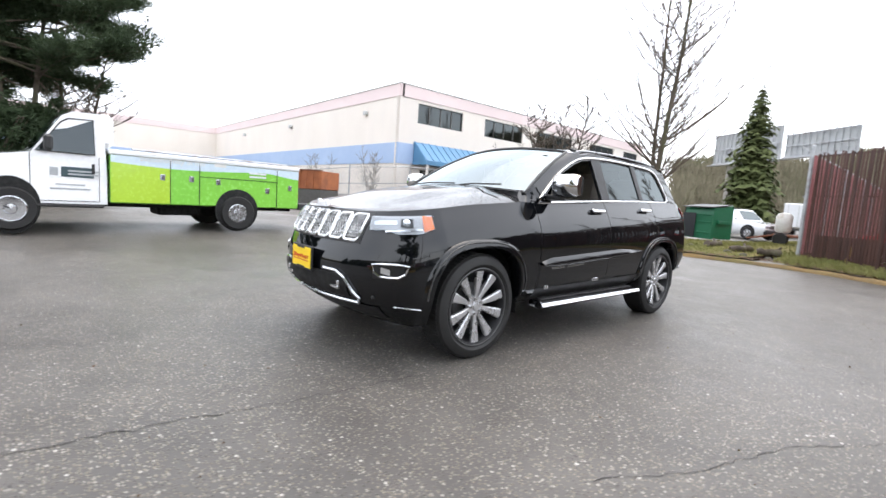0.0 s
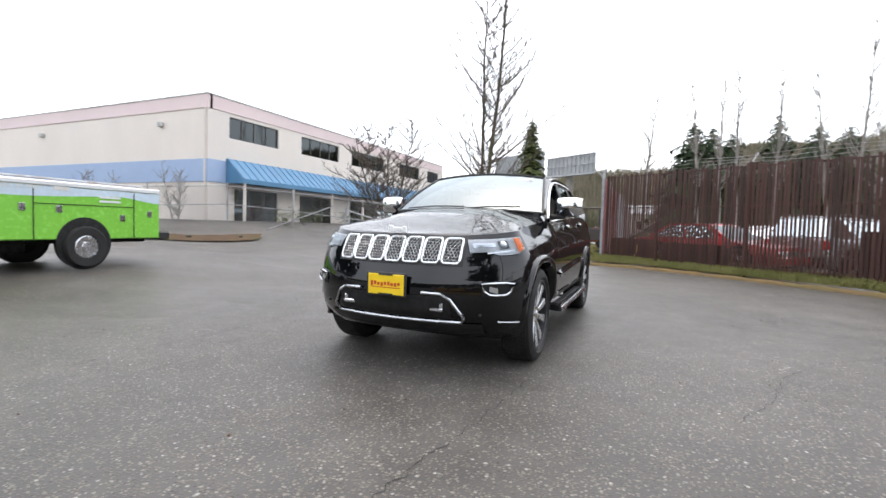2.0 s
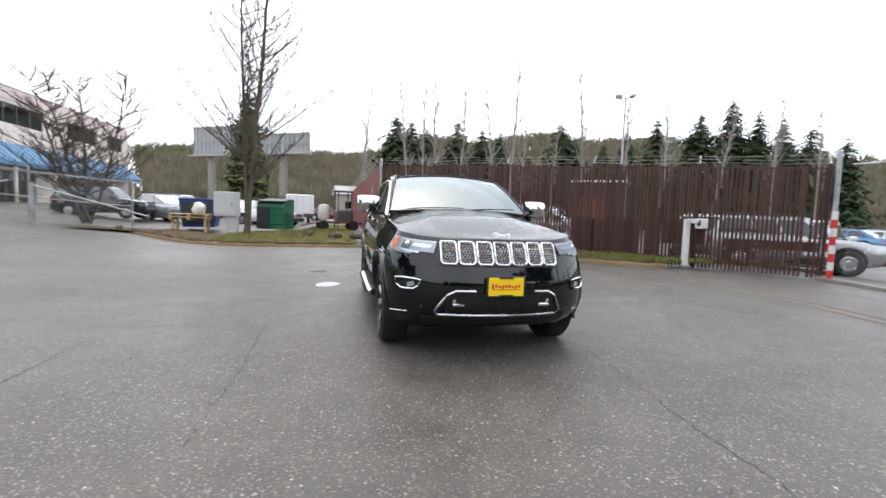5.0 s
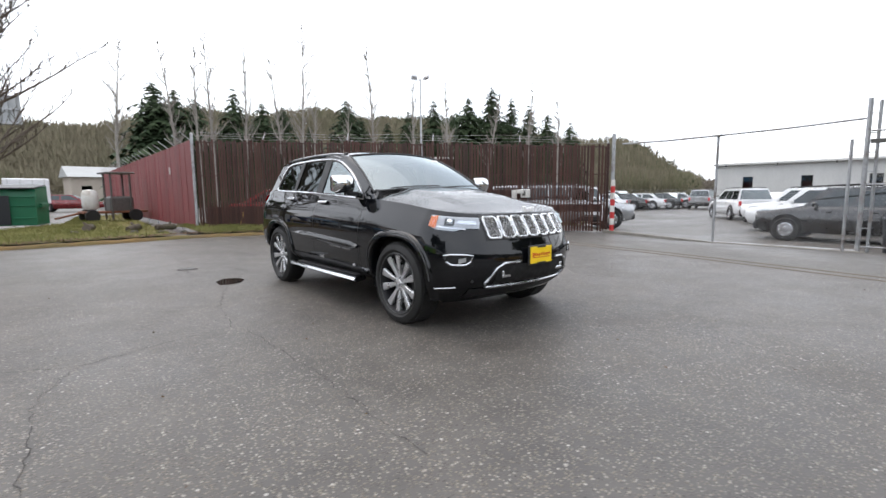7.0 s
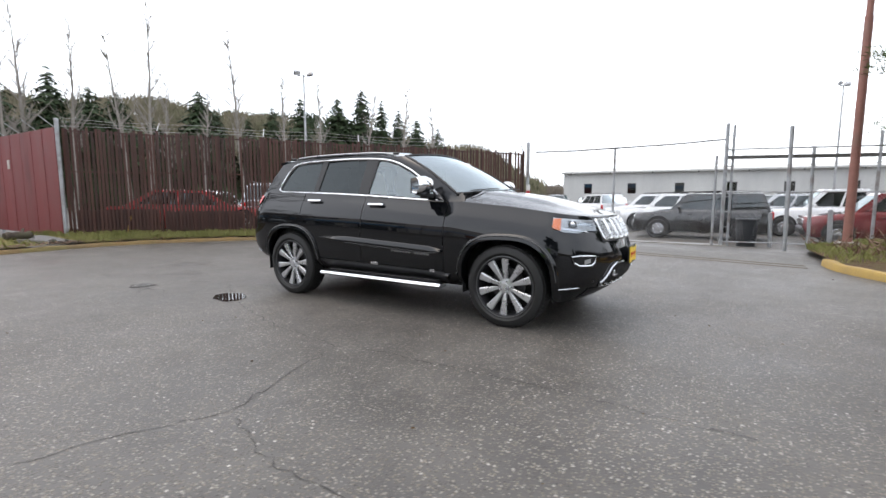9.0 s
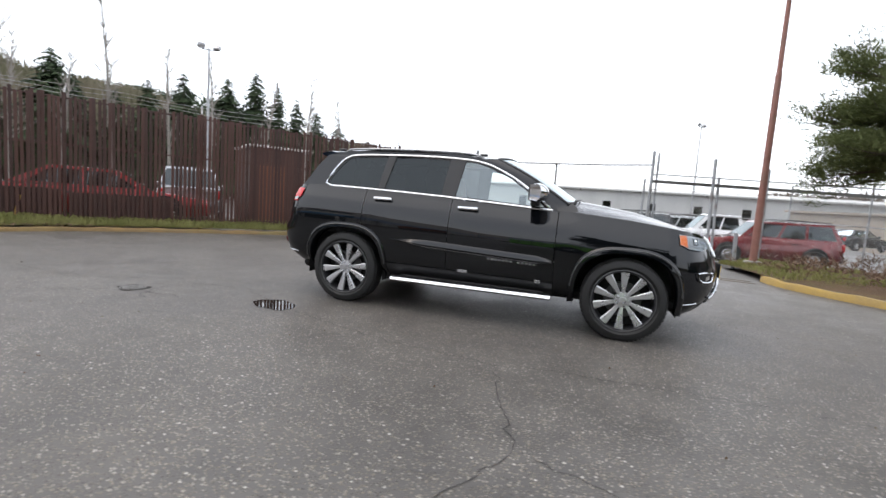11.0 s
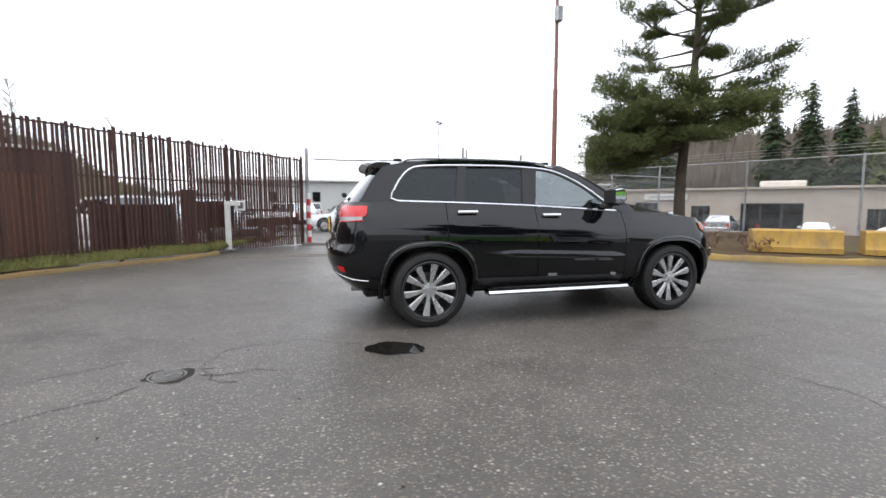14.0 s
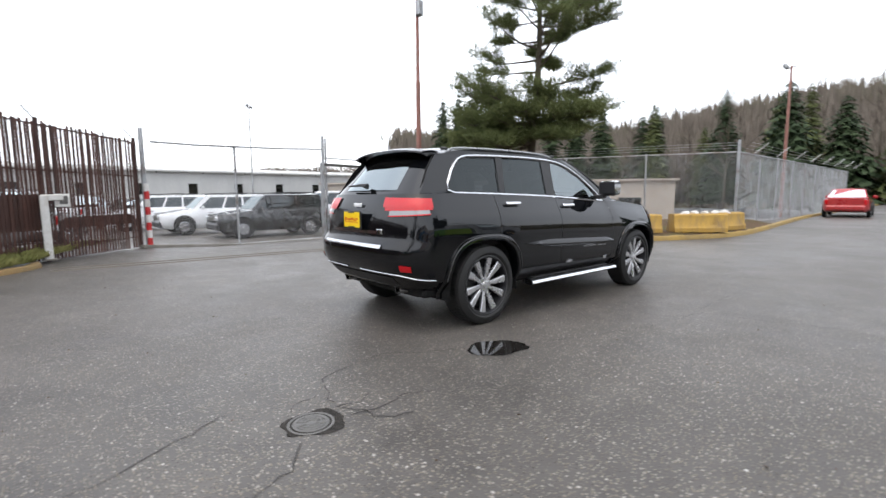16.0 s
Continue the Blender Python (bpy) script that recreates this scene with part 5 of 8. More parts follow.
    part("notice", add_box(B(), (0.14, 15.0, 2.15), (0.02, 0.16, 0.26), 0.004), M["post_white"], wall, "small white notice")
    pole = thing("fence_corner_post", "galvanised steel corner post of the fence", "post", at=(0.21, 11.55, 0))
    part("shaft", add_tube(B(), [(0, 0, -0.2), (0, 0, 3.16)], 0.048, 12), M["steel"], pole, smooth=40)
    part("cap", add_lathe(B(), [(0.055, 3.14), (0.053, 3.18), (0.0, 3.21)], 12), M["steel"], pole)


build_slat_fence()


def build_gate():
    post = thing("gate_post", "steel gate post with red and white bands", "post", at=(10.08, 2.72, -0.05))
    part("shaft", add_tube(B(), [(0, 0, -0.2), (0, 0, 3.05)], 0.055, 12), M["steel"], post, smooth=40)
    for k in range(8):
        part("band", add_tube(B(), [(-0.02, -0.03, 0.05 + k * 0.2), (-0.02, -0.03, 0.25 + k * 0.2)], 0.066, 12), M["red_paint"] if k % 2 == 0 else M["post_white"], post)
    gate = thing("rolling_gate", "chain-link rolling gate with a steel pipe frame", "gate")
    line = [(10.2, 2.5), (11.15, 0.15), (11.55, -2.95)]
    for a, b, z0, z1, z2, z3 in ((line[0], line[1], -0.10, -0.24, 2.68, 2.77), (line[1], line[2], -0.24, -0.26, 2.77, 2.90)):
        part("pipe", add_tube(B(), [(a[0], a[1], z0), (b[0], b[1], z1)], 0.03, 8), M["steel"], gate, smooth=40)
        part("pipe", add_tube(B(), [(a[0], a[1], z2), (lerp(a[0], b[0], 0.5), lerp(a[1], b[1], 0.5), (z2 + z3) / 2 - 0.02), (b[0], b[1], z3)], 0.026, 8), M["steel"], gate, smooth=40)
        part("chain_link", wire_mesh(B(), a, b, -0.15, 1.3, 0.07, 0.0016), M["steel"], gate)
    for x, y, h in ((11.15, 0.15, 2.74),):
        p = part("upright", add_tube(B(), [(x, y, -0.35), (x, y, h)], 0.035, 10), M["steel"], gate, smooth=40)
        part("finial", add_box(B(), (x, y, h + 0.03), (0.24, 0.24, 0.05), 0.02), M["steel"], p)
    # end frame of the gate track
    tower = thing("gate_tower", "galvanised steel ladder tower at the gate end", "tower")
    for x, y, z0, z1, r in ((11.5, -2.95, -0.4, 3.35, 0.05), (11.62, -3.12, -0.4, 3.30, 0.035), (11.2, -2.72, -0.4, 2.4, 0.035)):
        part("post", add_tube(B(), [(x, y, z0), (x, y, z1)], r, 10), M["steel"], tower, smooth=40)
    for k in range(7):
        part("rung", add_tube(B(), [(11.5, -2.95, 0.3 + k * 0.45), (11.62, -3.12, 0.3 + k * 0.45)], 0.012, 5), M["steel"], tower)
    rear = thing("gate_track", "long steel gate track on posts", "gate")
    part("track", beam(B(), (11.55, -3.0, 2.36), (12.9, -14.5, 2.22), 0.05, 0.10), M["iron"], rear)
    part("top_pipe", add_tube(B(), [(11.55, -3.0, 2.60), (12.9, -14.5, 2.46)], 0.024, 6), M["steel"], rear)
    part("low_pipe", add_tube(B(), [(11.55, -3.0, 1.35), (12.9, -14.5, 1.3)], 0.02, 6), M["steel"], rear)
    part("bottom_pipe", add_tube(B(), [(11.55, -3.0, -0.15), (12.9, -14.5, -0.1)], 0.02, 6), M["steel"], rear)
    for f in (0.30, 0.62, 0.98):
        x, y = lerp(11.55, 12.9, f), lerp(-3.0, -14.5, f)
        part("post", add_tube(B(), [(x, y, -0.4), (x, y, 2.95)], 0.04, 8), M["steel"], rear, smooth=40)
    part("chain_link", wire_mesh(B(), (11.6, -3.1), (12.9, -14.5), -0.15, 2.3, 0.09, 0.0017), M["steel"], rear)
    for x, y, h in ((9.3, -4.35, 3.0), (12.0, -5.1, 2.9), (11.9, -4.2, 1.0), (10.3, -5.35, 1.05)):
        p = thing("bollard_post", "bare galvanised steel pipe standing by the gate", "post", "pipes by the gate", at=(x, y, ground_z(x, y)))
        part("shaft", add_tube(B(), [(0, 0, -0.1), (0.03, 0.04, h)], 0.045 if h > 2 else 0.055, 10), M["steel"], p, smooth=40)
        part("cap", add_lathe(B(), [(0.05, h), (0.045, h + 0.03), (0, h + 0.045)], 10, pose(0.03, 0.04, 0)), M["steel"], p)
    bin_ = thing("rubbish_bin", "black plastic rubbish bin by the gate", "bin", at=(11.9, -3.6, -0.30))
    part("drum", add_lathe(B(), [(0.0, 0), (0.24, 0), (0.29, 0.78), (0.31, 0.80), (0.31, 0.84), (0.27, 0.84), (0.0, 0.80)], 20), M["bin_black"], bin_, smooth=40)
    # sill under the gate and seam across the drive
    sill = part("gate_sill", beam(beam(B(), (9.95, 2.9, 0.0), (11.1, 0.15, -0.26), 0.22, 0.08), (11.1, 0.15, -0.26), (11.45, -3.1, -0.30), 0.22, 0.08), M["concrete"])
    tagged(sill, "worn concrete gate sill", "kerb", kind="structure")
    for off in (0.0, 0.32):
        pts = [(6.6 - off, 4.7, 0.012), (6.4 - off, 3.2, 0.010), (6.25 - off, 1.2, 0.008), (6.0 - off, -1.0, 0.006), (5.6 - off, -3.0, 0.006), (5.35 - off, -4.35, 0.006)]
        bm = B()
        rows = []
        q = rounded3(rounded3(pts))
        for p in q:
            z = ground_z(p.x, p.y)
            rows.append([(p.x - 0.035, p.y, z + 0.002), (p.x - 0.015, p.y, z + 0.014), (p.x + 0.02, p.y, z + 0.014), (p.x + 0.04, p.y, z + 0.002)])
        seam = part("asphalt_ridge", fixed(add_grid(bm, rows)), M["seam"])
        tagged(seam, "low weathered asphalt ridge across the driveway", "kerb", kind="structure")
    # keypad post
    key = thing("keypad_post", "white steel keypad post with a box arm", "keypad", at=(7.75, 4.70, 0.06))
    part("upright", add_box(B(), (0, 0, 0.62), (0.13, 0.13, 1.24), 0.012), M["post_white"], key)
    part("arm", add_box(B(), (0.12, -0.13, 1.20), (0.13, 0.34, 0.12), 0.012, pose(0, 0, 0, 0, 0, 0)), M["post_white"], key)
    box = part("keypad_box", add_box(B(), (0.20, -0.28, 1.14), (0.20, 0.24, 0.26), 0.015), M["post_white"], key)
    part("keypad", add_box(B(), (0.10, -0.30, 1.15), (0.02, 0.13, 0.16), 0.004), M["iron"], box)
    part("base_plate", add_box(B(), (0, 0, 0.0), (0.24, 0.24, 0.03), 0.005), M["concrete"], key)
    stake = thing("marker_stake", "yellow marker stake leaning in the grass", "stake", at=(1.3, 10.75, 0.17))
    part("shaft", add_box(B(), (0, 0, 0.24), (0.05, 0.03, 0.56), 0.006, pose(0, 0, 0, 8, 9, 20)), M["block_yellow"], stake)


build_gate()


def build_south_fence():
    fence = thing("chain_link_fence", "tall grey chain-link fence with barbed wire arms", "fence")
    runs = [((2.3, -15.5), (17.0, -8.9)), ((2.3, -15.5), (3.2, -42.0))]
    for a, b in runs:
        L = math.hypot(b[0] - a[0], b[1] - a[1])
        n = round(L / 3.0)
        for i in range(n + 1):
            f = i / n
            x, y = lerp(a[0], b[0], f), lerp(a[1], b[1], f)
            if i == 0 and a == runs[1][0] and b == runs[1][1]:
                continue
            z0 = ground_z(x, y)
            part("post", add_tube(B(), [(x, y, z0 - 0.2), (x, y, 2.85 if i else 3.25)], 0.035 if i else 0.055, 8), M["steel"], fence, smooth=40)
        part("top_rail", add_tube(B(), [(a[0], a[1], 2.80), (b[0], b[1], 2.80)], 0.022, 6), M["steel"], fence, smooth=40)
        steps = max(1, round(L / 6))
        for i in range(steps):
            p = (lerp(a[0], b[0], i / steps), lerp(a[1], b[1], i / steps))
            q = (lerp(a[0], b[0], (i + 1) / steps), lerp(a[1], b[1], (i + 1) / steps))
            part("chain_link", wire_mesh(B(), p, q, min(ground_z(*p), ground_z(*q)), 2.8, 0.075, 0.0030), M["steel"], fence)
    for i in range(8):
        y = -17.5 - i * 3.0
        part("barb_arm", add_tube(B(), [(2.35 - y * 0.0, y, 2.85), (1.95, y - 0.25, 3.25)], 0.02, 5), M["steel"], fence)
    for k in range(3):
        part("barbed_wire", add_tube(B(), [(2.2 - 0.1 * k, -16, 2.95 + 0.1 * k), (2.9 - 0.1 * k, -41, 2.95 + 0.1 * k)], 0.006, 3), M["steel"], fence)
        part("barbed_wire", add_tube(B(), [(2.3, -15.5, 2.95 + 0.1 * k), (17.0, -8.9, 2.95 + 0.1 * k)], 0.006, 3), M["steel"], fence)


build_south_fence()


def build_blocks():
    def block(at, turn, length, label):
        b = thing("barrier_block", label, "barrier", "yellow blocks on the kerb", at=at, turn=turn)
        bm = B()
        prof = [(-0.30, 0), (-0.30, 0.12), (-0.25, 0.20), (-0.235, 0.48), (-0.20, 0.52), (0.20, 0.52), (0.235, 0.48), (0.25, 0.20), (0.30, 0.12), (0.30, 0)]
        n = 12
        rows = []
        for i in range(n + 1):
            x = lerp(-length / 2, length / 2, i / n)
            e = 0.025 if i in (0, n) else 0
            rows.append([(x, u * (1 - e) + 0.01 * noise.noise(Vector((x * 3, u * 4, at[0]))), v * (1 - e) + 0.012 * noise.noise(Vector((x * 2.5, u, at[1])))) for u, v in prof])
        add_grid(bm, rows)
        for r in (rows[0], rows[-1]):
            bm.faces.new([bm.verts.new(p) for p in r])
        part("body", fixed(bm), M["block_yellow"], b, smooth=30)
        for x in (-length * 0.3, length * 0.3):
            part("lifting_slot", add_box(B(), (x, 0, 0.525), (0.16, 0.10, 0.014), 0.004), M["concrete"], b)
    block((2.66, -8.05, 0.15), 51, 1.70, "chipped yellow concrete barrier block on the kerb")
    block((1.40, -9.58, 0.15), 46, 1.45, "grimy yellow concrete barrier block beside litter")
    block((1.22, -11.0, 0.15), 78, 1.5, "yellow concrete barrier block with broken edges")
    cone = thing("traffic_cone", "small maroon cone in the planting bed", "cone", at=(4.3, -8.9, 0.22))
    part("cone", add_lathe(B(), [(0.13, 0.02), (0.12, 0.05), (0.03, 0.50), (0.0, 0.51)], 16), M["cone"], cone, smooth=40)
    part("base", add_box(B(), (0, 0, 0.01), (0.30, 0.30, 0.03), 0.01), M["rubber"], cone)
    rnd = random.Random(5)
    for k in range(5):
        p = thing("litter", "crumpled pale plastic litter on the block", "litter", "litter", at=(1.62 - 0.12 * k, -9.25 - 0.42 * k, 0.66))
        bm = B()
        bmesh.ops.create_icosphere(bm, subdivisions=2, radius=0.13)
        for v in bm.verts:
            v.co *= 1 + 0.5 * noise.noise(v.co * 9 + Vector((k, 0, 0)))
            v.co.z *= 0.7
        part("bag", bm, M["post_white"], p)


build_blocks()


def build_poles():
    pole = thing("light_pole", "tall light pole with a rust red lower shaft", "street lamp", at=(9.2, -5.5, -0.05))
    part("lower_shaft", add_tube(B(), [(0, 0, -0.2), (0, 0, 5.2)], [0.095, 0.08], 16), M["rust_pole"], pole, smooth=40)
    part("upper_shaft", add_tube(B(), [(0, 0, 5.2), (0, 0, 10.2)], [0.066, 0.05], 14), M["rust_pole"], pole, smooth=40)
    part("footing", add_lathe(B(), [(0.24, -0.2), (0.24, 0.18), (0.21, 0.22), (0.0, 0.22)], 18), M["concrete"], pole, smooth=40)
    part("ballast_box", add_box(B(), (-0.12, 0.0, 7.6), (0.22, 0.22, 0.5), 0.03), M["steel"], pole)
    part("lamp_head", add_box(B(), (-0.1, 0.1, 10.25), (0.55, 0.4, 0.16), 0.05), M["steel"], pole)
    for x, y, h, two in ((15.4, 19.4, 8.85, True), (38.0, -9.2, 9.2, True), (2.9, -24.0, 7.5, False)):
        p = thing("flood_light_pole", "thin grey pole with flood lights on top", "street lamp", "flood light poles", at=(x, y, ground_z(x, y)))
        part("shaft", add_tube(B(), [(0, 0, -0.2), (0, 0, h)], [0.09, 0.05], 10), M["steel"] if two else M["rust_pole"], p, smooth=40)
        part("cross_arm", add_tube(B(), [(-0.28, 0.22, h - 0.1), (0.28, -0.22, h - 0.05)], 0.03, 6), M["steel"], p)
        for s in ((-1, 1) if two else (1,)):
            m = pose(s * 0.30, -s * 0.24, h + 0.08, 40, 0, 40 + 60 * s)
            lamp = part("flood_light", add_box(B(), (0, 0, 0), (0.40, 0.18, 0.30), 0.05, m), M["steel"], p)
            part("lens", add_box(B(), (0, -0.095, 0), (0.34, 0.012, 0.24), 0.003, m), M["lamp_white"], lamp)


build_poles()

# ---- trees ----


def branch_tube(bm, p, d, length, r, rnd, segs, sides, droop=0.0, wild=0.18):
    """One bending branch; gives back places along it with their headings."""
    pts, rs, out = [p.copy()], [r], []
    for i in range(segs):
        d = (d + Vector((rnd.uniform(-wild, wild), rnd.uniform(-wild, wild), rnd.uniform(-wild, wild) + droop))).normalized()
        p = p + d * (length / segs)
        pts.append(p.copy())
        rs.append(r * (1 - 0.8 * (i + 1) / segs))
        out.append((p.copy(), d.copy(), rs[-1]))
    add_tube(bm, pts, rs, sides, caps=False)
    return out


def bare_tree(at, height, r, seed, label, stems=1, dense=1.0, spread=0.3, pale=False, lift=0.9, low=0.25, group="bare trees", fork=0.06, twig=0.014, lean=None, turn=None):
    """A leafless tree: slowly tapering stems, long rising limbs, side twigs and many fine ends."""
    rnd = random.Random(seed)
    tree = thing("bare_tree", label, "tree", group, at=at)
    trunk, twigs = B(), B()
    n = 22
    for s in range(stems):
        ang = seed + s * 2.4 if turn is None else turn + s * math.pi
        if lean:
            head = Vector((lean[0] / height, lean[1] / height, 1)).normalized()
        elif stems > 1:
            head = Vector((math.cos(ang) * fork, math.sin(ang) * fork, 1)).normalized()
        else:
            head = Vector((rnd.uniform(-0.05, 0.05), rnd.uniform(-0.05, 0.05), 1)).normalized()
        h = height * (1 if s == 0 else rnd.uniform(0.82, 0.98))
        p, d = Vector((0.08 * s, 0.03 * s, -0.1)), head
        pts, rs = [p.copy()], [r * (1.25 if s == 0 else 0.95)]
        for i in range(n):
            d = (d + Vector((rnd.uniform(-0.03, 0.03), rnd.uniform(-0.03, 0.03), 0.0 if lean else 0.03))).normalized()
            p = p + d * (h / n)
            pts.append(p.copy())
            rs.append(max(0.010, r * (0.95 if s == 0 else 0.8) * (1 - (i + 1) / (n + 0.6)) ** 0.85))
        add_tube(trunk, pts, rs, 8, caps=False)
        for i in range(1, n + 1):
            f = i / n
            if f < low:
                continue
            count = rnd.choice((2, 3, 3)) if dense > 1 else rnd.choice((1, 2, 2)) if dense >= 0.8 else rnd.choice((0, 1, 1, 2))
            for _ in range(count):
                a = rnd.random() * 6.283
                q = Vector((math.cos(a), math.sin(a), lift * rnd.uniform(0.5, 1.3))).normalized()
                ln = height * spread * (1.08 - f) ** 0.7 * rnd.uniform(0.35, 1.0) + 0.25
                r1 = max(twig * 1.6, min(rs[i] * 0.45, 0.016 + 0.012 * ln))
                side = branch_tube(twigs, pts[i].lerp(pts[i - 1], rnd.random()), q, ln, r1, rnd, 8, 4, 0.06, 0.10)
                for j, (p2, d2, r2) in enumerate(side):
                    for _ in range(2 if dense >= 0.8 else 1):
                        q2 = (d2 + Vector((rnd.uniform(-0.8, 0.8), rnd.uniform(-0.8, 0.8), rnd.uniform(-0.1, 0.6)))).normalized()
                        l2 = ln * rnd.uniform(0.12, 0.34) * (1.1 - j / 10)
                        sub = branch_tube(twigs, p2, q2, l2, max(twig, r2 * 0.6), rnd, 3, 3, 0.07, 0.16)
                        for p3, d3, r3 in sub:
                            q3 = (d3 + Vector((rnd.uniform(-0.9, 0.9), rnd.uniform(-0.9, 0.9), rnd.uniform(-0.1, 0.7)))).normalized()
                            branch_tube(twigs, p3, q3, l2 * rnd.uniform(0.3, 0.65), twig * 0.8, rnd, 2, 3, 0.05, 0.15)
    part("trunk", trunk, M["bark_pale_hazed"] if pale else M["bark"], tree, smooth=50)
    part("crown", twigs, M["bark_pale_hazed"] if pale else M["twig"], tree)
    return tree


def needle_spray(bm, c, d, size, rnd, n, width=0.05, flat=1.0):
    """A tuft of thin needles fanned about a heading."""
    a, b = frame_of(d)
    for _ in range(n):
        t = rnd.uniform(0, 1)
        ang = rnd.random() * 6.283
        q = (d * rnd.uniform(0.2, 1.0) + (a * math.cos(ang) + b * math.sin(ang)) * rnd.uniform(0.3, 1.0)).normalized()
        base = c + d * (t * size * 0.5) + Vector((rnd.gauss(0, size * 0.3), rnd.gauss(0, size * 0.3), rnd.gauss(0, size * 0.16 * flat)))
        w = q.cross(Vector((rnd.uniform(-1, 1), rnd.uniform(-1, 1), rnd.uniform(-1, 1)))).normalized() * size * width
        tip = base + q * size * rnd.uniform(0.35, 0.75)
        bm.faces.new((bm.verts.new(base - w), bm.verts.new(base + w), bm.verts.new(tip)))


def build_pine(at, height, seed, label, stems, limbs, reach, low, mat, boughs=(), fill=1.0, tuft=0.30, group="", bare=3):
    """An open pine: long limbs that carry flat pads of needles, with gaps between the tiers."""
    rnd = random.Random(seed)
    tree = thing("pine_tree", label, "tree", group, at=at)
    trunk, crown = B(), B()
    lines = []
    for s in range(stems):
        pts, rs = [], []
        ang = seed + s * 2.1
        for i in range(21):
            f = i / 20
            fan = 0.0 if stems == 1 else 0.16 * height * f
            bend = smooth_step(0, 0.45, f)
            pts.append(Vector((-0.16 * bend + 0.16 * f + 0.06 * math.sin(f * 9) + fan * math.cos(ang), -0.10 * bend - 0.1 * f + 0.06 * math.sin(f * 7) + fan * math.sin(ang), f * height - 0.1)))
            rs.append(lerp(0.0165 * height if stems == 1 else 0.012 * height, 0.03, f ** 0.8))
        add_tube(trunk, pts, rs, 12)
        lines.append(pts)
    plan = []
    for i in range(limbs):
        f = low + (0.985 - low) * (i + rnd.random()) / limbs
        plan.append((f, i * 2.4 + rnd.uniform(-0.5, 0.5), (reach * (1 - f) ** 0.45 + 0.45) * rnd.uniform(0.35, 1.05), rnd.uniform(-0.22, 0.40)))
    plan += [(f, a, L, up) for f, a, L, up in boughs]
    for i, (f, a, L, up) in enumerate(plan):
        pts = lines[i % stems]
        k = min(19, int(f * 20))
        p = pts[k].lerp(pts[k + 1], f * 20 - k)
        d = Vector((math.cos(a), math.sin(a), up)).normalized()
        limb = branch_tube(trunk, p, d, L, 0.05 * (1.15 - f) + 0.008 * L, rnd, 8, 5, 0.02, 0.10)
        for j, (q, dd, r) in enumerate(limb):
            if j < (1 if L < 1.2 else 2 if i >= limbs else bare):
                continue
            for _ in range(round(4 * fill)):
                side = (dd + Vector((rnd.uniform(-1.2, 1.2), rnd.uniform(-1.2, 1.2), rnd.uniform(-0.05, 0.4)))).normalized()
                sub = branch_tube(trunk, q, side, min(1.1, L * rnd.uniform(0.16, 0.34)), 0.010, rnd, 3, 3, 0.05, 0.2)
                for q2, d2, _ in sub:
                    needle_spray(crown, q2, (d2 * 0.7 + Vector((0, 0, 0.6))).normalized(), tuft * rnd.uniform(0.7, 1.25), rnd, 32, 0.036, 1.3)
    part("trunk", trunk, M["bark"], tree, smooth=50)
    part("crown", crown, M[mat], tree)


def conifer(at, height, radius, seed, label="dark pointed conifer", detail=1.0, group="conifers", mat="needle_dark"):
    rnd = random.Random(seed)
    tree = thing("conifer", label, "tree", group, at=at)
    part("trunk", add_tube(B(), [(0, 0, -0.3), (0, 0, height * 0.97)], [height * 0.014 + 0.05, 0.02], 7), M["bark"], tree)
    bm = B()
    tiers = int(height * 2.6 * detail) + 6
    for i in range(tiers):
        f = (i + rnd.random() * 0.6) / tiers
        z = lerp(0.10 * height, height, f)
        R = radius * 1.25 * (1 - f) ** 0.58 * rnd.uniform(0.65, 1.1) + 0.10
        n = max(9, int(17 * (1 - f * 0.5)))
        for k in range(n):
            a = 6.283 * k / n + rnd.uniform(-0.3, 0.3)
            r = R * rnd.uniform(0.7, 1.1)
            d = Vector((math.cos(a), math.sin(a), 0))
            side = Vector((-d.y, d.x, 0))
            base = Vector((0, 0, z + rnd.uniform(-0.15, 0.15)))
            segs = 4
            for j in range(segs):
                t0, t1 = j / segs, (j + 1) / segs
                w = r * 0.36 * (1 - t0 * 0.55) + 0.09
                p0 = base + d * r * t0 + Vector((0, 0, -r * 0.35 * t0 * t0))
                p1 = base + d * r * t1 + Vector((0, 0, -r * 0.35 * t1 * t1))
                for s in (-1, 1):
                    tip = p1 + side * s * w * rnd.uniform(0.6, 1.2) + Vector((0, 0, -w * rnd.uniform(0.1, 0.5)))
                    bm.faces.new((bm.verts.new(p0), bm.verts.new(p1), bm.verts.new(tip)))
    part("crown", bm, M[mat], tree)
    return tree


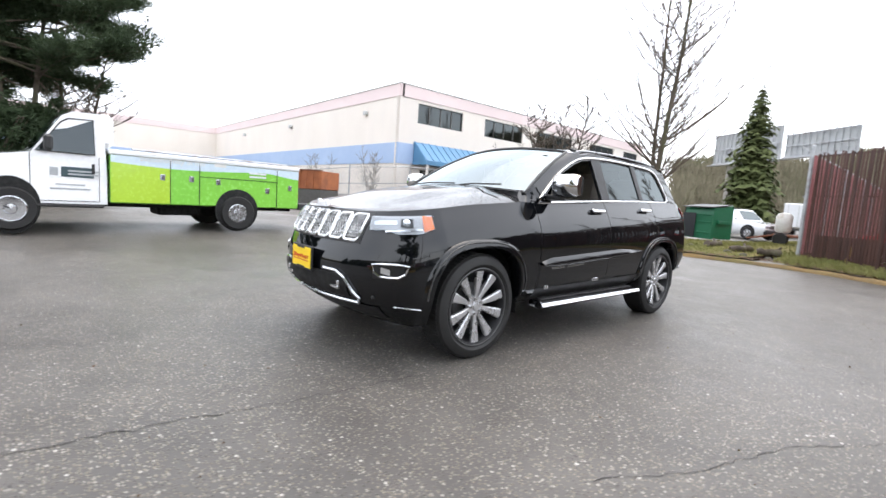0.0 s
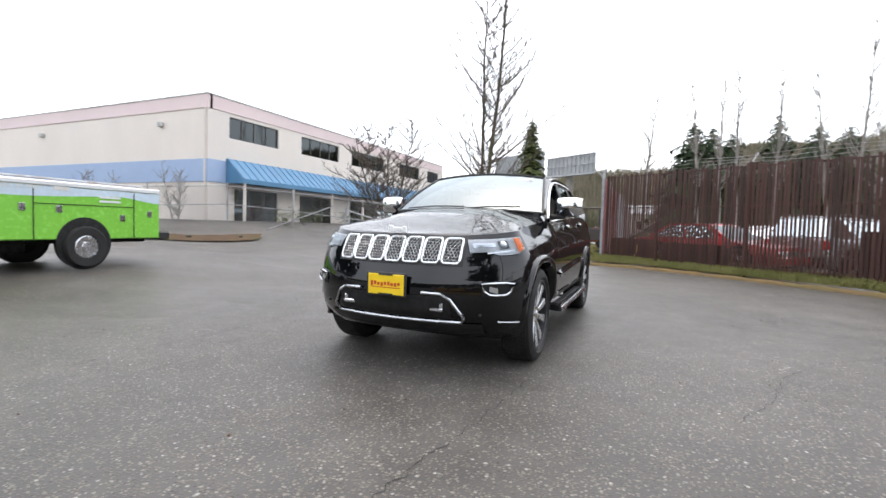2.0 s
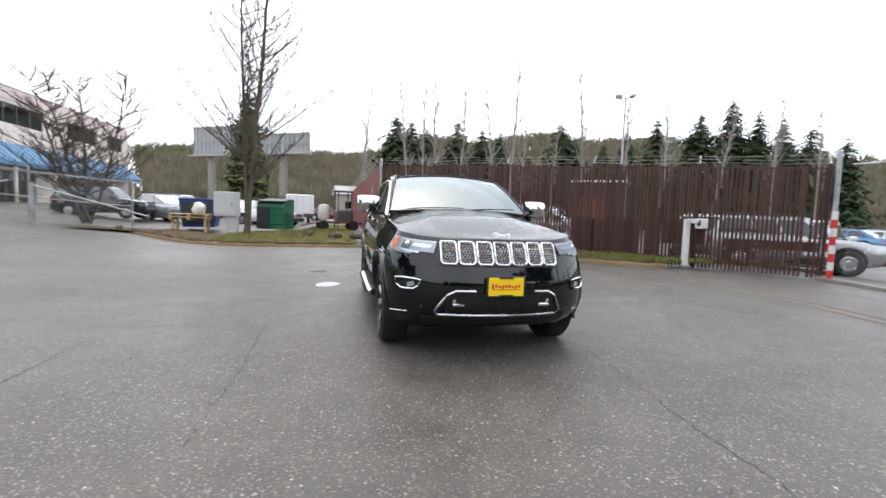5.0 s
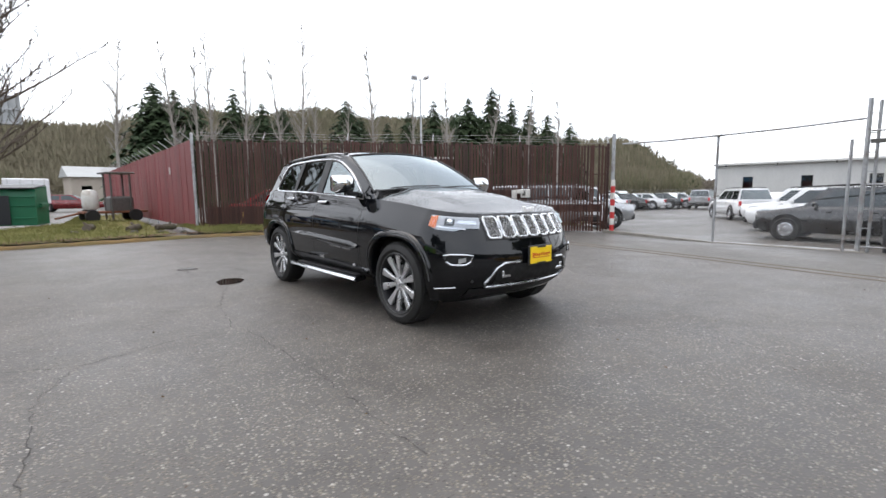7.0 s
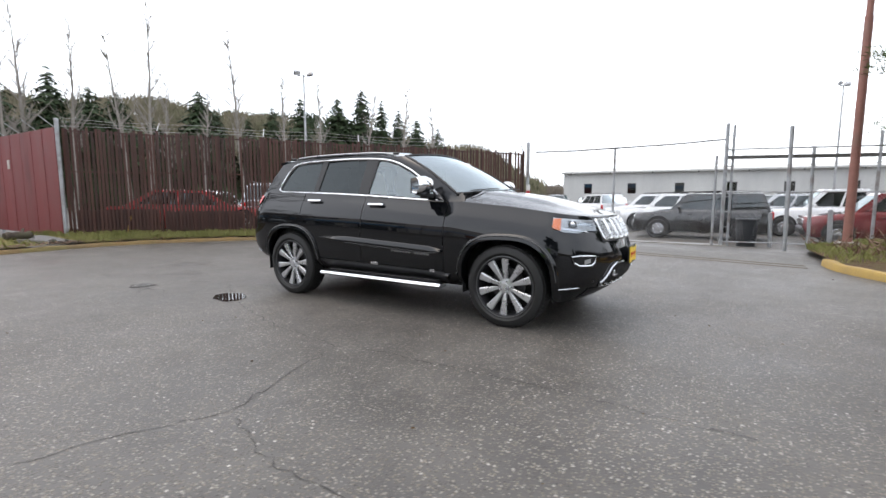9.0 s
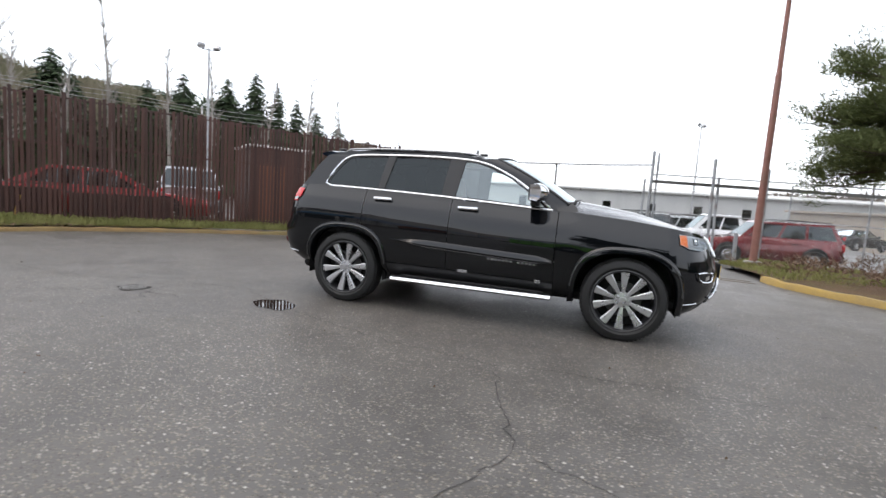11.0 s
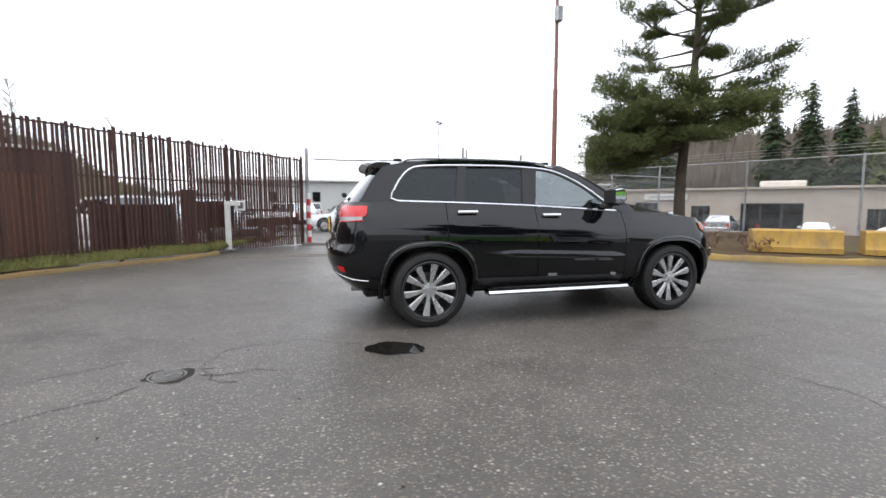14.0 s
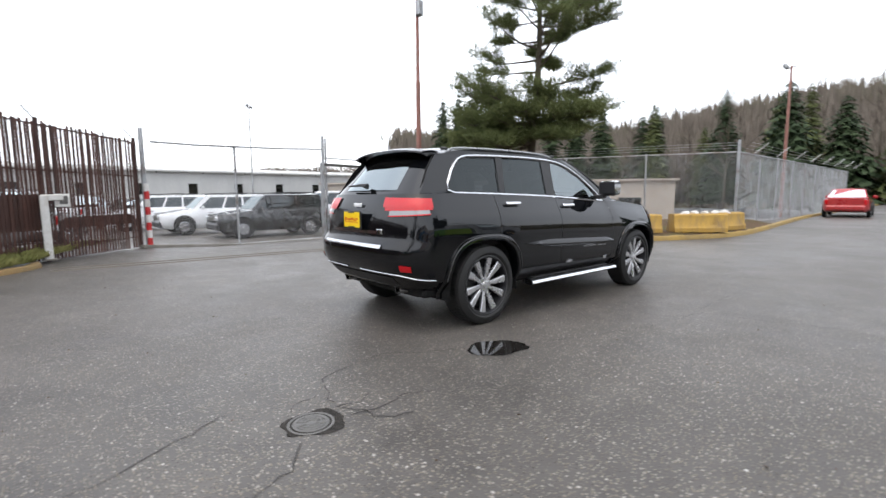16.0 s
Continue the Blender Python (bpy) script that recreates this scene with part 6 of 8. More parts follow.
build_pine((6.65, -8.55, 0.22), 11.8, 21, "tall open-crowned green pine in the planting bed", 1, 50, 2.5, 0.45, "needle",
           [(0.25, 0.74, 2.5, -0.50), (0.27, 1.05, 2.4, -0.42), (0.26, 0.40, 2.35, -0.45), (0.29, 0.85, 2.5, -0.25), (0.30, 0.55, 2.4, -0.15), (0.31, 1.2, 2.6, -0.15), (0.33, 2.3, 2.2, 0.0), (0.32, -0.6, 2.5, -0.1), (0.31, 3.6, 1.9, -0.1), (0.33, 0.2, 2.6, 0.0), (0.34, 1.6, 2.5, 0.0), (0.30, 5.2, 2.2, -0.1), (0.28, 2.9, 1.8, -0.3), (0.30, 1.0, 2.2, 0.05), (0.27, 0.7, 2.0, -0.2), (0.33, 0.8, 2.6, 0.1), (0.36, 1.1, 2.4, 0.1), (0.29, 1.7, 2.2, -0.2), (0.31, 0.3, 2.0, -0.1), (0.35, 0.5, 2.3, 0.05), (0.26, 1.3, 1.9, -0.25), (0.37, 4.1, 2.3, -0.1), (0.39, 4.4, 2.1, 0.0), (0.41, 3.9, 2.2, 0.05), (0.36, 4.7, 1.9, -0.15), (0.26, 2.3, 1.7, -0.1), (0.29, 2.7, 1.9, -0.05), (0.32, 1.9, 2.0, 0.0), (0.27, 3.4, 1.8, -0.1), (0.30, 4.0, 2.0, -0.12), (0.28, 4.6, 1.9, -0.12), (0.33, 2.5, 1.8, 0.1), (0.24, 0.9, 2.5, -0.32), (0.27, 0.6, 2.55, -0.30), (0.29, 1.5, 2.4, -0.2), (0.31, 2.1, 2.1, -0.15), (0.33, 3.1, 2.0, -0.1), (0.30, 0.75, 2.3, -0.35), (0.25, 1.6, 2.2, -0.25), (0.28, 1.3, 2.5, -0.1), (0.56, 4.3, 2.3, 0.0), (0.61, 3.9, 2.6, 0.05), (0.66, 4.2, 2.7, 0.05), (0.71, 3.8, 2.4, 0.1), (0.76, 4.2, 2.1, 0.1), (0.64, 4.6, 2.2, 0.0)], fill=1.0, tuft=0.28, bare=4)

# the twin-stemmed tree by the grass plot, and smaller ones before the building
bare_tree((-4.75, 13.1, 0.1), 14.0, 0.115, 2, "tall slender twin-stemmed bare tree on the grass plot", 2, 1.2, 0.30, lift=0.80, low=0.16, twig=0.0135, fork=0.055, turn=0.15)
bare_tree((-12.3, 17.6, 0.1), 7.4, 0.10, 8, "bushy bare tree before the pale building", 4, 1.0, 0.50, lift=0.42, low=0.22, fork=0.32, twig=0.015)
bare_tree((-30.5, 12.4, 0.3), 3.8, 0.06, 9, "thin bare shrub before the pale building", 3, 0.6, 0.4, True, low=0.2, fork=0.3, twig=0.010)
bare_tree((-23.0, 12.6, 0.6), 3.6, 0.05, 10, "thin bare shrub before the pale building", 3, 0.6, 0.4, True, low=0.2, fork=0.3, twig=0.010)
bare_tree((-18.5, -2.9, 0.2), 7.0, 0.11, 12, "bare spreading tree behind the service truck", 2, 1.0, 0.50, lift=0.35, low=0.25, fork=0.2, twig=0.015)
for k, (x, y, h, lx, ly) in enumerate(((1.0, 41.6, 13.9, 0.7, -0.1), (5.6, 40.8, 14.1, -0.9, 0.2), (7.1, 40.5, 13.9, -0.6, 0.2), (8.2, 40.2, 15.2, 0.6, -0.2), (10.5, 39.5, 14.0, 0.5, -0.2), (13.8, 38.2, 13.5, 0.2, -0.1), (15.1, 37.6, 17.1, 0.5, -0.2), (16.2, 37.1, 10.5, 0.4, -0.2), (18.6, 35.9, 9.9, 0.0, -0.0), (21.3, 34.2, 15.4, 0.2, -0.1), (24.3, 32.0, 12.0, -0.1, 0.1), (26.6, 30.1, 12.1, 0.3, -0.3), (29.4, 27.4, 11.1, -0.1, 0.1), (32.0, 24.3, 11.4, -0.0, 0.0), (33.6, 22.2, 9.8, 0.1, -0.2))):
    bare_tree((x, y, 0), h, 0.17, 40 + k, "slender pale bare alder behind the slat fence", 1, 1.2, 0.22, pale=True, lift=1.35, low=0.36, group="alders behind the fence", twig=0.0135, lean=(lx + 0.01, ly + 0.01))

# conifers beyond the fence, taller and shorter
for k, (x, y, h, r) in enumerate(((5.6, 52.0, 11.5, 3.4), (7.2, 50.5, 10.9, 2.6), (8.7, 48.6, 9.9, 2.4), (12.6, 49.0, 11.2, 2.2), (16.0, 50, 10.4, 2.8), (18.4, 50, 10.2, 2.6), (24.6, 46.0, 11.0, 2.9), (27.0, 47, 9.6, 2.4), (30.8, 42.0, 10.0, 1.9), (33.6, 40.5, 11.2, 2.0), (37.3, 38.2, 11.6, 2.6), (39.4, 36.2, 12.6, 2.2), (41.0, 34.4, 11.4, 1.9), (42.6, 33.0, 10.6, 1.8), (44.2, 31.4, 9.6, 2.2), (47.0, 30.0, 8.8, 2.0))):
    conifer((x, y, 0), h * 1.13, r * 1.28, 70 + k, "dark pointed conifer beyond the slat fence", 1.0, "conifers beyond the fence")
rnd = random.Random(123)
for k in range(16):
    f = k / 15
    conifer((lerp(9, 44, f) + rnd.uniform(-1.2, 1.2), lerp(56, 38, f) + rnd.uniform(-2, 2), 0), rnd.uniform(8.2, 10.8), rnd.uniform(1.7, 2.6), 540 + k, "dark pointed conifer beyond the slat fence", 0.9, "conifers beyond the fence")
conifer((-10.0, 43.0, 0), 12.6, 2.15, 60, "single tall bushy conifer before the billboards", 1.9, "", "needle_olive")
# evergreens behind the truck
build_pine((-17.0, -4.3, 0.2), 9.5, 33, "dense dark evergreen with many stems behind the service truck", 4, 90, 3.4, 0.42, "needle_dark", (), 1.0, 0.42, "evergreens behind the truck")
build_pine((-20.5, -7.2, 0.2), 10.5, 34, "dense dark evergreen behind the service truck", 3, 80, 3.6, 0.30, "needle_dark", (), 1.0, 0.45, "evergreens behind the truck")
build_pine((-22.5, -12.5, 0.2), 10.0, 35, "dense dark evergreen behind the service truck", 2, 60, 3.4, 0.25, "needle_dark", (), 1.0, 0.45, "evergreens behind the truck")


def build_bush(at, rx, ry, h, seed, mat, label):
    rnd_ = random.Random(seed)
    bush = thing("bush", label, "bush", "bushes behind the truck", at=at)
    leaves, stems_ = B(), B()
    for _ in range(520):
        a, u, z = rnd_.random() * 6.283, math.sqrt(rnd_.random()), rnd_.random()
        k = math.sqrt(max(0.05, 1 - z * z)) * (0.85 + 0.3 * noise.noise(Vector((math.cos(a) * 2, math.sin(a) * 2, seed))))
        c = Vector((rx * k * u * math.cos(a), ry * k * u * math.sin(a), h * z * (0.9 + 0.25 * noise.noise(Vector((a, z * 2, seed))))))
        needle_spray(leaves, c, Vector((math.cos(a), math.sin(a), 0.6)).normalized(), 0.42, rnd_, 26, 0.06)
    for _ in range(12):
        a = rnd_.random() * 6.283
        add_tube(stems_, [(0, 0, -0.1), (rx * 0.6 * math.cos(a), ry * 0.6 * math.sin(a), h * 0.7)], 0.03, 5)
    part("foliage", leaves, M[mat], bush)
    part("stem_cluster", stems_, M["bark"], bush)


build_bush((-15.0, -5.2, 0.2), 2.2, 2.0, 3.5, 61, "needle_dark", "large dark evergreen bush behind the service truck")
build_bush((-16.2, -3.6, 0.2), 1.6, 1.5, 3.0, 62, "needle_dark", "dark rounded evergreen bush behind the service truck")
rnd = random.Random(77)
for k in range(26):
    f = k / 25
    x, y = lerp(34, -14, f) + rnd.uniform(-3, 3), lerp(-62, -66, f) + rnd.uniform(-6, 6)
    if k % 3 == 2:
        bare_tree((x, y + 4, -0.5), rnd.uniform(9, 13), 0.14, 200 + k, "tall bare tree beyond the chain-link fence", 1, 0.9, 0.42, lift=0.7, group="bare trees to the south")
    else:
        conifer((x, y, -0.5), rnd.uniform(10.0, 15.5), rnd.uniform(2.2, 3.4), 300 + k, "dark conifer beyond the chain-link fence", 0.8, "conifers to the south", "needle_dark" if k % 2 else "needle_olive")
for k, (x, y, h) in enumerate(((-3.0, -46, 9.0), (-6.0, -44, 10.0), (-9.5, -43, 10.5), (-13, -41, 9.5), (-17, -40, 10.5))):
    conifer((x, y, 0), h, 2.8, 400 + k, "dark conifer beside the road", 1.0, "conifers to the south")


def woods(name, centre, r0, a0, a1, base, top, seed, label, material, count, tall=1.0, thin=1.0):
    """A far wooded ridge: a rough earth slope with countless crowns on it."""
    rnd = random.Random(seed)
    bm = B()
    rows = []
    n = 60
    for j, f in enumerate((0, 0.35, 0.7, 1.0)):
        row = []
        for i in range(n + 1):
            a = radians(lerp(a0, a1, i / n))
            r = r0 + 50 * f
            h = base + (top(i / n) - base) * smooth_step(0, 1, f) + (1.2 * noise.noise(Vector((i * 0.35, j, seed))) if f else 0)
            row.append((centre[0] + r * math.cos(a), centre[1] + r * math.sin(a), h))
        rows.append(row)
    slope = part(name + "_slope", fixed(add_grid(bm, rows)), M["wood_far"], smooth=60)
    tagged(slope, "far brown wooded hillside", "hill", kind="structure")
    bm = B()
    for _ in range(count):
        f, u = rnd.random() ** 0.8, rnd.random()
        a = radians(lerp(a0, a1, u))
        r = r0 + 50 * f
        z = base + (top(u) - base) * smooth_step(0, 1, f)
        c = Vector((centre[0] + r * math.cos(a), centre[1] + r * math.sin(a), z))
        h = rnd.uniform(2.0, 4.2) * tall
        for _ in range(44):
            q = Vector((rnd.gauss(0, 0.30 / tall), rnd.gauss(0, 0.30 / tall), rnd.random() ** 0.8 * 0.8)) * h
            w = Vector((rnd.uniform(-1, 1), rnd.uniform(-1, 1), 0)) * h * 0.062 * thin
            up = Vector((rnd.uniform(-0.08, 0.08), rnd.uniform(-0.08, 0.08), rnd.uniform(0.10, 0.26) / thin)) * h
            bm.faces.new((bm.verts.new(c + q - w), bm.verts.new(c + q + w), bm.verts.new(c + q + up)))
    ob = part(name, bm, material)
    tagged(ob, label, "woods", kind="stuff")


woods("far_woods", (0, 0), 78, 20, 112, 0.0, lambda u: 0.5 + 10.5 * smooth_step(0.0, 0.10, u) + 7.8 * smooth_step(0.10, 0.45, u) + 0.9 * math.sin(u * 41) - 7.4 * smooth_step(0.62, 0.82, u) + 0.8 * math.sin(u * 17), 31, "far mixed brown and green woods on the hill", M["wood_far"], 5200, 1.15, 0.6)
woods("far_conifer_woods", (0, 0), 84, 20, 66, 0.0, lambda u: 1.5 + 9.5 * smooth_step(0.0, 0.17, u) + 9.6 * smooth_step(0.17, 0.65, u) + 0.8 * math.sin(u * 14), 32, "far dark conifer woods on the hill", M["needle_dark"], 1500)
woods("far_east_woods", (0, 0), 110, -35, 24, -0.5, lambda u: 6.6 - 4.5 * smooth_step(0.4, 0.62, u) + 1.0 * math.sin(u * 11), 33, "low far line of bare trees", M["wood_pale"], 1600)
woods("south_woods", (0, 0), 72, -108, -34, -1.0, lambda u: 9.5 + 6.0 * smooth_step(0.8, 0.35, u) + 1.0 * math.sin(u * 8), 34, "tall brown bare woods beyond the road", M["wood_pale"], 3400, 1.9, 0.45)
woods("west_woods", (0, 0), 75, 112, 250, 0.0, lambda u: 5.0 + 1.5 * math.sin(u * 10), 35, "far bare woods behind the building", M["wood_far"], 1500)
for k, (x, y, h) in enumerate(((27.5, -37.7, 12.6), (25.5, -39.3, 13.7), (23.3, -40.8, 12.5), (32.5, -26.5, 12.0), (31.4, -27.7, 12.6), (30.6, -28.6, 12.2))):
    conifer((x, y, ground_z(x, y) - 0.1), h, 1.8, 510 + k, "dark conifer beyond the chain-link fence", 1.3, "conifers behind the pine")

# ---- buildings ----


def wall_with_holes(bm, p, q, z0, z1, holes, thick):
    """A straight wall from p to q; holes are (u0, u1, z0, z1) along it, cut right through."""
    p, q = Vector((p[0], p[1], 0)), Vector((q[0], q[1], 0))
    L = (q - p).length
    d = (q - p) / L
    n = Vector((-d.y, d.x, 0))
    us = sorted({0, L} | {h[0] for h in holes} | {h[1] for h in holes})
    zs = sorted({z0, z1} | {h[2] for h in holes} | {h[3] for h in holes})

    def open_at(u, z):
        return any(h[0] < u < h[1] and h[2] < z < h[3] for h in holes)

    def at(u, z, t):
        return p + d * u + n * t + Vector((0, 0, z))
    for i in range(len(us) - 1):
        for j in range(len(zs) - 1):
            u0, u1, a, b = us[i], us[i + 1], zs[j], zs[j + 1]
            if open_at((u0 + u1) / 2, (a + b) / 2):
                continue
            for t in (0, thick):
                bm.faces.new([bm.verts.new(at(u, z, t)) for u, z in ((u0, a), (u1, a), (u1, b), (u0, b))])
    for h in holes:
        for (u0, a), (u1, b) in (((h[0], h[2]), (h[1], h[2])), ((h[1], h[2]), (h[1], h[3])), ((h[1], h[3]), (h[0], h[3])), ((h[0], h[3]), (h[0], h[2]))):
            bm.faces.new([bm.verts.new(at(u0, a, 0)), bm.verts.new(at(u1, b, 0)), bm.verts.new(at(u1, b, thick)), bm.verts.new(at(u0, a, thick))])
    return fixed(bm)


def put_window(parent, p, d, n, u0, u1, z0, z1, panes, inset=0.12, mat="glass_house"):
    """A framed window in an opening of a wall, with its panes."""
    def at(u, z, t):
        return Vector((p[0], p[1], 0)) + d * u + n * t + Vector((0, 0, z))
    win = new("window")
    win.parent = parent
    bm = B()
    for (ua, za), (ub, zb) in (((u0, z0), (u1, z0)), ((u0, z1), (u1, z1)), ((u0, z0), (u0, z1)), ((u1, z0), (u1, z1))):
        beam(bm, at(ua, za, inset), at(ub, zb, inset), 0.08, 0.08)
    for k in range(1, panes):
        u = lerp(u0, u1, k / panes)
        beam(bm, at(u, z0, inset), at(u, z1, inset), 0.06, 0.06)
    part("frame", bm, M["iron"], win)
    for k in range(panes):
        a, b = lerp(u0, u1, k / panes), lerp(u0, u1, (k + 1) / panes)
        bm = B()
        bm.faces.new([bm.verts.new(at(u, z, inset + 0.02)) for u, z in ((a, z0), (b, z0), (b, z1), (a, z1))])
        part("pane", bm, M[mat], win)
    return win


def build_office():
    b = thing("office_building", "cream two-storey warehouse office with a blue band and awning", "building")
    X, Y, H, G = -22.0, 13.9, 8.3, 0.6
    ups = [(1.5, 5.6), (7.9, 12.4), (14.2, 19.5), (22.5, 27.0), (29.0, 32.0)]
    downs = [(1.9, 5.6), (7.8, 11.8), (14.0, 18.5), (20.5, 24.5), (26.5, 30.5)]
    holes = [(a, c, 6.05, 7.35) for a, c in ups] + [(a, c, 1.0 if i else 0.9, 3.0) for i, (a, c) in enumerate(downs)]
    wall = part("wall", wall_with_holes(B(), (X, Y), (X, Y + 33), G - 0.5, 7.55, holes, 0.3), M["wall_white"], b)
    d, n = Vector((0, 1, 0)), Vector((-1, 0, 0))
    for a, c in ups:
        put_window(b, (X, Y), d, n, a, c, 6.05, 7.35, 4)
    for a, c in downs:
        put_window(b, (X, Y), d, n, a, c, 1.0, 3.0, 3)
    part("wall", wall_with_holes(B(), (X, Y), (X - 41, Y), G - 0.5, 7.55, [], -0.3), M["wall_white"], b)
    part("wall", wall_with_holes(B(), (X - 41, Y), (X - 41, Y - 34), G - 0.5, 7.55, [], -0.3), M["wall_white"], b)
    part("parapet", add_box(B(), (X - 41.12, Y - 17, 7.95), (0.34, 34, 0.8), 0.02), M["wall_pink"], b)
    part("blue_band", add_box(B(), (X - 40.98, Y - 17, 3.95), (0.05, 34, 1.35), 0.01), M["wall_blue"], b)
    part("wall", wall_with_holes(B(), (X, Y + 33), (X - 34, Y + 33), G - 0.5, 7.55, [], -0.3), M["wall_white"], b)
    # pink parapet, proud of the wall
    bm = B()
    add_box(bm, (X - 20.5, Y + 0.12, 7.95), (41.1, 0.34, 0.8), 0.02)
    part("parapet", bm, M["wall_pink"], b)
    part("parapet", add_box(B(), (X - 0.12, Y + 16.6, 7.95), (0.34, 33, 0.8), 0.02), M["wall_pink"], b)
    part("coping", add_box(B(), (X - 20.5, Y + 0.12, 8.38), (41.2, 0.42, 0.08), 0.01), M["wall_grey"], b)
    part("coping", add_box(B(), (X - 0.12, Y + 16.6, 8.38), (0.42, 33.2, 0.08), 0.01), M["wall_grey"], b)
    part("roof", add_box(B(), (X - 17.2, Y + 16.7, 7.45), (33.4, 32.6, 0.2)), M["wall_grey"], b)
    part("blue_band", add_box(B(), (X - 20.5, Y - 0.018, 3.95), (41.06, 0.05, 1.35), 0.01), M["wall_blue"], b)
    part("blue_band", add_box(B(), (X + 0.018, Y + 0.6, 3.95), (0.05, 1.25, 1.35), 0.01), M["wall_blue"], b)
    part("downpipe", add_tube(B(), [(X - 0.18, Y - 0.08, 0.4), (X - 0.18, Y - 0.08, 7.6)], 0.05, 8), M["wall_white"], b)
    for x in (-26.0, -39.0, -51.6):
        lamp = part("wall_lamp", add_box(B(), (x, Y - 0.13, 6.8), (0.35, 0.26, 0.3), 0.05), M["wall_grey"], b)
    for k in range(9):
        part("roof_vent", add_tube(B(), [(X - 3 - k * 3.5, Y + 2, 7.4), (X - 3 - k * 3.5, Y + 2, 8.75)], 0.09, 6), M["wall_grey"], b)
    # awning with seams
    aw = part("awning", fixed(add_prism(B(), [(0.02, 4.75), (0.08, 4.78), (1.45, 3.55), (1.45, 3.28), (1.40, 3.28), (0.02, 3.30)], Y + 1.25, Y + 32.5, lambda u, v, dd: (X + u, dd, v))), M["awning_blue"], b, "ribbed blue metal awning")
    me = bpy.data.meshes.new("awning_rib")
    bm = B()
    beam(bm, (0.08, 0, 4.80), (1.46, 0, 3.57), 0.05, 0.05)
    bm.to_mesh(me)
    bm.free()
    me.materials.append(M["awning_blue"])
    for k in range(52):
        share("awning_rib", me, aw, pose(X, Y + 1.3 + k * 0.6, 0))
    for k in range(8):
        part("awning_post", add_box(B(), (X + 1.3, Y + 1.5 + k * 4.2, 1.95), (0.14, 0.14, 2.75), 0.01), M["wall_white"], b)


build_office()


def build_sheds():
    b = thing("grey_warehouse", "long low pale grey warehouse behind the car lot", "building")
    holes = []
    for k in range(13):
        u = 2.5 + k * 5.0
        holes.append((u, u + 0.95, 1.5, 2.7))
    p = (53.0, 15.0)
    part("wall", wall_with_holes(B(), p, (56.0, -50.0), -0.8, 4.0, holes, 0.3), M["wall_grey"], b)
    dv = Vector((3.0, -65.0, 0)).normalized()
    for h in holes:
        put_window(b, p, dv, Vector((-dv.y, dv.x, 0)), h[0], h[1], h[2], h[3], 1, 0.1)
    part("wall", wall_with_holes(B(), p, (80.0, 17.0), -0.8, 4.0, [], -0.3), M["wall_grey"], b)
    part("roof", fixed(add_prism(B(), [(-0.5, 3.95), (-0.5, 4.12), (14, 5.2), (28, 4.12), (28, 3.95)], 0, 65.0, lambda u, v, d: (53.0 + u + 3.0 * d / 65, 15.2 - d, v))), M["wall_grey"], b)
    for k in range(14):
        part("gutter_bracket", add_box(B(), (52.6 + 3.0 * k / 14, 14 - k * 4.6, 3.9), (0.1, 0.12, 0.2)), M["iron"], b)
    c = thing("beige_workshop", "low beige workshop with dark roller doors beyond the fence", "building")
    p, q = (41.0, -17.3), (14.0, -37.5)
    L = math.hypot(q[0] - p[0], q[1] - p[1])
    holes = [(8, 10.5, -0.2, 1.4), (13.5, 15.5, -0.3, 1.4), (18.0, 19.4, -1.2, 1.1), (21.5, 25.5, -1.1, 1.3), (29.0, 31.0, -0.9, 0.9)]
    part("wall", wall_with_holes(B(), p, q, -2.2, 2.45, holes, 0.3), M["wall_beige"], c)
    dv = Vector((q[0] - p[0], q[1] - p[1], 0)).normalized()
    nn = Vector((-dv.y, dv.x, 0))
    for h in holes:
        put_window(c, p, dv, nn, *h, 3, 0.1)
    part("wall", wall_with_holes(B(), q, (q[0] + nn.x * 18, q[1] + nn.y * 18), -2.2, 2.45, [], 0.3), M["wall_beige"], c)
    part("roof", fixed(add_prism(B(), [(-0.3, 2.38), (-0.3, 2.55), (18, 2.55), (18, 2.38)], -0.3, L + 0.3, lambda u, v, d: (p[0] + dv.x * d + nn.x * u, p[1] + dv.y * d + nn.y * u, v))), M["wall_beige"], c)
    sgn = nn if nn.y < 0 else -nn
    part("sign", add_box(B(), (16.0, 0, 1.85), (3.4, 0.12, 0.55), 0.02, Matrix.Translation((p[0] - nn.x * 0.12, p[1] - nn.y * 0.12, 0)) @ pose(0, 0, 0, 0, 0, math.degrees(math.atan2(dv.y, dv.x)))), M["post_white"], c, "white sign board with grey bars")
    part("sign_bars", add_box(B(), (16.0, 0, 1.85), (2.6, 0.14, 0.2), 0.01, Matrix.Translation((p[0] - nn.x * 0.13, p[1] - nn.y * 0.13, 0)) @ pose(0, 0, 0, 0, 0, math.degrees(math.atan2(dv.y, dv.x)))), M["sign_grey"], c)
    part("roof_unit", add_box(B(), (24.0, 6.0, 2.85), (3.2, 2.0, 0.7), 0.08, Matrix.Translation((p[0], p[1], 0)) @ pose(0, 0, 0, 0, 0, math.degrees(math.atan2(dv.y, dv.x)))), M["wall_white"], c)
    # dark shed behind the slat fence
    s = thing("storage_shed", "dark brown storage shed behind the slat fence", "shed", at=(8.2, 9.6, 0), turn=-38)
    part("body", add_box(B(), (0, 0, 1.25), (1.7, 2.2, 2.5), 0.02), M["slat"], s)
    part("roof_edge", add_box(B(), (0, 0, 2.53), (1.9, 2.4, 0.07), 0.01), M["post_white"], s)
    part("door", add_box(B(), (-0.2, -1.11, 1.0), (0.9, 0.03, 1.95), 0.005), M["rust"], s)


build_sheds()


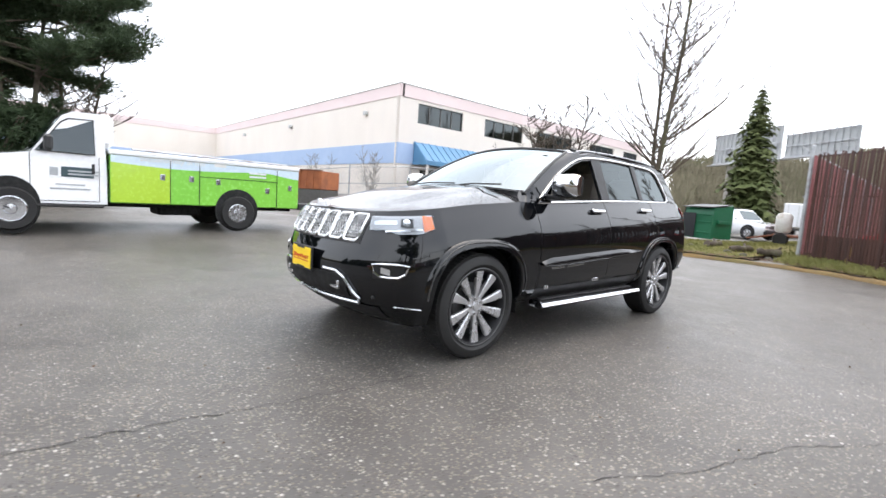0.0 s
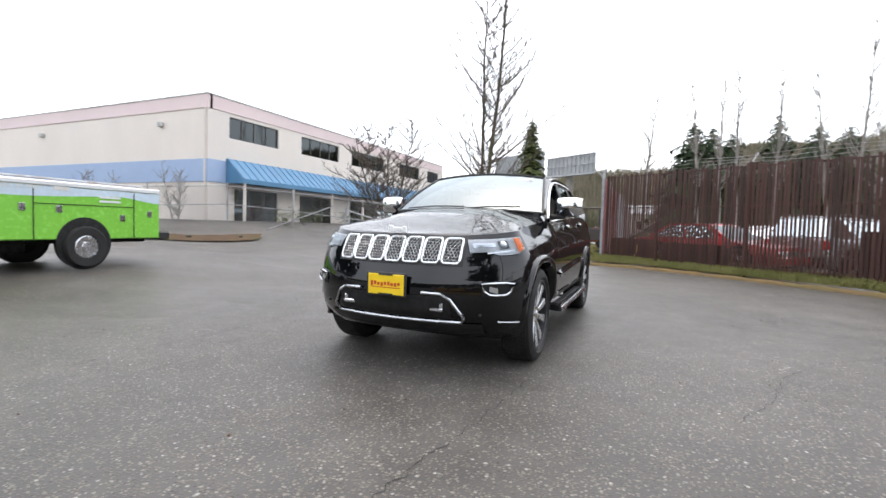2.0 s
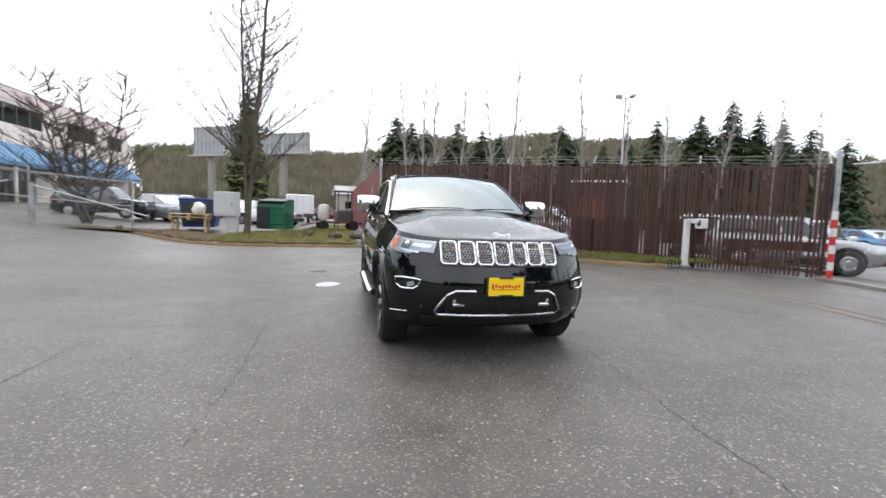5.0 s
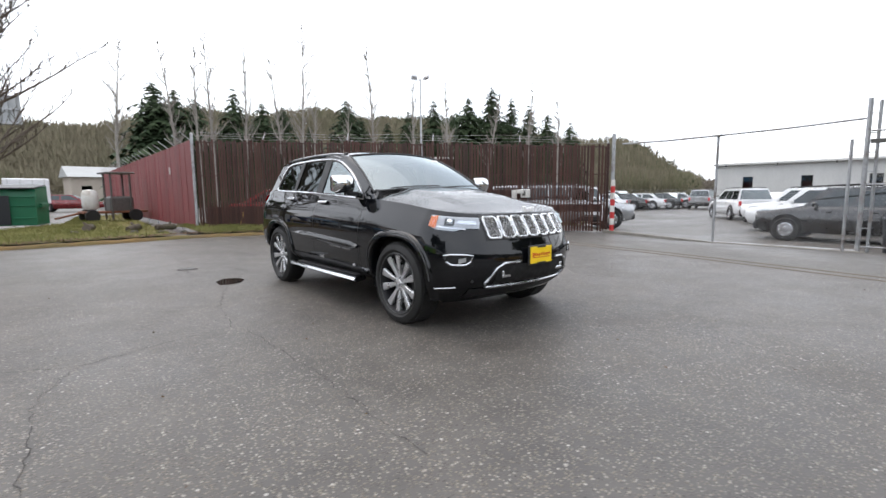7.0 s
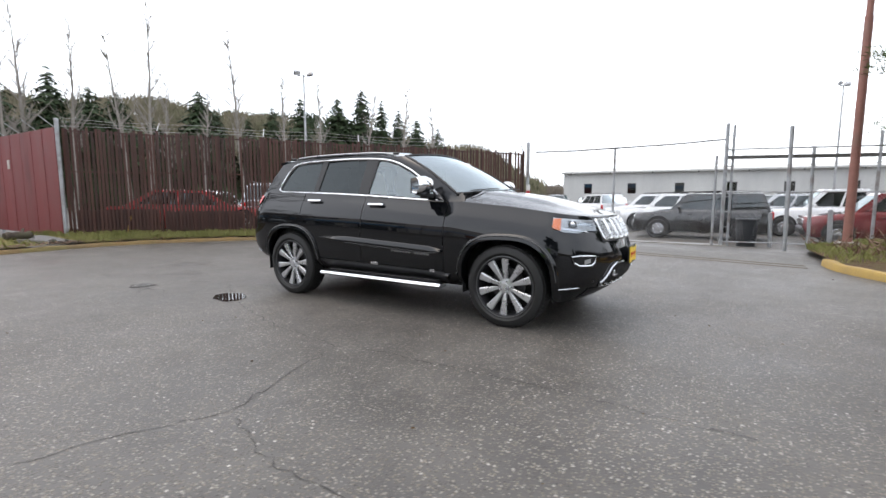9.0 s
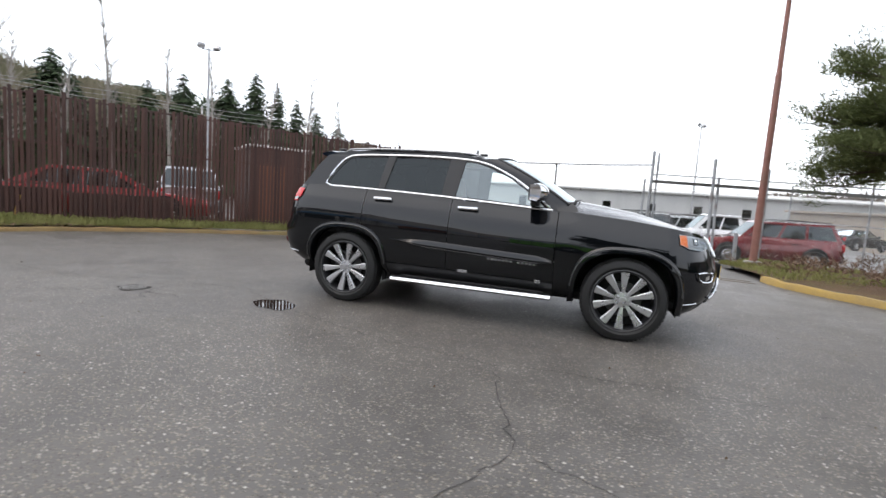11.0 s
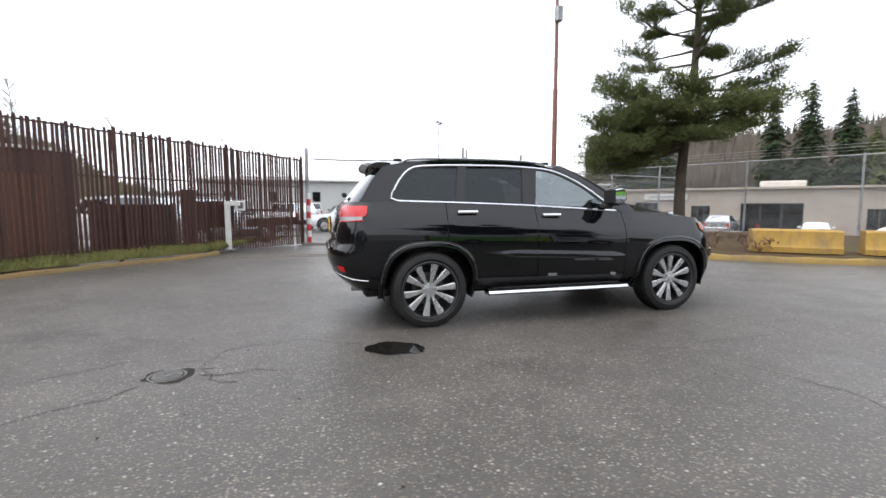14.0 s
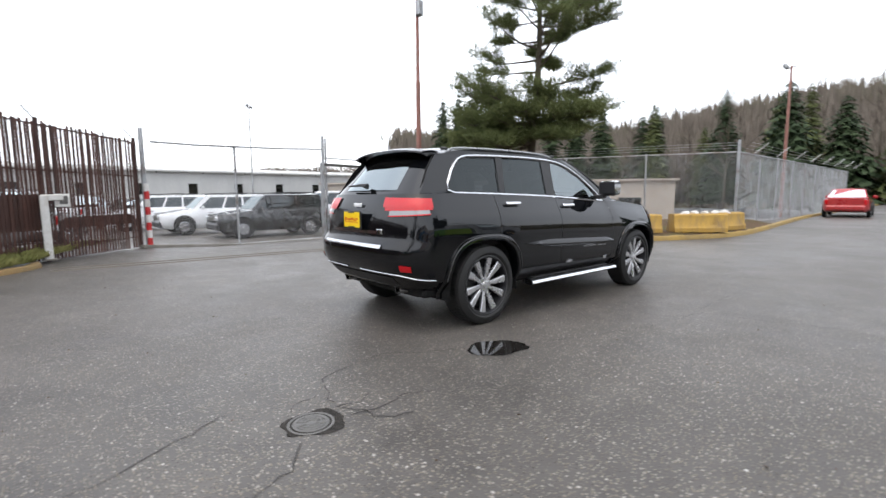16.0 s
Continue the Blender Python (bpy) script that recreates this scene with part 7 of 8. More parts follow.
def build_sign_boards():
    for k, (a, b, z0, z1) in enumerate((((-21.0, 65.0), (-12.3, 59.4), 8.0, 11.9), ((-11.7, 59.0), (-5.0, 54.6), 8.1, 10.7))):
        s = thing("billboard", "grey weathered billboard seen from behind on steel columns", "billboard", "billboards", at=(0, 0, 0))
        dv = Vector((b[0] - a[0], b[1] - a[1], 0))
        L = dv.length
        m = Matrix.Translation((a[0], a[1], 0)) @ pose(0, 0, 0, 0, 0, math.degrees(math.atan2(dv.y, dv.x)))
        part("board", add_box(B(), (L / 2, 0.3, (z0 + z1) / 2), (L, 0.2, z1 - z0), 0.02, m), M["sign_board"], s)
        for j in range(int(L / 0.7) + 1):
            part("rib", add_box(B(), (j * 0.7 + 0.1, 0.1, (z0 + z1) / 2 + 0.15), (0.07, 0.12, z1 - z0 + 0.30), 0.01, m), M["sign_board"], s)
        for z in (z0 + 0.1, (z0 + z1) / 2, z1 - 0.1):
            part("rail", add_box(B(), (L / 2, -0.02, z), (L + 0.2, 0.1, 0.12), 0.01, m), M["steel"], s)
        part("catwalk", add_box(B(), (L / 2, -0.3, z0 - 0.1), (L + 0.4, 0.8, 0.08), 0.01, m), M["steel"], s)
        for u in ((0.5,) if k else (0.3, 0.75)):
            part("column", add_box(B(), (L * u, 0.3, z0 / 2 - 0.2), (0.75, 0.75, z0 + 0.4), 0.05, m), M["concrete"], s)


build_sign_boards()

# ---- other vehicles ----


def road_wheel(parent, x, y, r, side, width=0.22, rim=0.60, paint=None):
    wheel = new("wheel")
    wheel.parent = parent
    m = pose(x, y, r, 0, 90 * side, 0)
    w = width / 2
    part("tyre", fixed(add_lathe(B(), [(r * rim, -w), (r * 0.93, -w), (r, -w * 0.6), (r, w * 0.6), (r * 0.93, w), (r * rim + 0.01, w * 0.95), (r * rim, w * 0.7)], 28, m, close=True)), M["rubber"], wheel, smooth=40)
    part("rim", fixed(add_lathe(B(), [(r * rim, w * 0.75), (r * rim - 0.02, w * 0.85), (r * 0.5, w * 0.45), (r * 0.30, w * 0.55), (r * 0.22, w * 0.9), (0, w * 0.95)], 24, m)), paint or M["satin"], wheel, smooth=40)
    bm = B()
    for k in range(6):
        a = k * math.pi / 3
        add_box(bm, (r * 0.40, 0, w * 0.62), (r * 0.14, r * 0.16, 0.02), 0.004, m @ pose(0, 0, 0, 0, 0, math.degrees(a)))
    part("vent_slot", bm, M["dark"], wheel)
    return wheel


def lot_car(at, turn, paint, label, kind="suv", plain_far=False):
    """A parked car: lower body, cabin, windows, lamps, bumpers and wheels. It faces -y."""
    car = thing("parked_car", label, "car", "cars in the lot", at=at, turn=turn)
    if kind == "suv":
        L, W, H, belt, hood, cab = 4.35, 0.90, 1.68, 1.04, 0.99, ((-0.98, 1.02), (-0.40, 1.62), (1.85, 1.64), (2.10, 1.04))
    elif kind == "pickup":
        L, W, H, belt, hood, cab = 5.5, 0.95, 1.85, 1.10, 1.08, ((-1.15, 1.08), (-0.55, 1.78), (0.75, 1.80), (0.95, 1.10))
    else:
        L, W, H, belt, hood, cab = 4.6, 0.88, 1.42, 0.92, 0.86, ((-1.05, 0.90), (-0.25, 1.38), (1.10, 1.40), (1.85, 0.95))
    h = L / 2
    rows = []
    n = 26
    for i in range(n + 1):
        y = lerp(-h, h, i / n)
        e = max(0, abs(y) / h - 0.86) / 0.14
        w = W * (1 - 0.16 * e ** 2)
        top = belt if y > cab[0][0] else lerp(hood - 0.10, hood + 0.03, smooth_step(-h, cab[0][0], y))
        if kind == "sedan" and y > cab[3][0] - 0.1:
            top = 0.93
        low = 0.26 + 0.08 * e
        rows.append([Vector((x, y, z)) for x, z in ((-w * 0.85, low), (-w, low + 0.14), (-w * 1.0, 0.62), (-w * 0.985, top - 0.12), (-w * 0.90, top), (0, top + 0.03), (w * 0.90, top), (w * 0.985, top - 0.12), (w, 0.62), (w, low + 0.14), (w * 0.85, low), (-w * 0.85, low))])
    wb = 1.32 if kind != "pickup" else 1.70
    bm = B()
    vs = [[bm.verts.new(p) for p in r] for r in rows]
    for i in range(n):
        for j in range(11):
            q = (vs[i][j], vs[i][j + 1], vs[i + 1][j + 1], vs[i + 1][j])
            bm.faces.new(q)
    for r in (rows[0], rows[-1]):
        bm.faces.new([bm.verts.new(p) for p in r[:-1]])
    body = part("body", fixed(bm), paint, car, smooth=45)
    for s in (-1, 1):
        for y in (-wb, wb):
            part("wheel_arch", fixed(add_lathe(B(), [(0.0, 0.003), (0.40, 0.003), (0.42, 0.0), (0.40, -0.05), (0.0, -0.05)], 28, pose(s * W, y, 0.40, 0, 90 * s, 0))), M["dark"], body)
            road_wheel(car, s * (W - 0.03), y, 0.35, s, 0.17)
    c0, c1, c2, c3 = cab

    def cab_pt(s, f, g, off=0.0):
        """f along the cabin, g up it."""
        y = lerp(lerp(c0[0], c3[0], f), lerp(c1[0], c2[0], f), g)
        z = lerp(lerp(c0[1], c3[1], f), lerp(c1[1], c2[1], f), g)
        return Vector((s * (lerp(W * 0.90, W * 0.70, g) + off), y, z))
    bm = B()
    ring = [[cab_pt(s, f, g) for f in (0, 0.33, 0.66, 1)] for s, g in ((-1, 0), (-1, 1), (1, 1), (1, 0))]
    ring[1] = [Vector((p.x, p.y, p.z)) for p in ring[1]]
    mid = [Vector((0, (a.y + b.y) / 2, a.z + 0.035)) for a, b in zip(ring[1], ring[2])]
    add_grid(bm, [ring[0], ring[1], mid, ring[2], ring[3]])
    for k in (0, 3):
        bm.faces.new([bm.verts.new(r[k]) for r in (ring[0], ring[1], mid, ring[2], ring[3])])
    cabin = part("cabin", fixed(bm), paint, car, smooth=30)
    for s in (-1, 1):
        cuts = ((0.06, 0.36), (0.39, 0.64), (0.67, 0.95)) if kind == "suv" else ((0.10, 0.50), (0.54, 0.90))
        for a, b in cuts:
            bm = B()
            bm.faces.new([bm.verts.new(cab_pt(s, f, g, 0.008)) for f, g in ((a, 0.10), (b, 0.10), (b, 0.86), (a + (0.04 if a < 0.2 else 0), 0.86))])
            part("window", bm, M["glass_house"], cabin)
    for f, out in ((0, -1), (1, 1)):
        bm = B()
        q = [cab_pt(s, f, g) + Vector((0, out * 0.012, 0.004)) for s, g in ((-0.93, 0.10), (0.93, 0.10), (0.93, 0.90), (-0.93, 0.90))]
        bm.faces.new([bm.verts.new(p) for p in q])
        part("screen", bm, M["glass_house"], cabin)
    part("front_bumper", add_box(B(), (0, -h + 0.02, 0.45), (W * 1.72, 0.18, 0.26), 0.06), paint if kind == "sedan" else M["black_plastic"], car)
    part("rear_bumper", add_box(B(), (0, h - 0.02, 0.48), (W * 1.72, 0.18, 0.26), 0.06), paint if kind == "sedan" else M["black_plastic"], car)
    part("grille", add_box(B(), (0, -h - 0.015, hood - 0.25), (W * 0.9, 0.05, 0.16), 0.01), M["iron"], car)
    for s in (-1, 1):
        part("headlight", add_box(B(), (s * W * 0.66, -h + 0.015, hood - 0.24), (0.30, 0.10, 0.16), 0.03), M["lamp_white"], car)
        part("tail_lamp", add_box(B(), (s * W * 0.82, h - 0.03, belt - 0.16), (0.14, 0.10, 0.26), 0.03), M["red_lens"], car)
        part("door_mirror", add_box(B(), (s * (W + 0.08), c0[0] + 0.35, belt + 0.08), (0.20, 0.10, 0.14), 0.03), paint, car)
        for y in (-0.3, 0.7):
            part("door_handle", add_box(B(), (s * (W * 0.985 + 0.012), y, belt - 0.14), (0.02, 0.16, 0.03), 0.006), M["black_plastic"], car)
    if kind == "suv":
        for s in (-1, 1):
            part("roof_rail", add_tube(B(), [(s * 0.55, -0.3, H), (s * 0.55, 0.7, H + 0.04), (s * 0.55, 1.8, H + 0.02)], 0.018, 5), M["black_plastic"], cabin)
    if kind == "pickup":
        part("bed_floor", add_box(B(), (0, 1.9, 1.12), (W * 1.5, 1.5, 0.03)), M["dark"], body)
    return car


CAR_PAINTS = {
    "white": M["truck_white"],
    "dark grey": surface("dark_grey_car_paint", (0.013, 0.0135, 0.0145), (0.019, 0.0195, 0.0205), 4, (0.2, 0.3), 0.3, 200, 0.0, coat=1.0),
    "red": surface("dark_red_car_paint", (0.13, 0.008, 0.010), (0.18, 0.012, 0.014), 4, (0.2, 0.3), 0.2, 200, 0.0, coat=1.0),
    "bright red": surface("bright_red_car_paint", (0.30, 0.012, 0.014), (0.38, 0.018, 0.020), 4, (0.25, 0.35), 0.0, 200, 0.0, coat=0.8),
    "silver": surface("silver_car_paint", (0.38, 0.39, 0.40), (0.46, 0.47, 0.48), 4, (0.2, 0.3), 0.6, 200, 0.0, coat=1.0),
    "blue": surface("blue_car_paint", (0.03, 0.14, 0.30), (0.05, 0.19, 0.38), 4, (0.2, 0.3), 0.3, 200, 0.0, coat=1.0),
    "black": surface("plain_black_car_paint", (0.008, 0.008, 0.009), (0.012, 0.012, 0.013), 4, (0.2, 0.3), 0.1, 200, 0.0, coat=1.0),
}


def lot(x, y, turn, colour, kind="suv", note="parked in the lot beyond the gate"):
    lot_car((x, y, ground_z(x, y)), turn, CAR_PAINTS[colour], f"{colour} {'boxy SUV' if kind == 'suv' else kind} {note}", kind)


lot(14.9, -2.2, 180, "dark grey")
lot(18.2, -0.9, 180, "white")
lot(22.5, 0.6, 178, "white")
lot(26.0, 4.2, 128, "white")
lot(14.4, -7.3, 180, "red")
lot(18.2, -6.6, 180, "white", "pickup")
lot(22.0, -5.2, 180, "silver")
far_row = ["white", "silver", "blue", "white", "black", "white", "silver", "dark grey", "white", "white", "black", "silver", "white", "red"]
for k, colour in enumerate(far_row):
    lot(43 - k * 0.35, 29 - k * 2.9, 100, colour, "sedan" if k % 3 else "suv", "in the far row of the car lot")
for k, colour in enumerate(("silver", "white", "blue", "white", "dark grey", "white", "black", "silver")):
    lot(24.5 + k * 2.4, 17.5 - k * 0.4, 200, colour, "sedan", "in the middle row of the car lot")
# cars seen through the slats
lot_car((3.55, 11.0, 0.0), 48, CAR_PAINTS["bright red"], "bright red saloon car parked behind the slat fence", "sedan")
lot(6.2, 14.6, 130, "silver", "sedan", "parked behind the slat fence")
lot(6.9, 11.7, 135, "silver", "suv", "parked behind the slat fence")
lot(12.4, 5.8, 48, "silver", "suv", "parked behind the slat fence")
lot(12.4, 9.0, 130, "white", "suv", "parked behind the slat fence")
lot(13.8, 6.2, 120, "white", "suv", "parked behind the slat fence")
# red car on the road by the south fence, others beyond it
lot_car((0.72, -27.2, 0), 5, CAR_PAINTS["bright red"], "faded red saloon car parked by the kerb", "sedan")
for k, (x, y, c) in enumerate(((22, -26.5, "silver"), (25, -24.5, "red"), (30, -20.8, "white"), (33, -18.5, "black"), (18.5, -31.0, "white"))):
    lot(x, y, 35, c, "sedan", "beyond the chain-link fence")
# vehicles by the grass plot
lot(-5.9, 27.0, 70, "white", "suv", "parked beyond the grass plot")
lot(-10.5, 24.5, 75, "silver", "suv", "parked beyond the grass plot")
lot(-13.5, 22.5, 90, "black", "suv", "parked before the office building")
lot(-2.2, 44.0, 80, "red", "sedan", "on the road beyond the grass plot")


def build_truck():
    t = thing("service_truck", "white cab service truck with lime green utility body", "truck", at=(-7.32, -2.62, 0.25), turn=5)
    t.matrix_basis = pose(-7.32, -2.62, 0.25, 0, 0, 5) @ Matrix.Scale(0.85, 4)
    W = 0.98
    fy, ry = -2.065, 2.065
    cab_prof = [(-3.15, 0.50), (-3.20, 0.95), (-3.08, 1.22), (-1.95, 1.38), (-1.70, 1.42), (-1.12, 2.14), (-0.92, 2.24), (-0.38, 2.26), (-0.30, 2.20), (-0.28, 1.0), (-0.28, 0.50)]

    def cab_w(z):
        return W * (1 - 0.16 * smooth_step(1.35, 2.3, z))
    bm = B()
    rows = []
    for k in range(9):
        s = lerp(-1, 1, k / 8)
        rows.append([(s * cab_w(z), y, z + (0.04 * (1 - s * s) if z > 1.2 else 0)) for y, z in cab_prof + cab_prof[:1]])
    add_grid(bm, rows)
    for r in (rows[0], rows[-1]):
        bm.faces.new([bm.verts.new(p) for p in r[:-1]])
    cab = part("cab", fixed(bm), M["truck_white"], t, smooth=25)
    part("roof_cap", add_box(B(), (0, -0.25, 1.95), (1.62, 0.34, 0.66), 0.10), M["truck_white"], t)
    for s in (-1, 1):
        bm = B()
        win = [(-1.62, 1.46), (-1.14, 2.02), (-1.0, 2.10), (-0.52, 2.12), (-0.52, 1.46)]
        bm.faces.new([bm.verts.new((s * (cab_w(z) + 0.006), y, z)) for y, z in win])
        part("side_window", fixed(bm), M["glass_house"], cab)
        part("window_seal", fixed(add_tube(B(), [(s * (cab_w(z) + 0.008), y, z) for y, z in win], 0.016, 5, closed=True)), M["black_plastic"], cab)
        for y in (-1.72, -0.44):
            part("door_seam", add_box(B(), (s * (W + 0.002), y, 0.98), (0.008, 0.012, 0.86)), M["dark"], cab)
        part("door_seam", add_box(B(), (s * (W + 0.002), -1.08, 0.55), (0.008, 1.28, 0.012)), M["dark"], cab)
        part("door_handle", add_box(B(), (s * (W + 0.02), -0.56, 1.18), (0.03, 0.06, 0.20), 0.01), M["black_plastic"], cab)
        mir = part("door_mirror", add_box(B(), (s * (W + 0.24), -1.42, 1.60), (0.24, 0.16, 0.30), 0.05), M["black_plastic"], t)
        part("mirror_arm", add_tube(B(), [(s * W, -1.42, 1.52), (s * (W + 0.16), -1.42, 1.50)], 0.025, 6), M["black_plastic"], mir)
        sign = part("door_sign", add_box(B(), (s * (W + 0.004), -0.86, 1.10), (0.008, 0.62, 0.19), 0.002), M["sign_dark"], cab, "dark door sign with pale bars")
        for zz in (1.06, 1.12):
            part("sign_bar", add_box(B(), (s * (W + 0.010), -0.86, zz), (0.004, 0.50, 0.032)), M["sign_grey"], sign)
        part("door_emblem", add_box(B(), (s * (W + 0.004), -1.30, 1.10), (0.008, 0.15, 0.15), 0.002), M["sign_grey"], cab)
        for k in range(2):
            part("door_bars", add_box(B(), (s * (W + 0.004), -1.0, 0.86 - k * 0.08), (0.006, 0.55 + 0.2 * k, 0.03)), M["sign_grey"], cab)
        part("wheel_arch", fixed(add_lathe(B(), [(0, 0.003), (0.50, 0.003), (0.52, 0.0), (0.50, -0.08), (0, -0.08)], 30, pose(s * W, fy, 0.45, 0, 90 * s, 0))), M["dark"], cab)
        part("side_badge", add_box(B(), (s * (W + 0.004), -2.55, 1.20), (0.008, 0.34, 0.035), 0.002), M["sign_grey"], cab)
        part("headlight", add_box(B(), (s * 0.72, -3.18, 1.02), (0.40, 0.10, 0.24), 0.04), M["lamp_white"], t)
        road_wheel(t, s * (W - 0.03), fy, 0.385, s, 0.20, 0.62, M["chrome"])
        road_wheel(t, s * (W - 0.04), ry, 0.395, s, 0.20, 0.56, M["satin"])
        part("step", add_box(B(), (s * 0.90, -1.0, 0.46), (0.2, 1.3, 0.06), 0.02), M["black_plastic"], t)
    rows = []
    for k in range(9):
        u = lerp(-0.90, 0.90, k / 8)
        rows.append([(u * cab_w(z) / 1.0, y - 0.012, z + 0.04 * (1 - u * u) + 0.016) for y, z in ((-1.67, 1.46), (-1.40, 1.80), (-1.14, 2.12))])
    bm = fixed(add_grid(B(), rows))
    part("windscreen", bm, M["glass_house"], cab)
    part("front_bumper", add_box(B(), (0, -3.25, 0.62), (1.9, 0.2, 0.28), 0.06), M["chrome"], t)
    part("grille", add_box(B(), (0, -3.2, 1.0), (0.95, 0.08, 0.34), 0.03), M["satin"], t)
    part("frame_rail", add_box(B(), (0, 0.9, 0.52), (0.9, 5.6, 0.16), 0.02), M["dark"], t)
    part("axle_box", add_box(B(), (0.0, 1.0, 0.42), (0.7, 0.9, 0.3), 0.05), M["dark"], t)
    # utility body: boxes both sides, doors with latches, coloured wrap
    body = part("utility_body", add_box(B(), (0, 1.60, 1.02), (1.90, 4.10, 0.96), 0.02), M["truck_green"], t, "lime green wrapped utility body")
    part("body_top", add_box(B(), (0, 1.60, 1.555), (1.92, 4.14, 0.10), 0.02), M["truck_white"], body)
    part("load_bed", add_box(B(), (0, 1.75, 1.61), (1.2, 3.6, 0.02)), M["dark"], body)
    for s in (-1, 1):
        X = s * 0.952
        # wavy pale upper band and the yellower front door
        for name, mat, off, fn, y0, y1, top in (("pale_band", "truck_sky", 0.004, lambda u: 1.36 - 0.05 * math.sin(u * 5.0) - 0.12 * smooth_step(0.75, 1.0, u), -0.44, 3.64, 1.50), ("lime_panel", "truck_lime", 0.003, lambda u: 0.56, -0.44, 0.62, 1.40)):
            rows = []
            for i in range(31):
                u = i / 30
                y = lerp(y0, y1, u)
                rows.append([(X + s * off, y, fn(u)), (X + s * off, y, top)])
            part(name, fixed(add_grid(B(), rows)), M[mat], body)
        for y in (0.63, 1.22, 3.05):
            part("door_seam", add_box(B(), (s * 0.958, y, 1.02), (0.008, 0.014, 0.92)), M["dark"], body)
        part("door_seam", add_box(B(), (s * 0.958, 2.13, 1.19), (0.008, 1.84, 0.012)), M["dark"], body)
        for y, z in ((0.48, 1.12), (1.05, 1.12), (1.62, 1.10), (2.80, 0.96), (3.40, 1.06)):
            latch = part("latch_plate", add_box(B(), (s * 0.962, y, z), (0.012, 0.10, 0.13), 0.004), M["satin"], body)
            part("latch_handle", add_box(B(), (s * 0.970, y + 0.015, z), (0.012, 0.05, 0.07), 0.003), M["iron"], latch)
        if s > 0:
            words = bpy.data.curves.new("slogan", "FONT")
            words.body, words.size, words.extrude = "sustainability in mo", 0.165, 0.002
            flat = new("slogan_curve", words)
            me = bpy.data.meshes.new_from_object(flat.evaluated_get(bpy.context.evaluated_depsgraph_get()))
            bpy.data.objects.remove(flat)
            bm = B()
            bm.from_mesh(me)
            bpy.data.meshes.remove(me)
            bm.transform(Matrix(((0, 0, 1, 0.963), (1, 0, 0, 0.06), (0, 1, 0, 1.43), (0, 0, 0, 1))))
            part("slogan", bm, M["post_white"], body, "pale printed slogan")
            part("slogan_bars", add_box(B(), (0.962, 1.66, 1.475), (0.006, 0.26, 0.07)), M["post_white"], body)
        part("decal", add_box(add_box(B(), (s * 0.962, 2.55, 1.36), (0.006, 0.42, 0.04)), (s * 0.962, 2.55, 1.28), (0.006, 0.42, 0.04)), M["truck_white"], body)
        part("wheel_arch", fixed(add_lathe(B(), [(0, 0.003), (0.47, 0.003), (0.50, 0.0), (0.48, -0.1), (0, -0.1)], 30, pose(s * 0.955, ry, 0.46, 0, 90 * s, 0))), M["dark"], body)
        part("tail_lamp", add_box(B(), (s * 0.82, 3.66, 0.9), (0.16, 0.05, 0.2), 0.02), M["red_lens"], t)
    part("rear_bumper", add_box(B(), (0, 3.78, 0.60), (1.9, 0.28, 0.18), 0.03), M["black_plastic"], t)
    part("tail_gate", add_box(B(), (0, 3.67, 1.05), (1.1, 0.05, 0.85), 0.01), M["iron"], t)
    part("ladder_rack", add_tube(add_tube(B(), [(-0.6, 0.0, 1.66), (-0.6, 3.5, 1.66)], 0.025, 6), [(0.6, 0.0, 1.66), (0.6, 3.5, 1.66)], 0.025, 6), M["steel"], t)

    # the short cab: everything ahead of the body drawn back
    for ob in t.children:
        if ob.name.split(".")[0] in ("cab", "roof_cap", "door_mirror", "headlight", "step", "front_bumper", "grille"):
            for q in [ob] + list(ob.children):
                for v in q.data.vertices:
                    v.co.y = -0.50 + (v.co.y + 0.28) * 0.80
        elif ob.name.split(".")[0] == "wheel":
            for q in ob.children:
                if q.data.vertices[0].co.y < 0:
                    for v in q.data.vertices:
                        v.co.y += 0.137


build_truck()


def build_trailer():
    t = thing("box_trailer", "white box trailer parked beyond the grass plot", "trailer", at=(-4.55, 36.5, 0), turn=4)
    part("box", add_box(B(), (0, 0, 1.60), (2.3, 1.9, 1.65), 0.05), M["truck_white"], t)
    part("chassis", add_box(B(), (0, 0, 0.62), (2.2, 1.5, 0.16), 0.02), M["iron"], t)
    for k in range(4):
        part("side_rib", add_box(B(), (-0.9 + k * 0.6, -0.96, 1.60), (0.05, 0.03, 1.55), 0.004), M["cabinet_grey"], t)
    for sx in (-1, 1):
        for y in (-0.8, 0.8):
            road_wheel(t, 0.7 * sx, y, 0.36, 1 if y > 0 else -1)
    h = thing("roadside_house", "low far house with a pale gable and dark roof", "house", at=(2.4, 74.0, 0), turn=8)
    part("wall", add_box(B(), (0, 0, 1.9), (8.0, 5.0, 3.8), 0.02), M["wall_beige"], h)
    part("roof", fixed(add_prism(B(), [(-2.9, 3.75), (0, 5.2), (2.9, 3.75)], -4.4, 4.4, lambda u, v, d: (d, u, v))), M["sign_board"], h)
    for x in (-2.4, 0.2, 2.6):
        w = part("window", add_box(B(), (x, -2.51, 2.0), (1.1, 0.06, 1.2), 0.01), M["glass_house"], h)
        part("sill", add_box(B(), (x, -2.56, 1.36), (1.3, 0.12, 0.08), 0.01), M["wall_white"], w)


build_trailer()

# ---- things on the grass plot and the yard ----


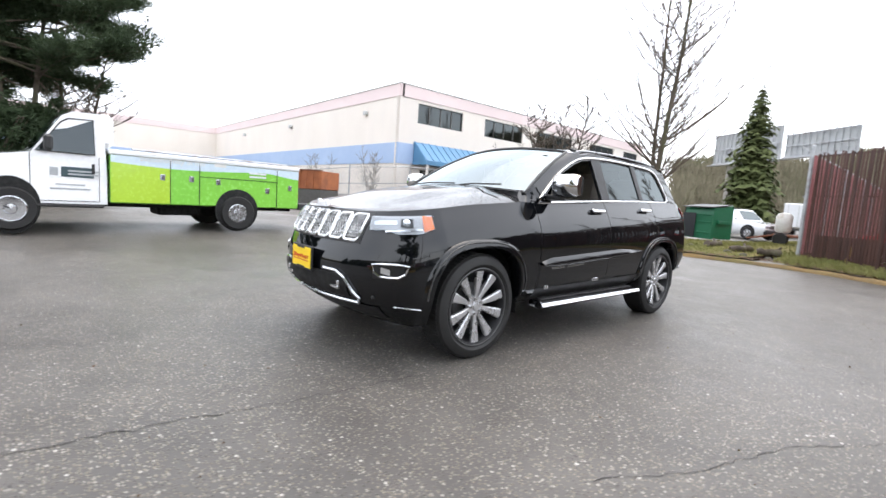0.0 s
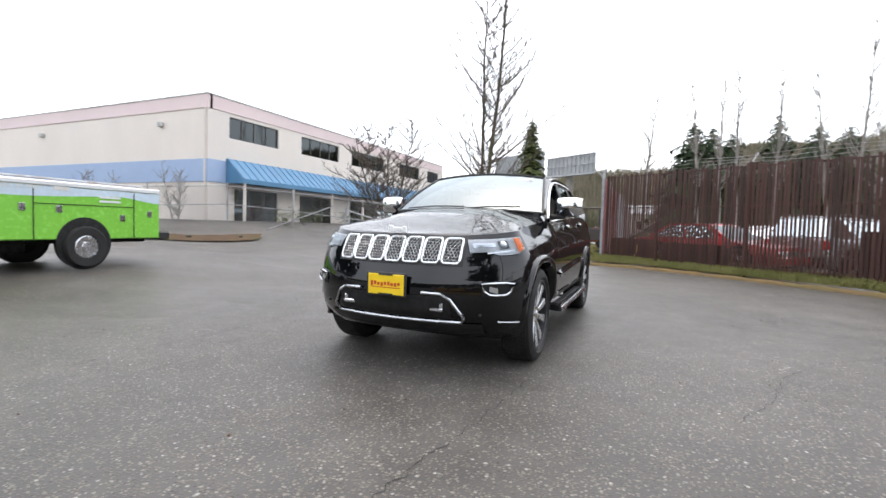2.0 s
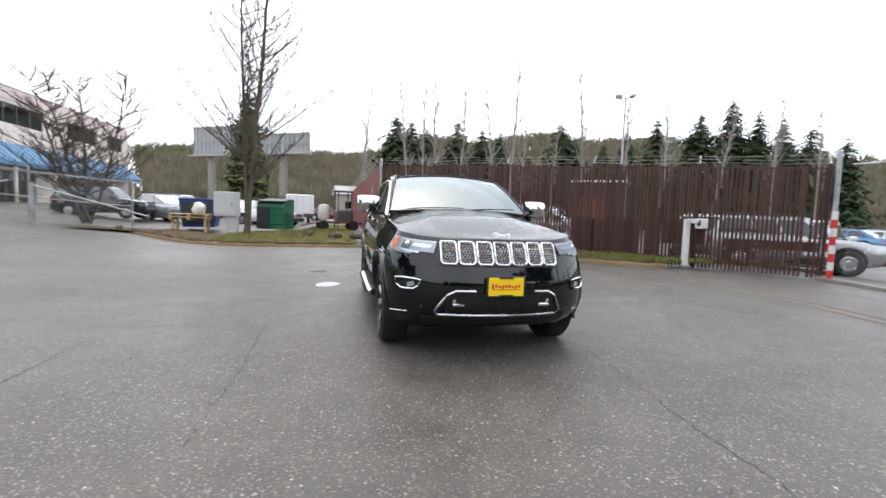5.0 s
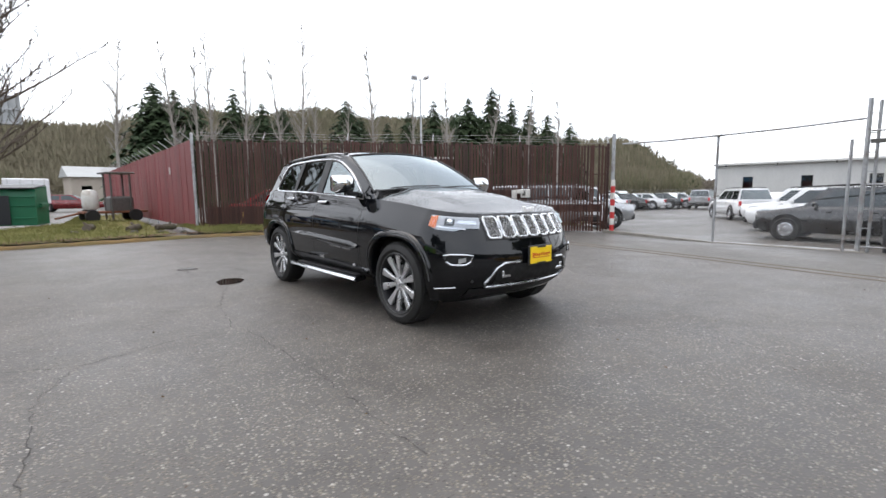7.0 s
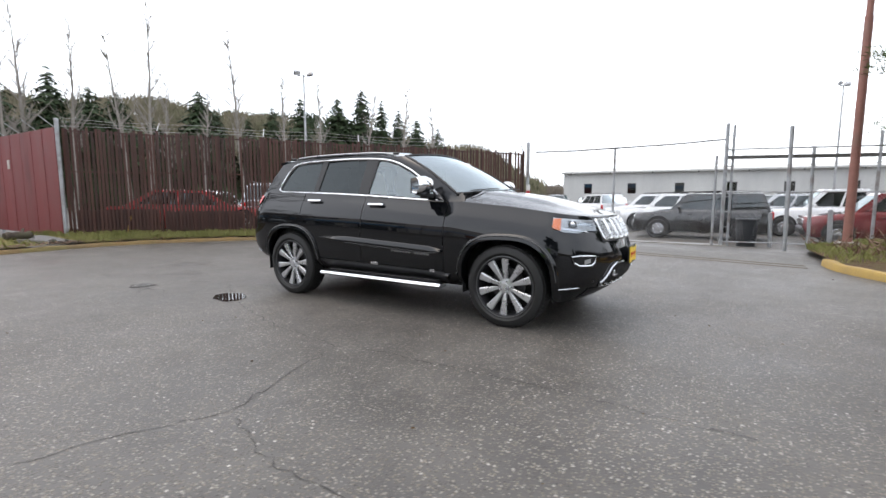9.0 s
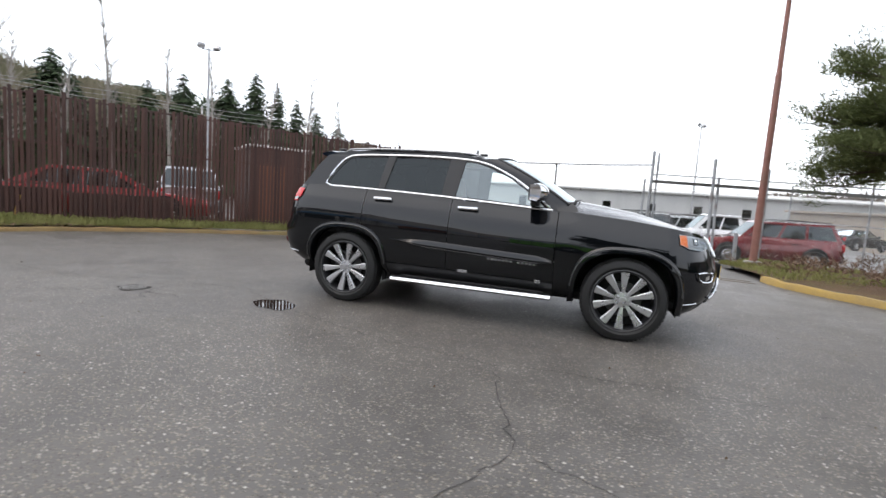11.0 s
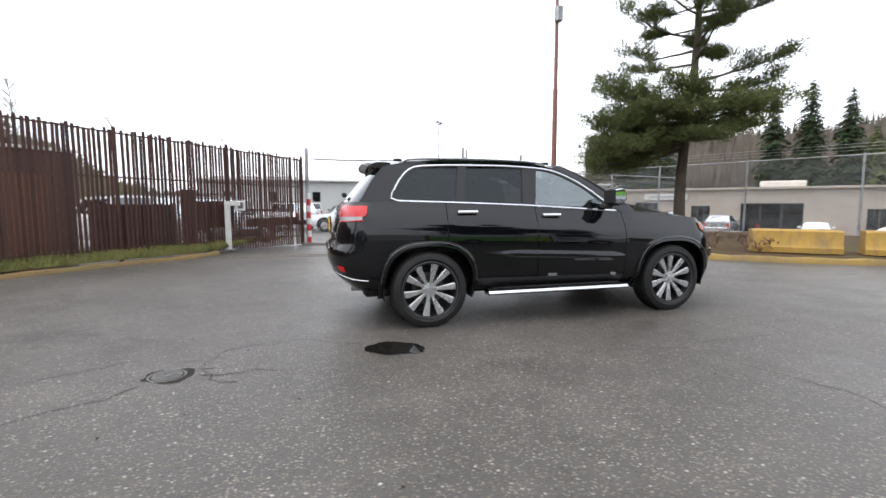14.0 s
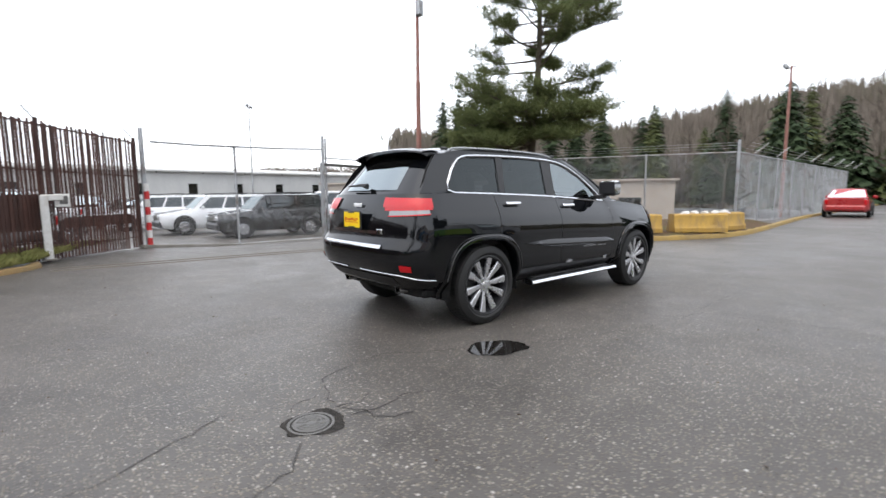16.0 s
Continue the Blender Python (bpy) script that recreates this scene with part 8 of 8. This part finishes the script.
def build_props():
    d = thing("dumpster", "green steel dumpster with a black side on the grass plot", "dumpster", at=(-4.25, 17.6, 0.1), turn=-14)
    bm = B()
    prof = [(-0.75, 0.15), (-0.75, 1.25), (-0.65, 1.62), (0.75, 1.78), (0.75, 0.15)]
    part("box", fixed(add_prism(B(), prof, -0.85, 0.95, lambda u, v, w: (w, u, v))), M["bin_green"], d)
    # black over the left side and the left half of the front
    part("side_sheet", add_box(B(), (-0.87, 0, 0.90), (0.03, 1.46, 1.4), 0.01), M["bin_black"], d)
    part("front_sheet", add_box(B(), (-0.46, -0.80, 0.78), (0.82, 0.03, 1.16), 0.01), M["bin_black"], d, "black area of the front")
    for z in (0.45, 0.95, 1.3):
        part("rib", add_box(B(), (0.05, -0.77, z), (1.78, 0.03, 0.06), 0.01), M["bin_green"], d)
    part("lid", add_box(B(), (0.05, 0.03, 1.74), (1.86, 1.5, 0.05), 0.015, pose(0, 0, 0, 6, 0, 0)), M["bin_black"], d)
    for s in (-1, 1):
        part("fork_pocket", add_box(B(), (0.05 + s * 0.98, 0, 0.95), (0.12, 0.9, 0.16), 0.01), M["bin_green"], d)
    d.matrix_basis = d.matrix_basis @ Matrix.Diagonal((0.70, 0.9, 0.86, 1))
    c = thing("utility_cabinet", "pale grey steel utility cabinet on a pedestal", "cabinet", at=(-6.0, 15.75, 0.1), turn=-5)
    part("pedestal", add_box(B(), (0.22, 0, 0.35), (0.42, 0.42, 0.72), 0.02), M["cabinet_grey"], c)
    box = part("box", add_box(B(), (0, 0, 1.22), (0.92, 0.62, 1.05), 0.02), M["cabinet_grey"], c)
    part("door", add_box(B(), (0, -0.32, 1.22), (0.82, 0.02, 0.92), 0.008), M["cabinet_grey"], box)
    part("handle", add_box(B(), (0.30, -0.345, 1.2), (0.03, 0.03, 0.16), 0.006), M["iron"], box)
    b = thing("blue_skip", "dark blue open skip behind the cabinet", "skip", at=(-7.4, 17.2, 0.1), turn=6)
    part("tub", fixed(add_prism(B(), [(-0.9, 0.2), (-1.15, 1.65), (1.15, 1.65), (0.9, 0.2)], -0.8, 0.8, lambda u, v, w: (u, w, v))), M["tarp_blue"], b)
    part("rim", fixed(add_tube(B(), [(-1.15, -0.8, 1.65), (1.15, -0.8, 1.65), (1.15, 0.8, 1.65), (-1.15, 0.8, 1.65)], 0.05, 6, closed=True)), M["tarp_blue"], b)
    # black over most of the front
    part("front_sheet", add_box(B(), (-0.1, -0.815, 0.95), (1.75, 0.03, 1.1), 0.01), M["bin_black"], b, "black area of the front")
    part("load", add_box(B(), (0, 0, 1.5), (2.0, 1.4, 0.4), 0.15), M["sign_dark"], b)
    b.matrix_basis = b.matrix_basis @ Matrix.Diagonal((0.68, 1.0, 0.84, 1))
    p = thing("wood_pallets", "stack of pale wooden pallets before the blue skip", "pallet", at=(-7.3, 15.3, 0.1), turn=4)
    me = bpy.data.meshes.new("board")
    add = add_box(B(), (0, 0, 0), (1.5, 0.11, 0.025), 0.004)
    add.to_mesh(me)
    add.free()
    me.materials.append(M["pallet"])
    for lev in range(2):
        for k in range(7):
            share("board", me, p, pose(0, -0.5 + k * 0.165, 0.62 + lev * 0.14, 0, 0, 0.6 * math.sin(k * 3 + lev)))
        for k in range(3):
            part("bearer", add_box(B(), (-0.65 + 0.65 * k, 0, 0.56 + lev * 0.14), (0.09, 1.1, 0.09), 0.005), M["pallet"], p)
    for sx in (-0.6, 0.6):
        for sy in (-0.4, 0.4):
            part("leg", add_box(B(), (sx, sy, 0.26), (0.1, 0.1, 0.52), 0.01), M["pallet"], p)
    bag = thing("white_sack", "white sack standing on the pallets", "sack", at=(-7.0, 15.3, 0.86))
    bm = B()
    bmesh.ops.create_icosphere(bm, subdivisions=3, radius=0.26)
    for v in bm.verts:
        v.co.z = v.co.z * 1.15 + 0.2
        v.co *= 1 + 0.12 * noise.noise(v.co * 5)
    part("cloth", bm, M["post_white"], bag, smooth=60)
    f = thing("yard_engine", "rusty wheeled yard machine with a canopy and white tank", "machine", at=(-1.35, 20.2, 0.12), turn=10)
    for x in (-0.6, 0.6):
        for y in (-0.5, 0.5):
            part("post", add_box(B(), (x * 0.6 + 0.3, y, 1.1), (0.07, 0.07, 2.0), 0.01), M["iron"], f)
    part("canopy", add_box(B(), (0.3, 0, 2.12), (1.1, 1.3, 0.07), 0.02), M["iron"], f)
    part("engine", add_box(B(), (0.35, 0, 0.75), (0.9, 0.8, 0.7), 0.08), M["iron"], f)
    part("deck", add_box(B(), (0.1, 0, 0.42), (2.4, 1.0, 0.10), 0.02), M["rust"], f)
    part("tank", fixed(add_lathe(B(), [(0, 0), (0.24, 0.05), (0.30, 0.16), (0.30, 0.72), (0.22, 0.86), (0, 0.9)], 20, pose(-0.75, -0.1, 0.50))), M["post_white"], f, "white gas tank", smooth=40)
    for x in (-0.8, 0.8):
        for y in (-0.5, 0.5):
            part("wheel", fixed(add_lathe(B(), [(0, -0.08), (0.26, -0.08), (0.28, 0), (0.26, 0.08), (0, 0.08)], 18, pose(x, y, 0.27, 90, 0, 0))), M["rubber"], f, smooth=40)
    part("tow_bar", add_tube(B(), [(-1.1, 0, 0.4), (-2.0, -0.2, 0.2)], 0.04, 6), M["rust"], f)

    def log(at, turn, length, r, label):
        t = thing("log", label, "log", "logs on the grass", at=at, turn=turn)
        bm = B()
        rr = random.Random(int(at[0] * 100))
        pts = [(lerp(-length / 2, length / 2, i / 6), 0.04 * rr.uniform(-1, 1), r * 0.85 + 0.03 * rr.uniform(-1, 1)) for i in range(7)]
        add_tube(bm, pts, [r * rr.uniform(0.85, 1.1) for _ in pts], 10)
        part("stem", bm, M["bark"], t, smooth=40)
        add_ = add_tube(B(), [(0.1, 0, r), (0.3, 0.2, r * 2.4)], [r * 0.5, r * 0.3], 7)
        part("stub", add_, M["bark"], t)
    log((-1.4, 12.5, 0.13), 62, 0.8, 0.10, "dark old log beside the red fence")
    log((-2.5, 13.4, 0.13), 75, 0.7, 0.11, "dark rotting log on the grass")
    log((-0.6, 12.2, 0.13), 20, 0.6, 0.10, "short dark stump log by the corner post")

    def rock(at, s, k):
        t = thing("rock", "mossy grey-brown rock by the kerb", "rock", "rocks by the kerb", at=at)
        bm = B()
        bmesh.ops.create_icosphere(bm, subdivisions=3, radius=s)
        for v in bm.verts:
            v.co *= 1 + 0.35 * noise.noise(v.co * (1.4 / s) + Vector((k * 3.1, 0, 0)))
            v.co.z = v.co.z * 0.65 + s * 0.3
        part("stone", bm, M["stone"], t, smooth=50)
    for k, (x, y, s) in enumerate(((-0.9, 11.0, 0.2), (-0.3, 10.9, 0.16), (-1.5, 11.6, 0.22), (-2.9, 12.6, 0.24), (-3.6, 11.2, 0.14), (-5.2, 11.4, 0.2), (-7.6, 12.6, 0.2), (-9.6, 14.4, 0.25), (-14.3, 9.3, 0.2), (-16.2, 8.3, 0.22))):
        rock((x, y, 0.10 + ground_z(x, y)), s * 0.5, k)
    # pale chain-link fence before the office
    fence = thing("low_chain_link_fence", "sagging chain-link fence before the office building", "fence")
    line = [(-9.9, 16.4), (-13.2, 15.6), (-16.4, 14.8), (-19.6, 13.2), (-23.0, 11.0), (-28.0, 9.0), (-34.0, 7.0)]
    for a, b2 in zip(line, line[1:]):
        za, zb = ground_z(*a), ground_z(*b2)
        for z in (0.95, 1.95):
            part("rail", add_tube(B(), [(a[0], a[1], za + z), (b2[0], b2[1], zb + z)], 0.025, 6), M["steel"], fence)
        part("chain_link", wire_mesh(B(), a, b2, min(za, zb) + 0.05, max(za, zb) + 1.95, 0.09, 0.0028), M["steel"], fence)
        part("post", add_tube(B(), [(a[0], a[1], za - 0.2), (a[0], a[1], za + 2.15)], 0.045, 8), M["steel"], fence, smooth=40)
    for a, b2 in (((-16.0, 12.2, 0.55), (-12.6, 13.4, 1.9)), ((-12.0, 13.6, 1.75), (-8.6, 14.6, 0.7))):
        bar = thing("boom_barrier", "white steel pipe barrier by the driveway", "barrier", "pipe barriers")
        part("pipe", add_tube(B(), [a, b2], 0.03, 8), M["steel"], bar)
        part("stand", add_tube(B(), [(a[0], a[1], ground_z(a[0], a[1])), (a[0], a[1], a[2] + 0.1)], 0.06, 8), M["steel"], bar)
    # rusty container behind the service truck
    r = thing("rusty_container", "orange rusty open container behind the truck", "container", at=(-21.6, 7.9, 0.35), turn=30)
    part("shell", add_box(B(), (0, 0, 1.35), (2.3, 1.8, 1.0), 0.03), M["rust_orange"], r)
    part("base", add_box(B(), (0, 0, 0.45), (2.26, 1.76, 0.8), 0.03), M["iron"], r)
    for k in range(6):
        part("rib", add_box(B(), (-1.05 + k * 0.42, -0.93, 1.35), (0.09, 0.07, 0.96), 0.01), M["rust_orange"], r)
    part("top_rim", add_box(B(), (0, -0.90, 1.87), (2.36, 0.10, 0.08), 0.01), M["rust"], r)
    # tumbled shrubs before the office
    rnd2 = random.Random(15)
    for k, (x, y) in enumerate(((-18.0, 17.5), (-19.5, 20.5), (-19.6, 24.0), (-20.0, 27.5), (-17.0, 14.8))):
        s = thing("shrub", "small green shrub before the office windows", "shrub", "shrubs", at=(x, y, ground_z(x, y)))
        bm, st = B(), B()
        for _ in range(60):
            c0 = Vector((rnd2.gauss(0, 0.3), rnd2.gauss(0, 0.3), abs(rnd2.gauss(0.45, 0.25))))
            needle_spray(bm, c0, Vector((rnd2.uniform(-1, 1), rnd2.uniform(-1, 1), 0.7)).normalized(), 0.22, rnd2, 10)
        for _ in range(6):
            add_tube(st, [(0, 0, -0.05), (rnd2.uniform(-0.3, 0.3), rnd2.uniform(-0.3, 0.3), 0.5)], 0.012, 4)
        part("foliage", bm, M["needle"], s)
        part("stem", st, M["bark"], s)


build_props()

# ---- marks on the asphalt ----


def crack(line, width, seed):
    rnd_ = random.Random(seed)
    bm = B()
    pts = []
    for (x0, y0), (x1, y1) in zip(line, line[1:]):
        n = max(2, int(math.hypot(x1 - x0, y1 - y0) / 0.05))
        for i in range(n):
            f = i / n
            pts.append((lerp(x0, x1, f) + rnd_.gauss(0, 0.012), lerp(y0, y1, f) + rnd_.gauss(0, 0.012)))
    pts.append(line[-1])
    rows = []
    for i, (x, y) in enumerate(pts):
        a, b = pts[max(0, i - 1)], pts[min(len(pts) - 1, i + 1)]
        L = math.hypot(b[0] - a[0], b[1] - a[1]) or 1
        nx, ny = -(b[1] - a[1]) / L, (b[0] - a[0]) / L
        w = width * (0.72 if width < 0.010 else 0.6) * rnd_.uniform(0.15, 1.0)
        z = ground_z(x, y) + 0.003
        rows.append([(x - nx * w, y - ny * w, z), (x + nx * w, y + ny * w, z)])
    ob = part("asphalt_crack", fixed(add_grid(bm, rows)), M["crack"])
    tagged(ob, "thin dark crack in the asphalt", "crack", kind="structure")


for k, (line, w) in enumerate((
        ([(-1.85, 3.78), (-2.04, 3.9), (-2.15, 4.15), (-2.6, 4.7)], 0.010),
        ([(-1.52, 3.42), (-1.12, 3.30), (-1.0, 2.7), (-1.3, 2.2)], 0.008),
        ([(-5.2, -0.4), (-4.2, -0.5), (-3.8, -0.6), (-3.3, -0.85), (-2.8, -0.68), (-2.15, -0.52), (-2.0, 0.5), (-1.6, 1.6)], 0.0062),
        ([(-2.1, -3.4), (-2.04, -2.2), (-2.08, -0.7)], 0.006),
        ([(-3.55, -2.6), (-3.53, -1.5), (-3.35, -0.95)], 0.006),
        ([(0.98, -2.0), (0.88, -3.0), (0.80, -3.5), (0.74, -4.3), (0.60, -5.6)], 0.006),
        ([(2.3, -2.1), (2.55, -1.6), (2.75, -1.0), (3.1, -0.4), (4.2, 0.6)], 0.005),
        ([(-1.26, 3.96), (-1.6, 4.6), (-1.5, 6.0), (-2.4, 7.5)], 0.007),
        ([(-1.72, 3.42), (-1.78, 3.22), (-1.70, 3.05), (-1.80, 2.86)], 0.016),
        ([(-1.58, 3.46), (-1.62, 3.30), (-1.55, 3.18)], 0.013),
        ([(-1.62, 3.42), (-1.75, 3.34), (-1.90, 3.30), (-1.95, 3.12)], 0.010),
        ([(-1.50, 3.66), (-1.40, 3.60), (-1.36, 3.44)], 0.010))):
    crack(line, w, 500 + k)


def build_drains():
    cover = thing("manhole_cover", "round cast iron manhole cover set in broken asphalt", "manhole cover", at=(-1.68, 3.63, 0.0))
    rim = part("ring", fixed(add_lathe(B(), [(0.17, 0.0), (0.205, 0.006), (0.21, 0.001), (0.20, -0.03), (0.17, -0.03)], 40, close=True)), M["iron"], cover, smooth=30)
    part("lid", fixed(add_lathe(B(), [(0, 0.006), (0.162, 0.006), (0.166, 0.0), (0.166, -0.03), (0, -0.03)], 40)), M["iron"], cover, smooth=30)
    bm = B()
    for r in (0.05, 0.09, 0.13):
        add_lathe(bm, [(r - 0.006, 0.006), (r - 0.004, 0.011), (r + 0.004, 0.011), (r + 0.006, 0.006)], 32, close=True)
    for k in range(8):
        add_box(bm, (0.09, 0, 0.009), (0.09, 0.012, 0.006), 0.002, pose(0, 0, 0, 0, 0, 45 * k))
    part("raised_pattern", bm, M["iron"], cover)
    cover.matrix_basis = pose(-1.68, 3.63, 0.0) @ Matrix.Scale(0.62, 4)
    def blob(name, c, rx, ry, turn, material, z, label, seed, jag=0.22):
        bm = B()
        n = 60
        ca, sa = math.cos(radians(turn)), math.sin(radians(turn))
        ring = []
        for i in range(n):
            a = 2 * math.pi * i / n
            q = 1 + jag * noise.noise(Vector((math.cos(a) * 1.5, math.sin(a) * 1.5, seed))) + 0.06 * noise.noise(Vector((math.cos(a) * 7, math.sin(a) * 7, seed)))
            u, v = rx * q * math.cos(a), ry * q * math.sin(a)
            ring.append(bm.verts.new((c[0] + u * ca - v * sa, c[1] + u * sa + v * ca, z + ground_z(*c))))
        bm.faces.new(ring)
        ob = part(name, bm, material)
        tagged(ob, label, "puddle" if "puddle" in name else "patch", kind="structure")
    blob("puddle_water", (-1.50, 1.92), 0.27, 0.17, 70, M["water"], 0.0045, "small still rain puddle in a hollow", 3)
    blob("broken_patch", (-1.69, 3.61), 0.19, 0.145, 75, M["damp_patch"], 0.0015, "dark broken asphalt round the manhole", 8, 0.38)


build_drains()


def pebbles():
    """Loose chips and leaves on the asphalt."""
    rnd_ = random.Random(9)
    bm = B()
    for _ in range(420):
        x, y = rnd_.uniform(-7, 6), rnd_.uniform(-7.5, 9)
        if abs(x) < 1.0 and abs(y) < 2.5:
            continue
        s = rnd_.uniform(0.004, 0.013)
        c = Vector((x, y, ground_z(x, y) + s * 0.4))
        vs = [bm.verts.new(c + Vector((rnd_.gauss(0, 1), rnd_.gauss(0, 1), rnd_.uniform(-0.4, 0.9))).normalized() * s) for _ in range(5)]
        for f in ((0, 1, 2), (0, 2, 3), (0, 3, 4), (1, 2, 3), (2, 3, 4), (0, 1, 4)):
            bm.faces.new([vs[i] for i in f])
    ob = part("loose_chips", bm, M["soil"])
    tagged(ob, "loose dark stone chips and leaf scraps", "gravel", kind="stuff")


pebbles()


def bed_cover():
    """Low dead brown growth over the planting bed."""
    rnd_ = random.Random(19)
    bm = B()
    for _ in range(420):
        i, j = rnd_.randrange(len(south_rows) - 1), rnd_.randrange(1, len(south_rows[0]) - 2)
        p = Vector(south_rows[i][j])
        if not (2.6 < p.x < 8.5 and p.y > -8.2):
            continue
        c = p + Vector((rnd_.uniform(-0.3, 0.3), rnd_.uniform(-0.3, 0.3), rnd_.uniform(0.02, 0.22)))
        needle_spray(bm, c, Vector((rnd_.uniform(-0.5, 0.5), rnd_.uniform(-0.5, 0.5), 1)).normalized(), rnd_.uniform(0.22, 0.36), rnd_, 16, 0.05)
    ob = part("dead_groundcover", bm, M["dead_leaf"])
    tagged(ob, "low dead brown growth over the planting bed", "groundcover", kind="stuff")


bed_cover()
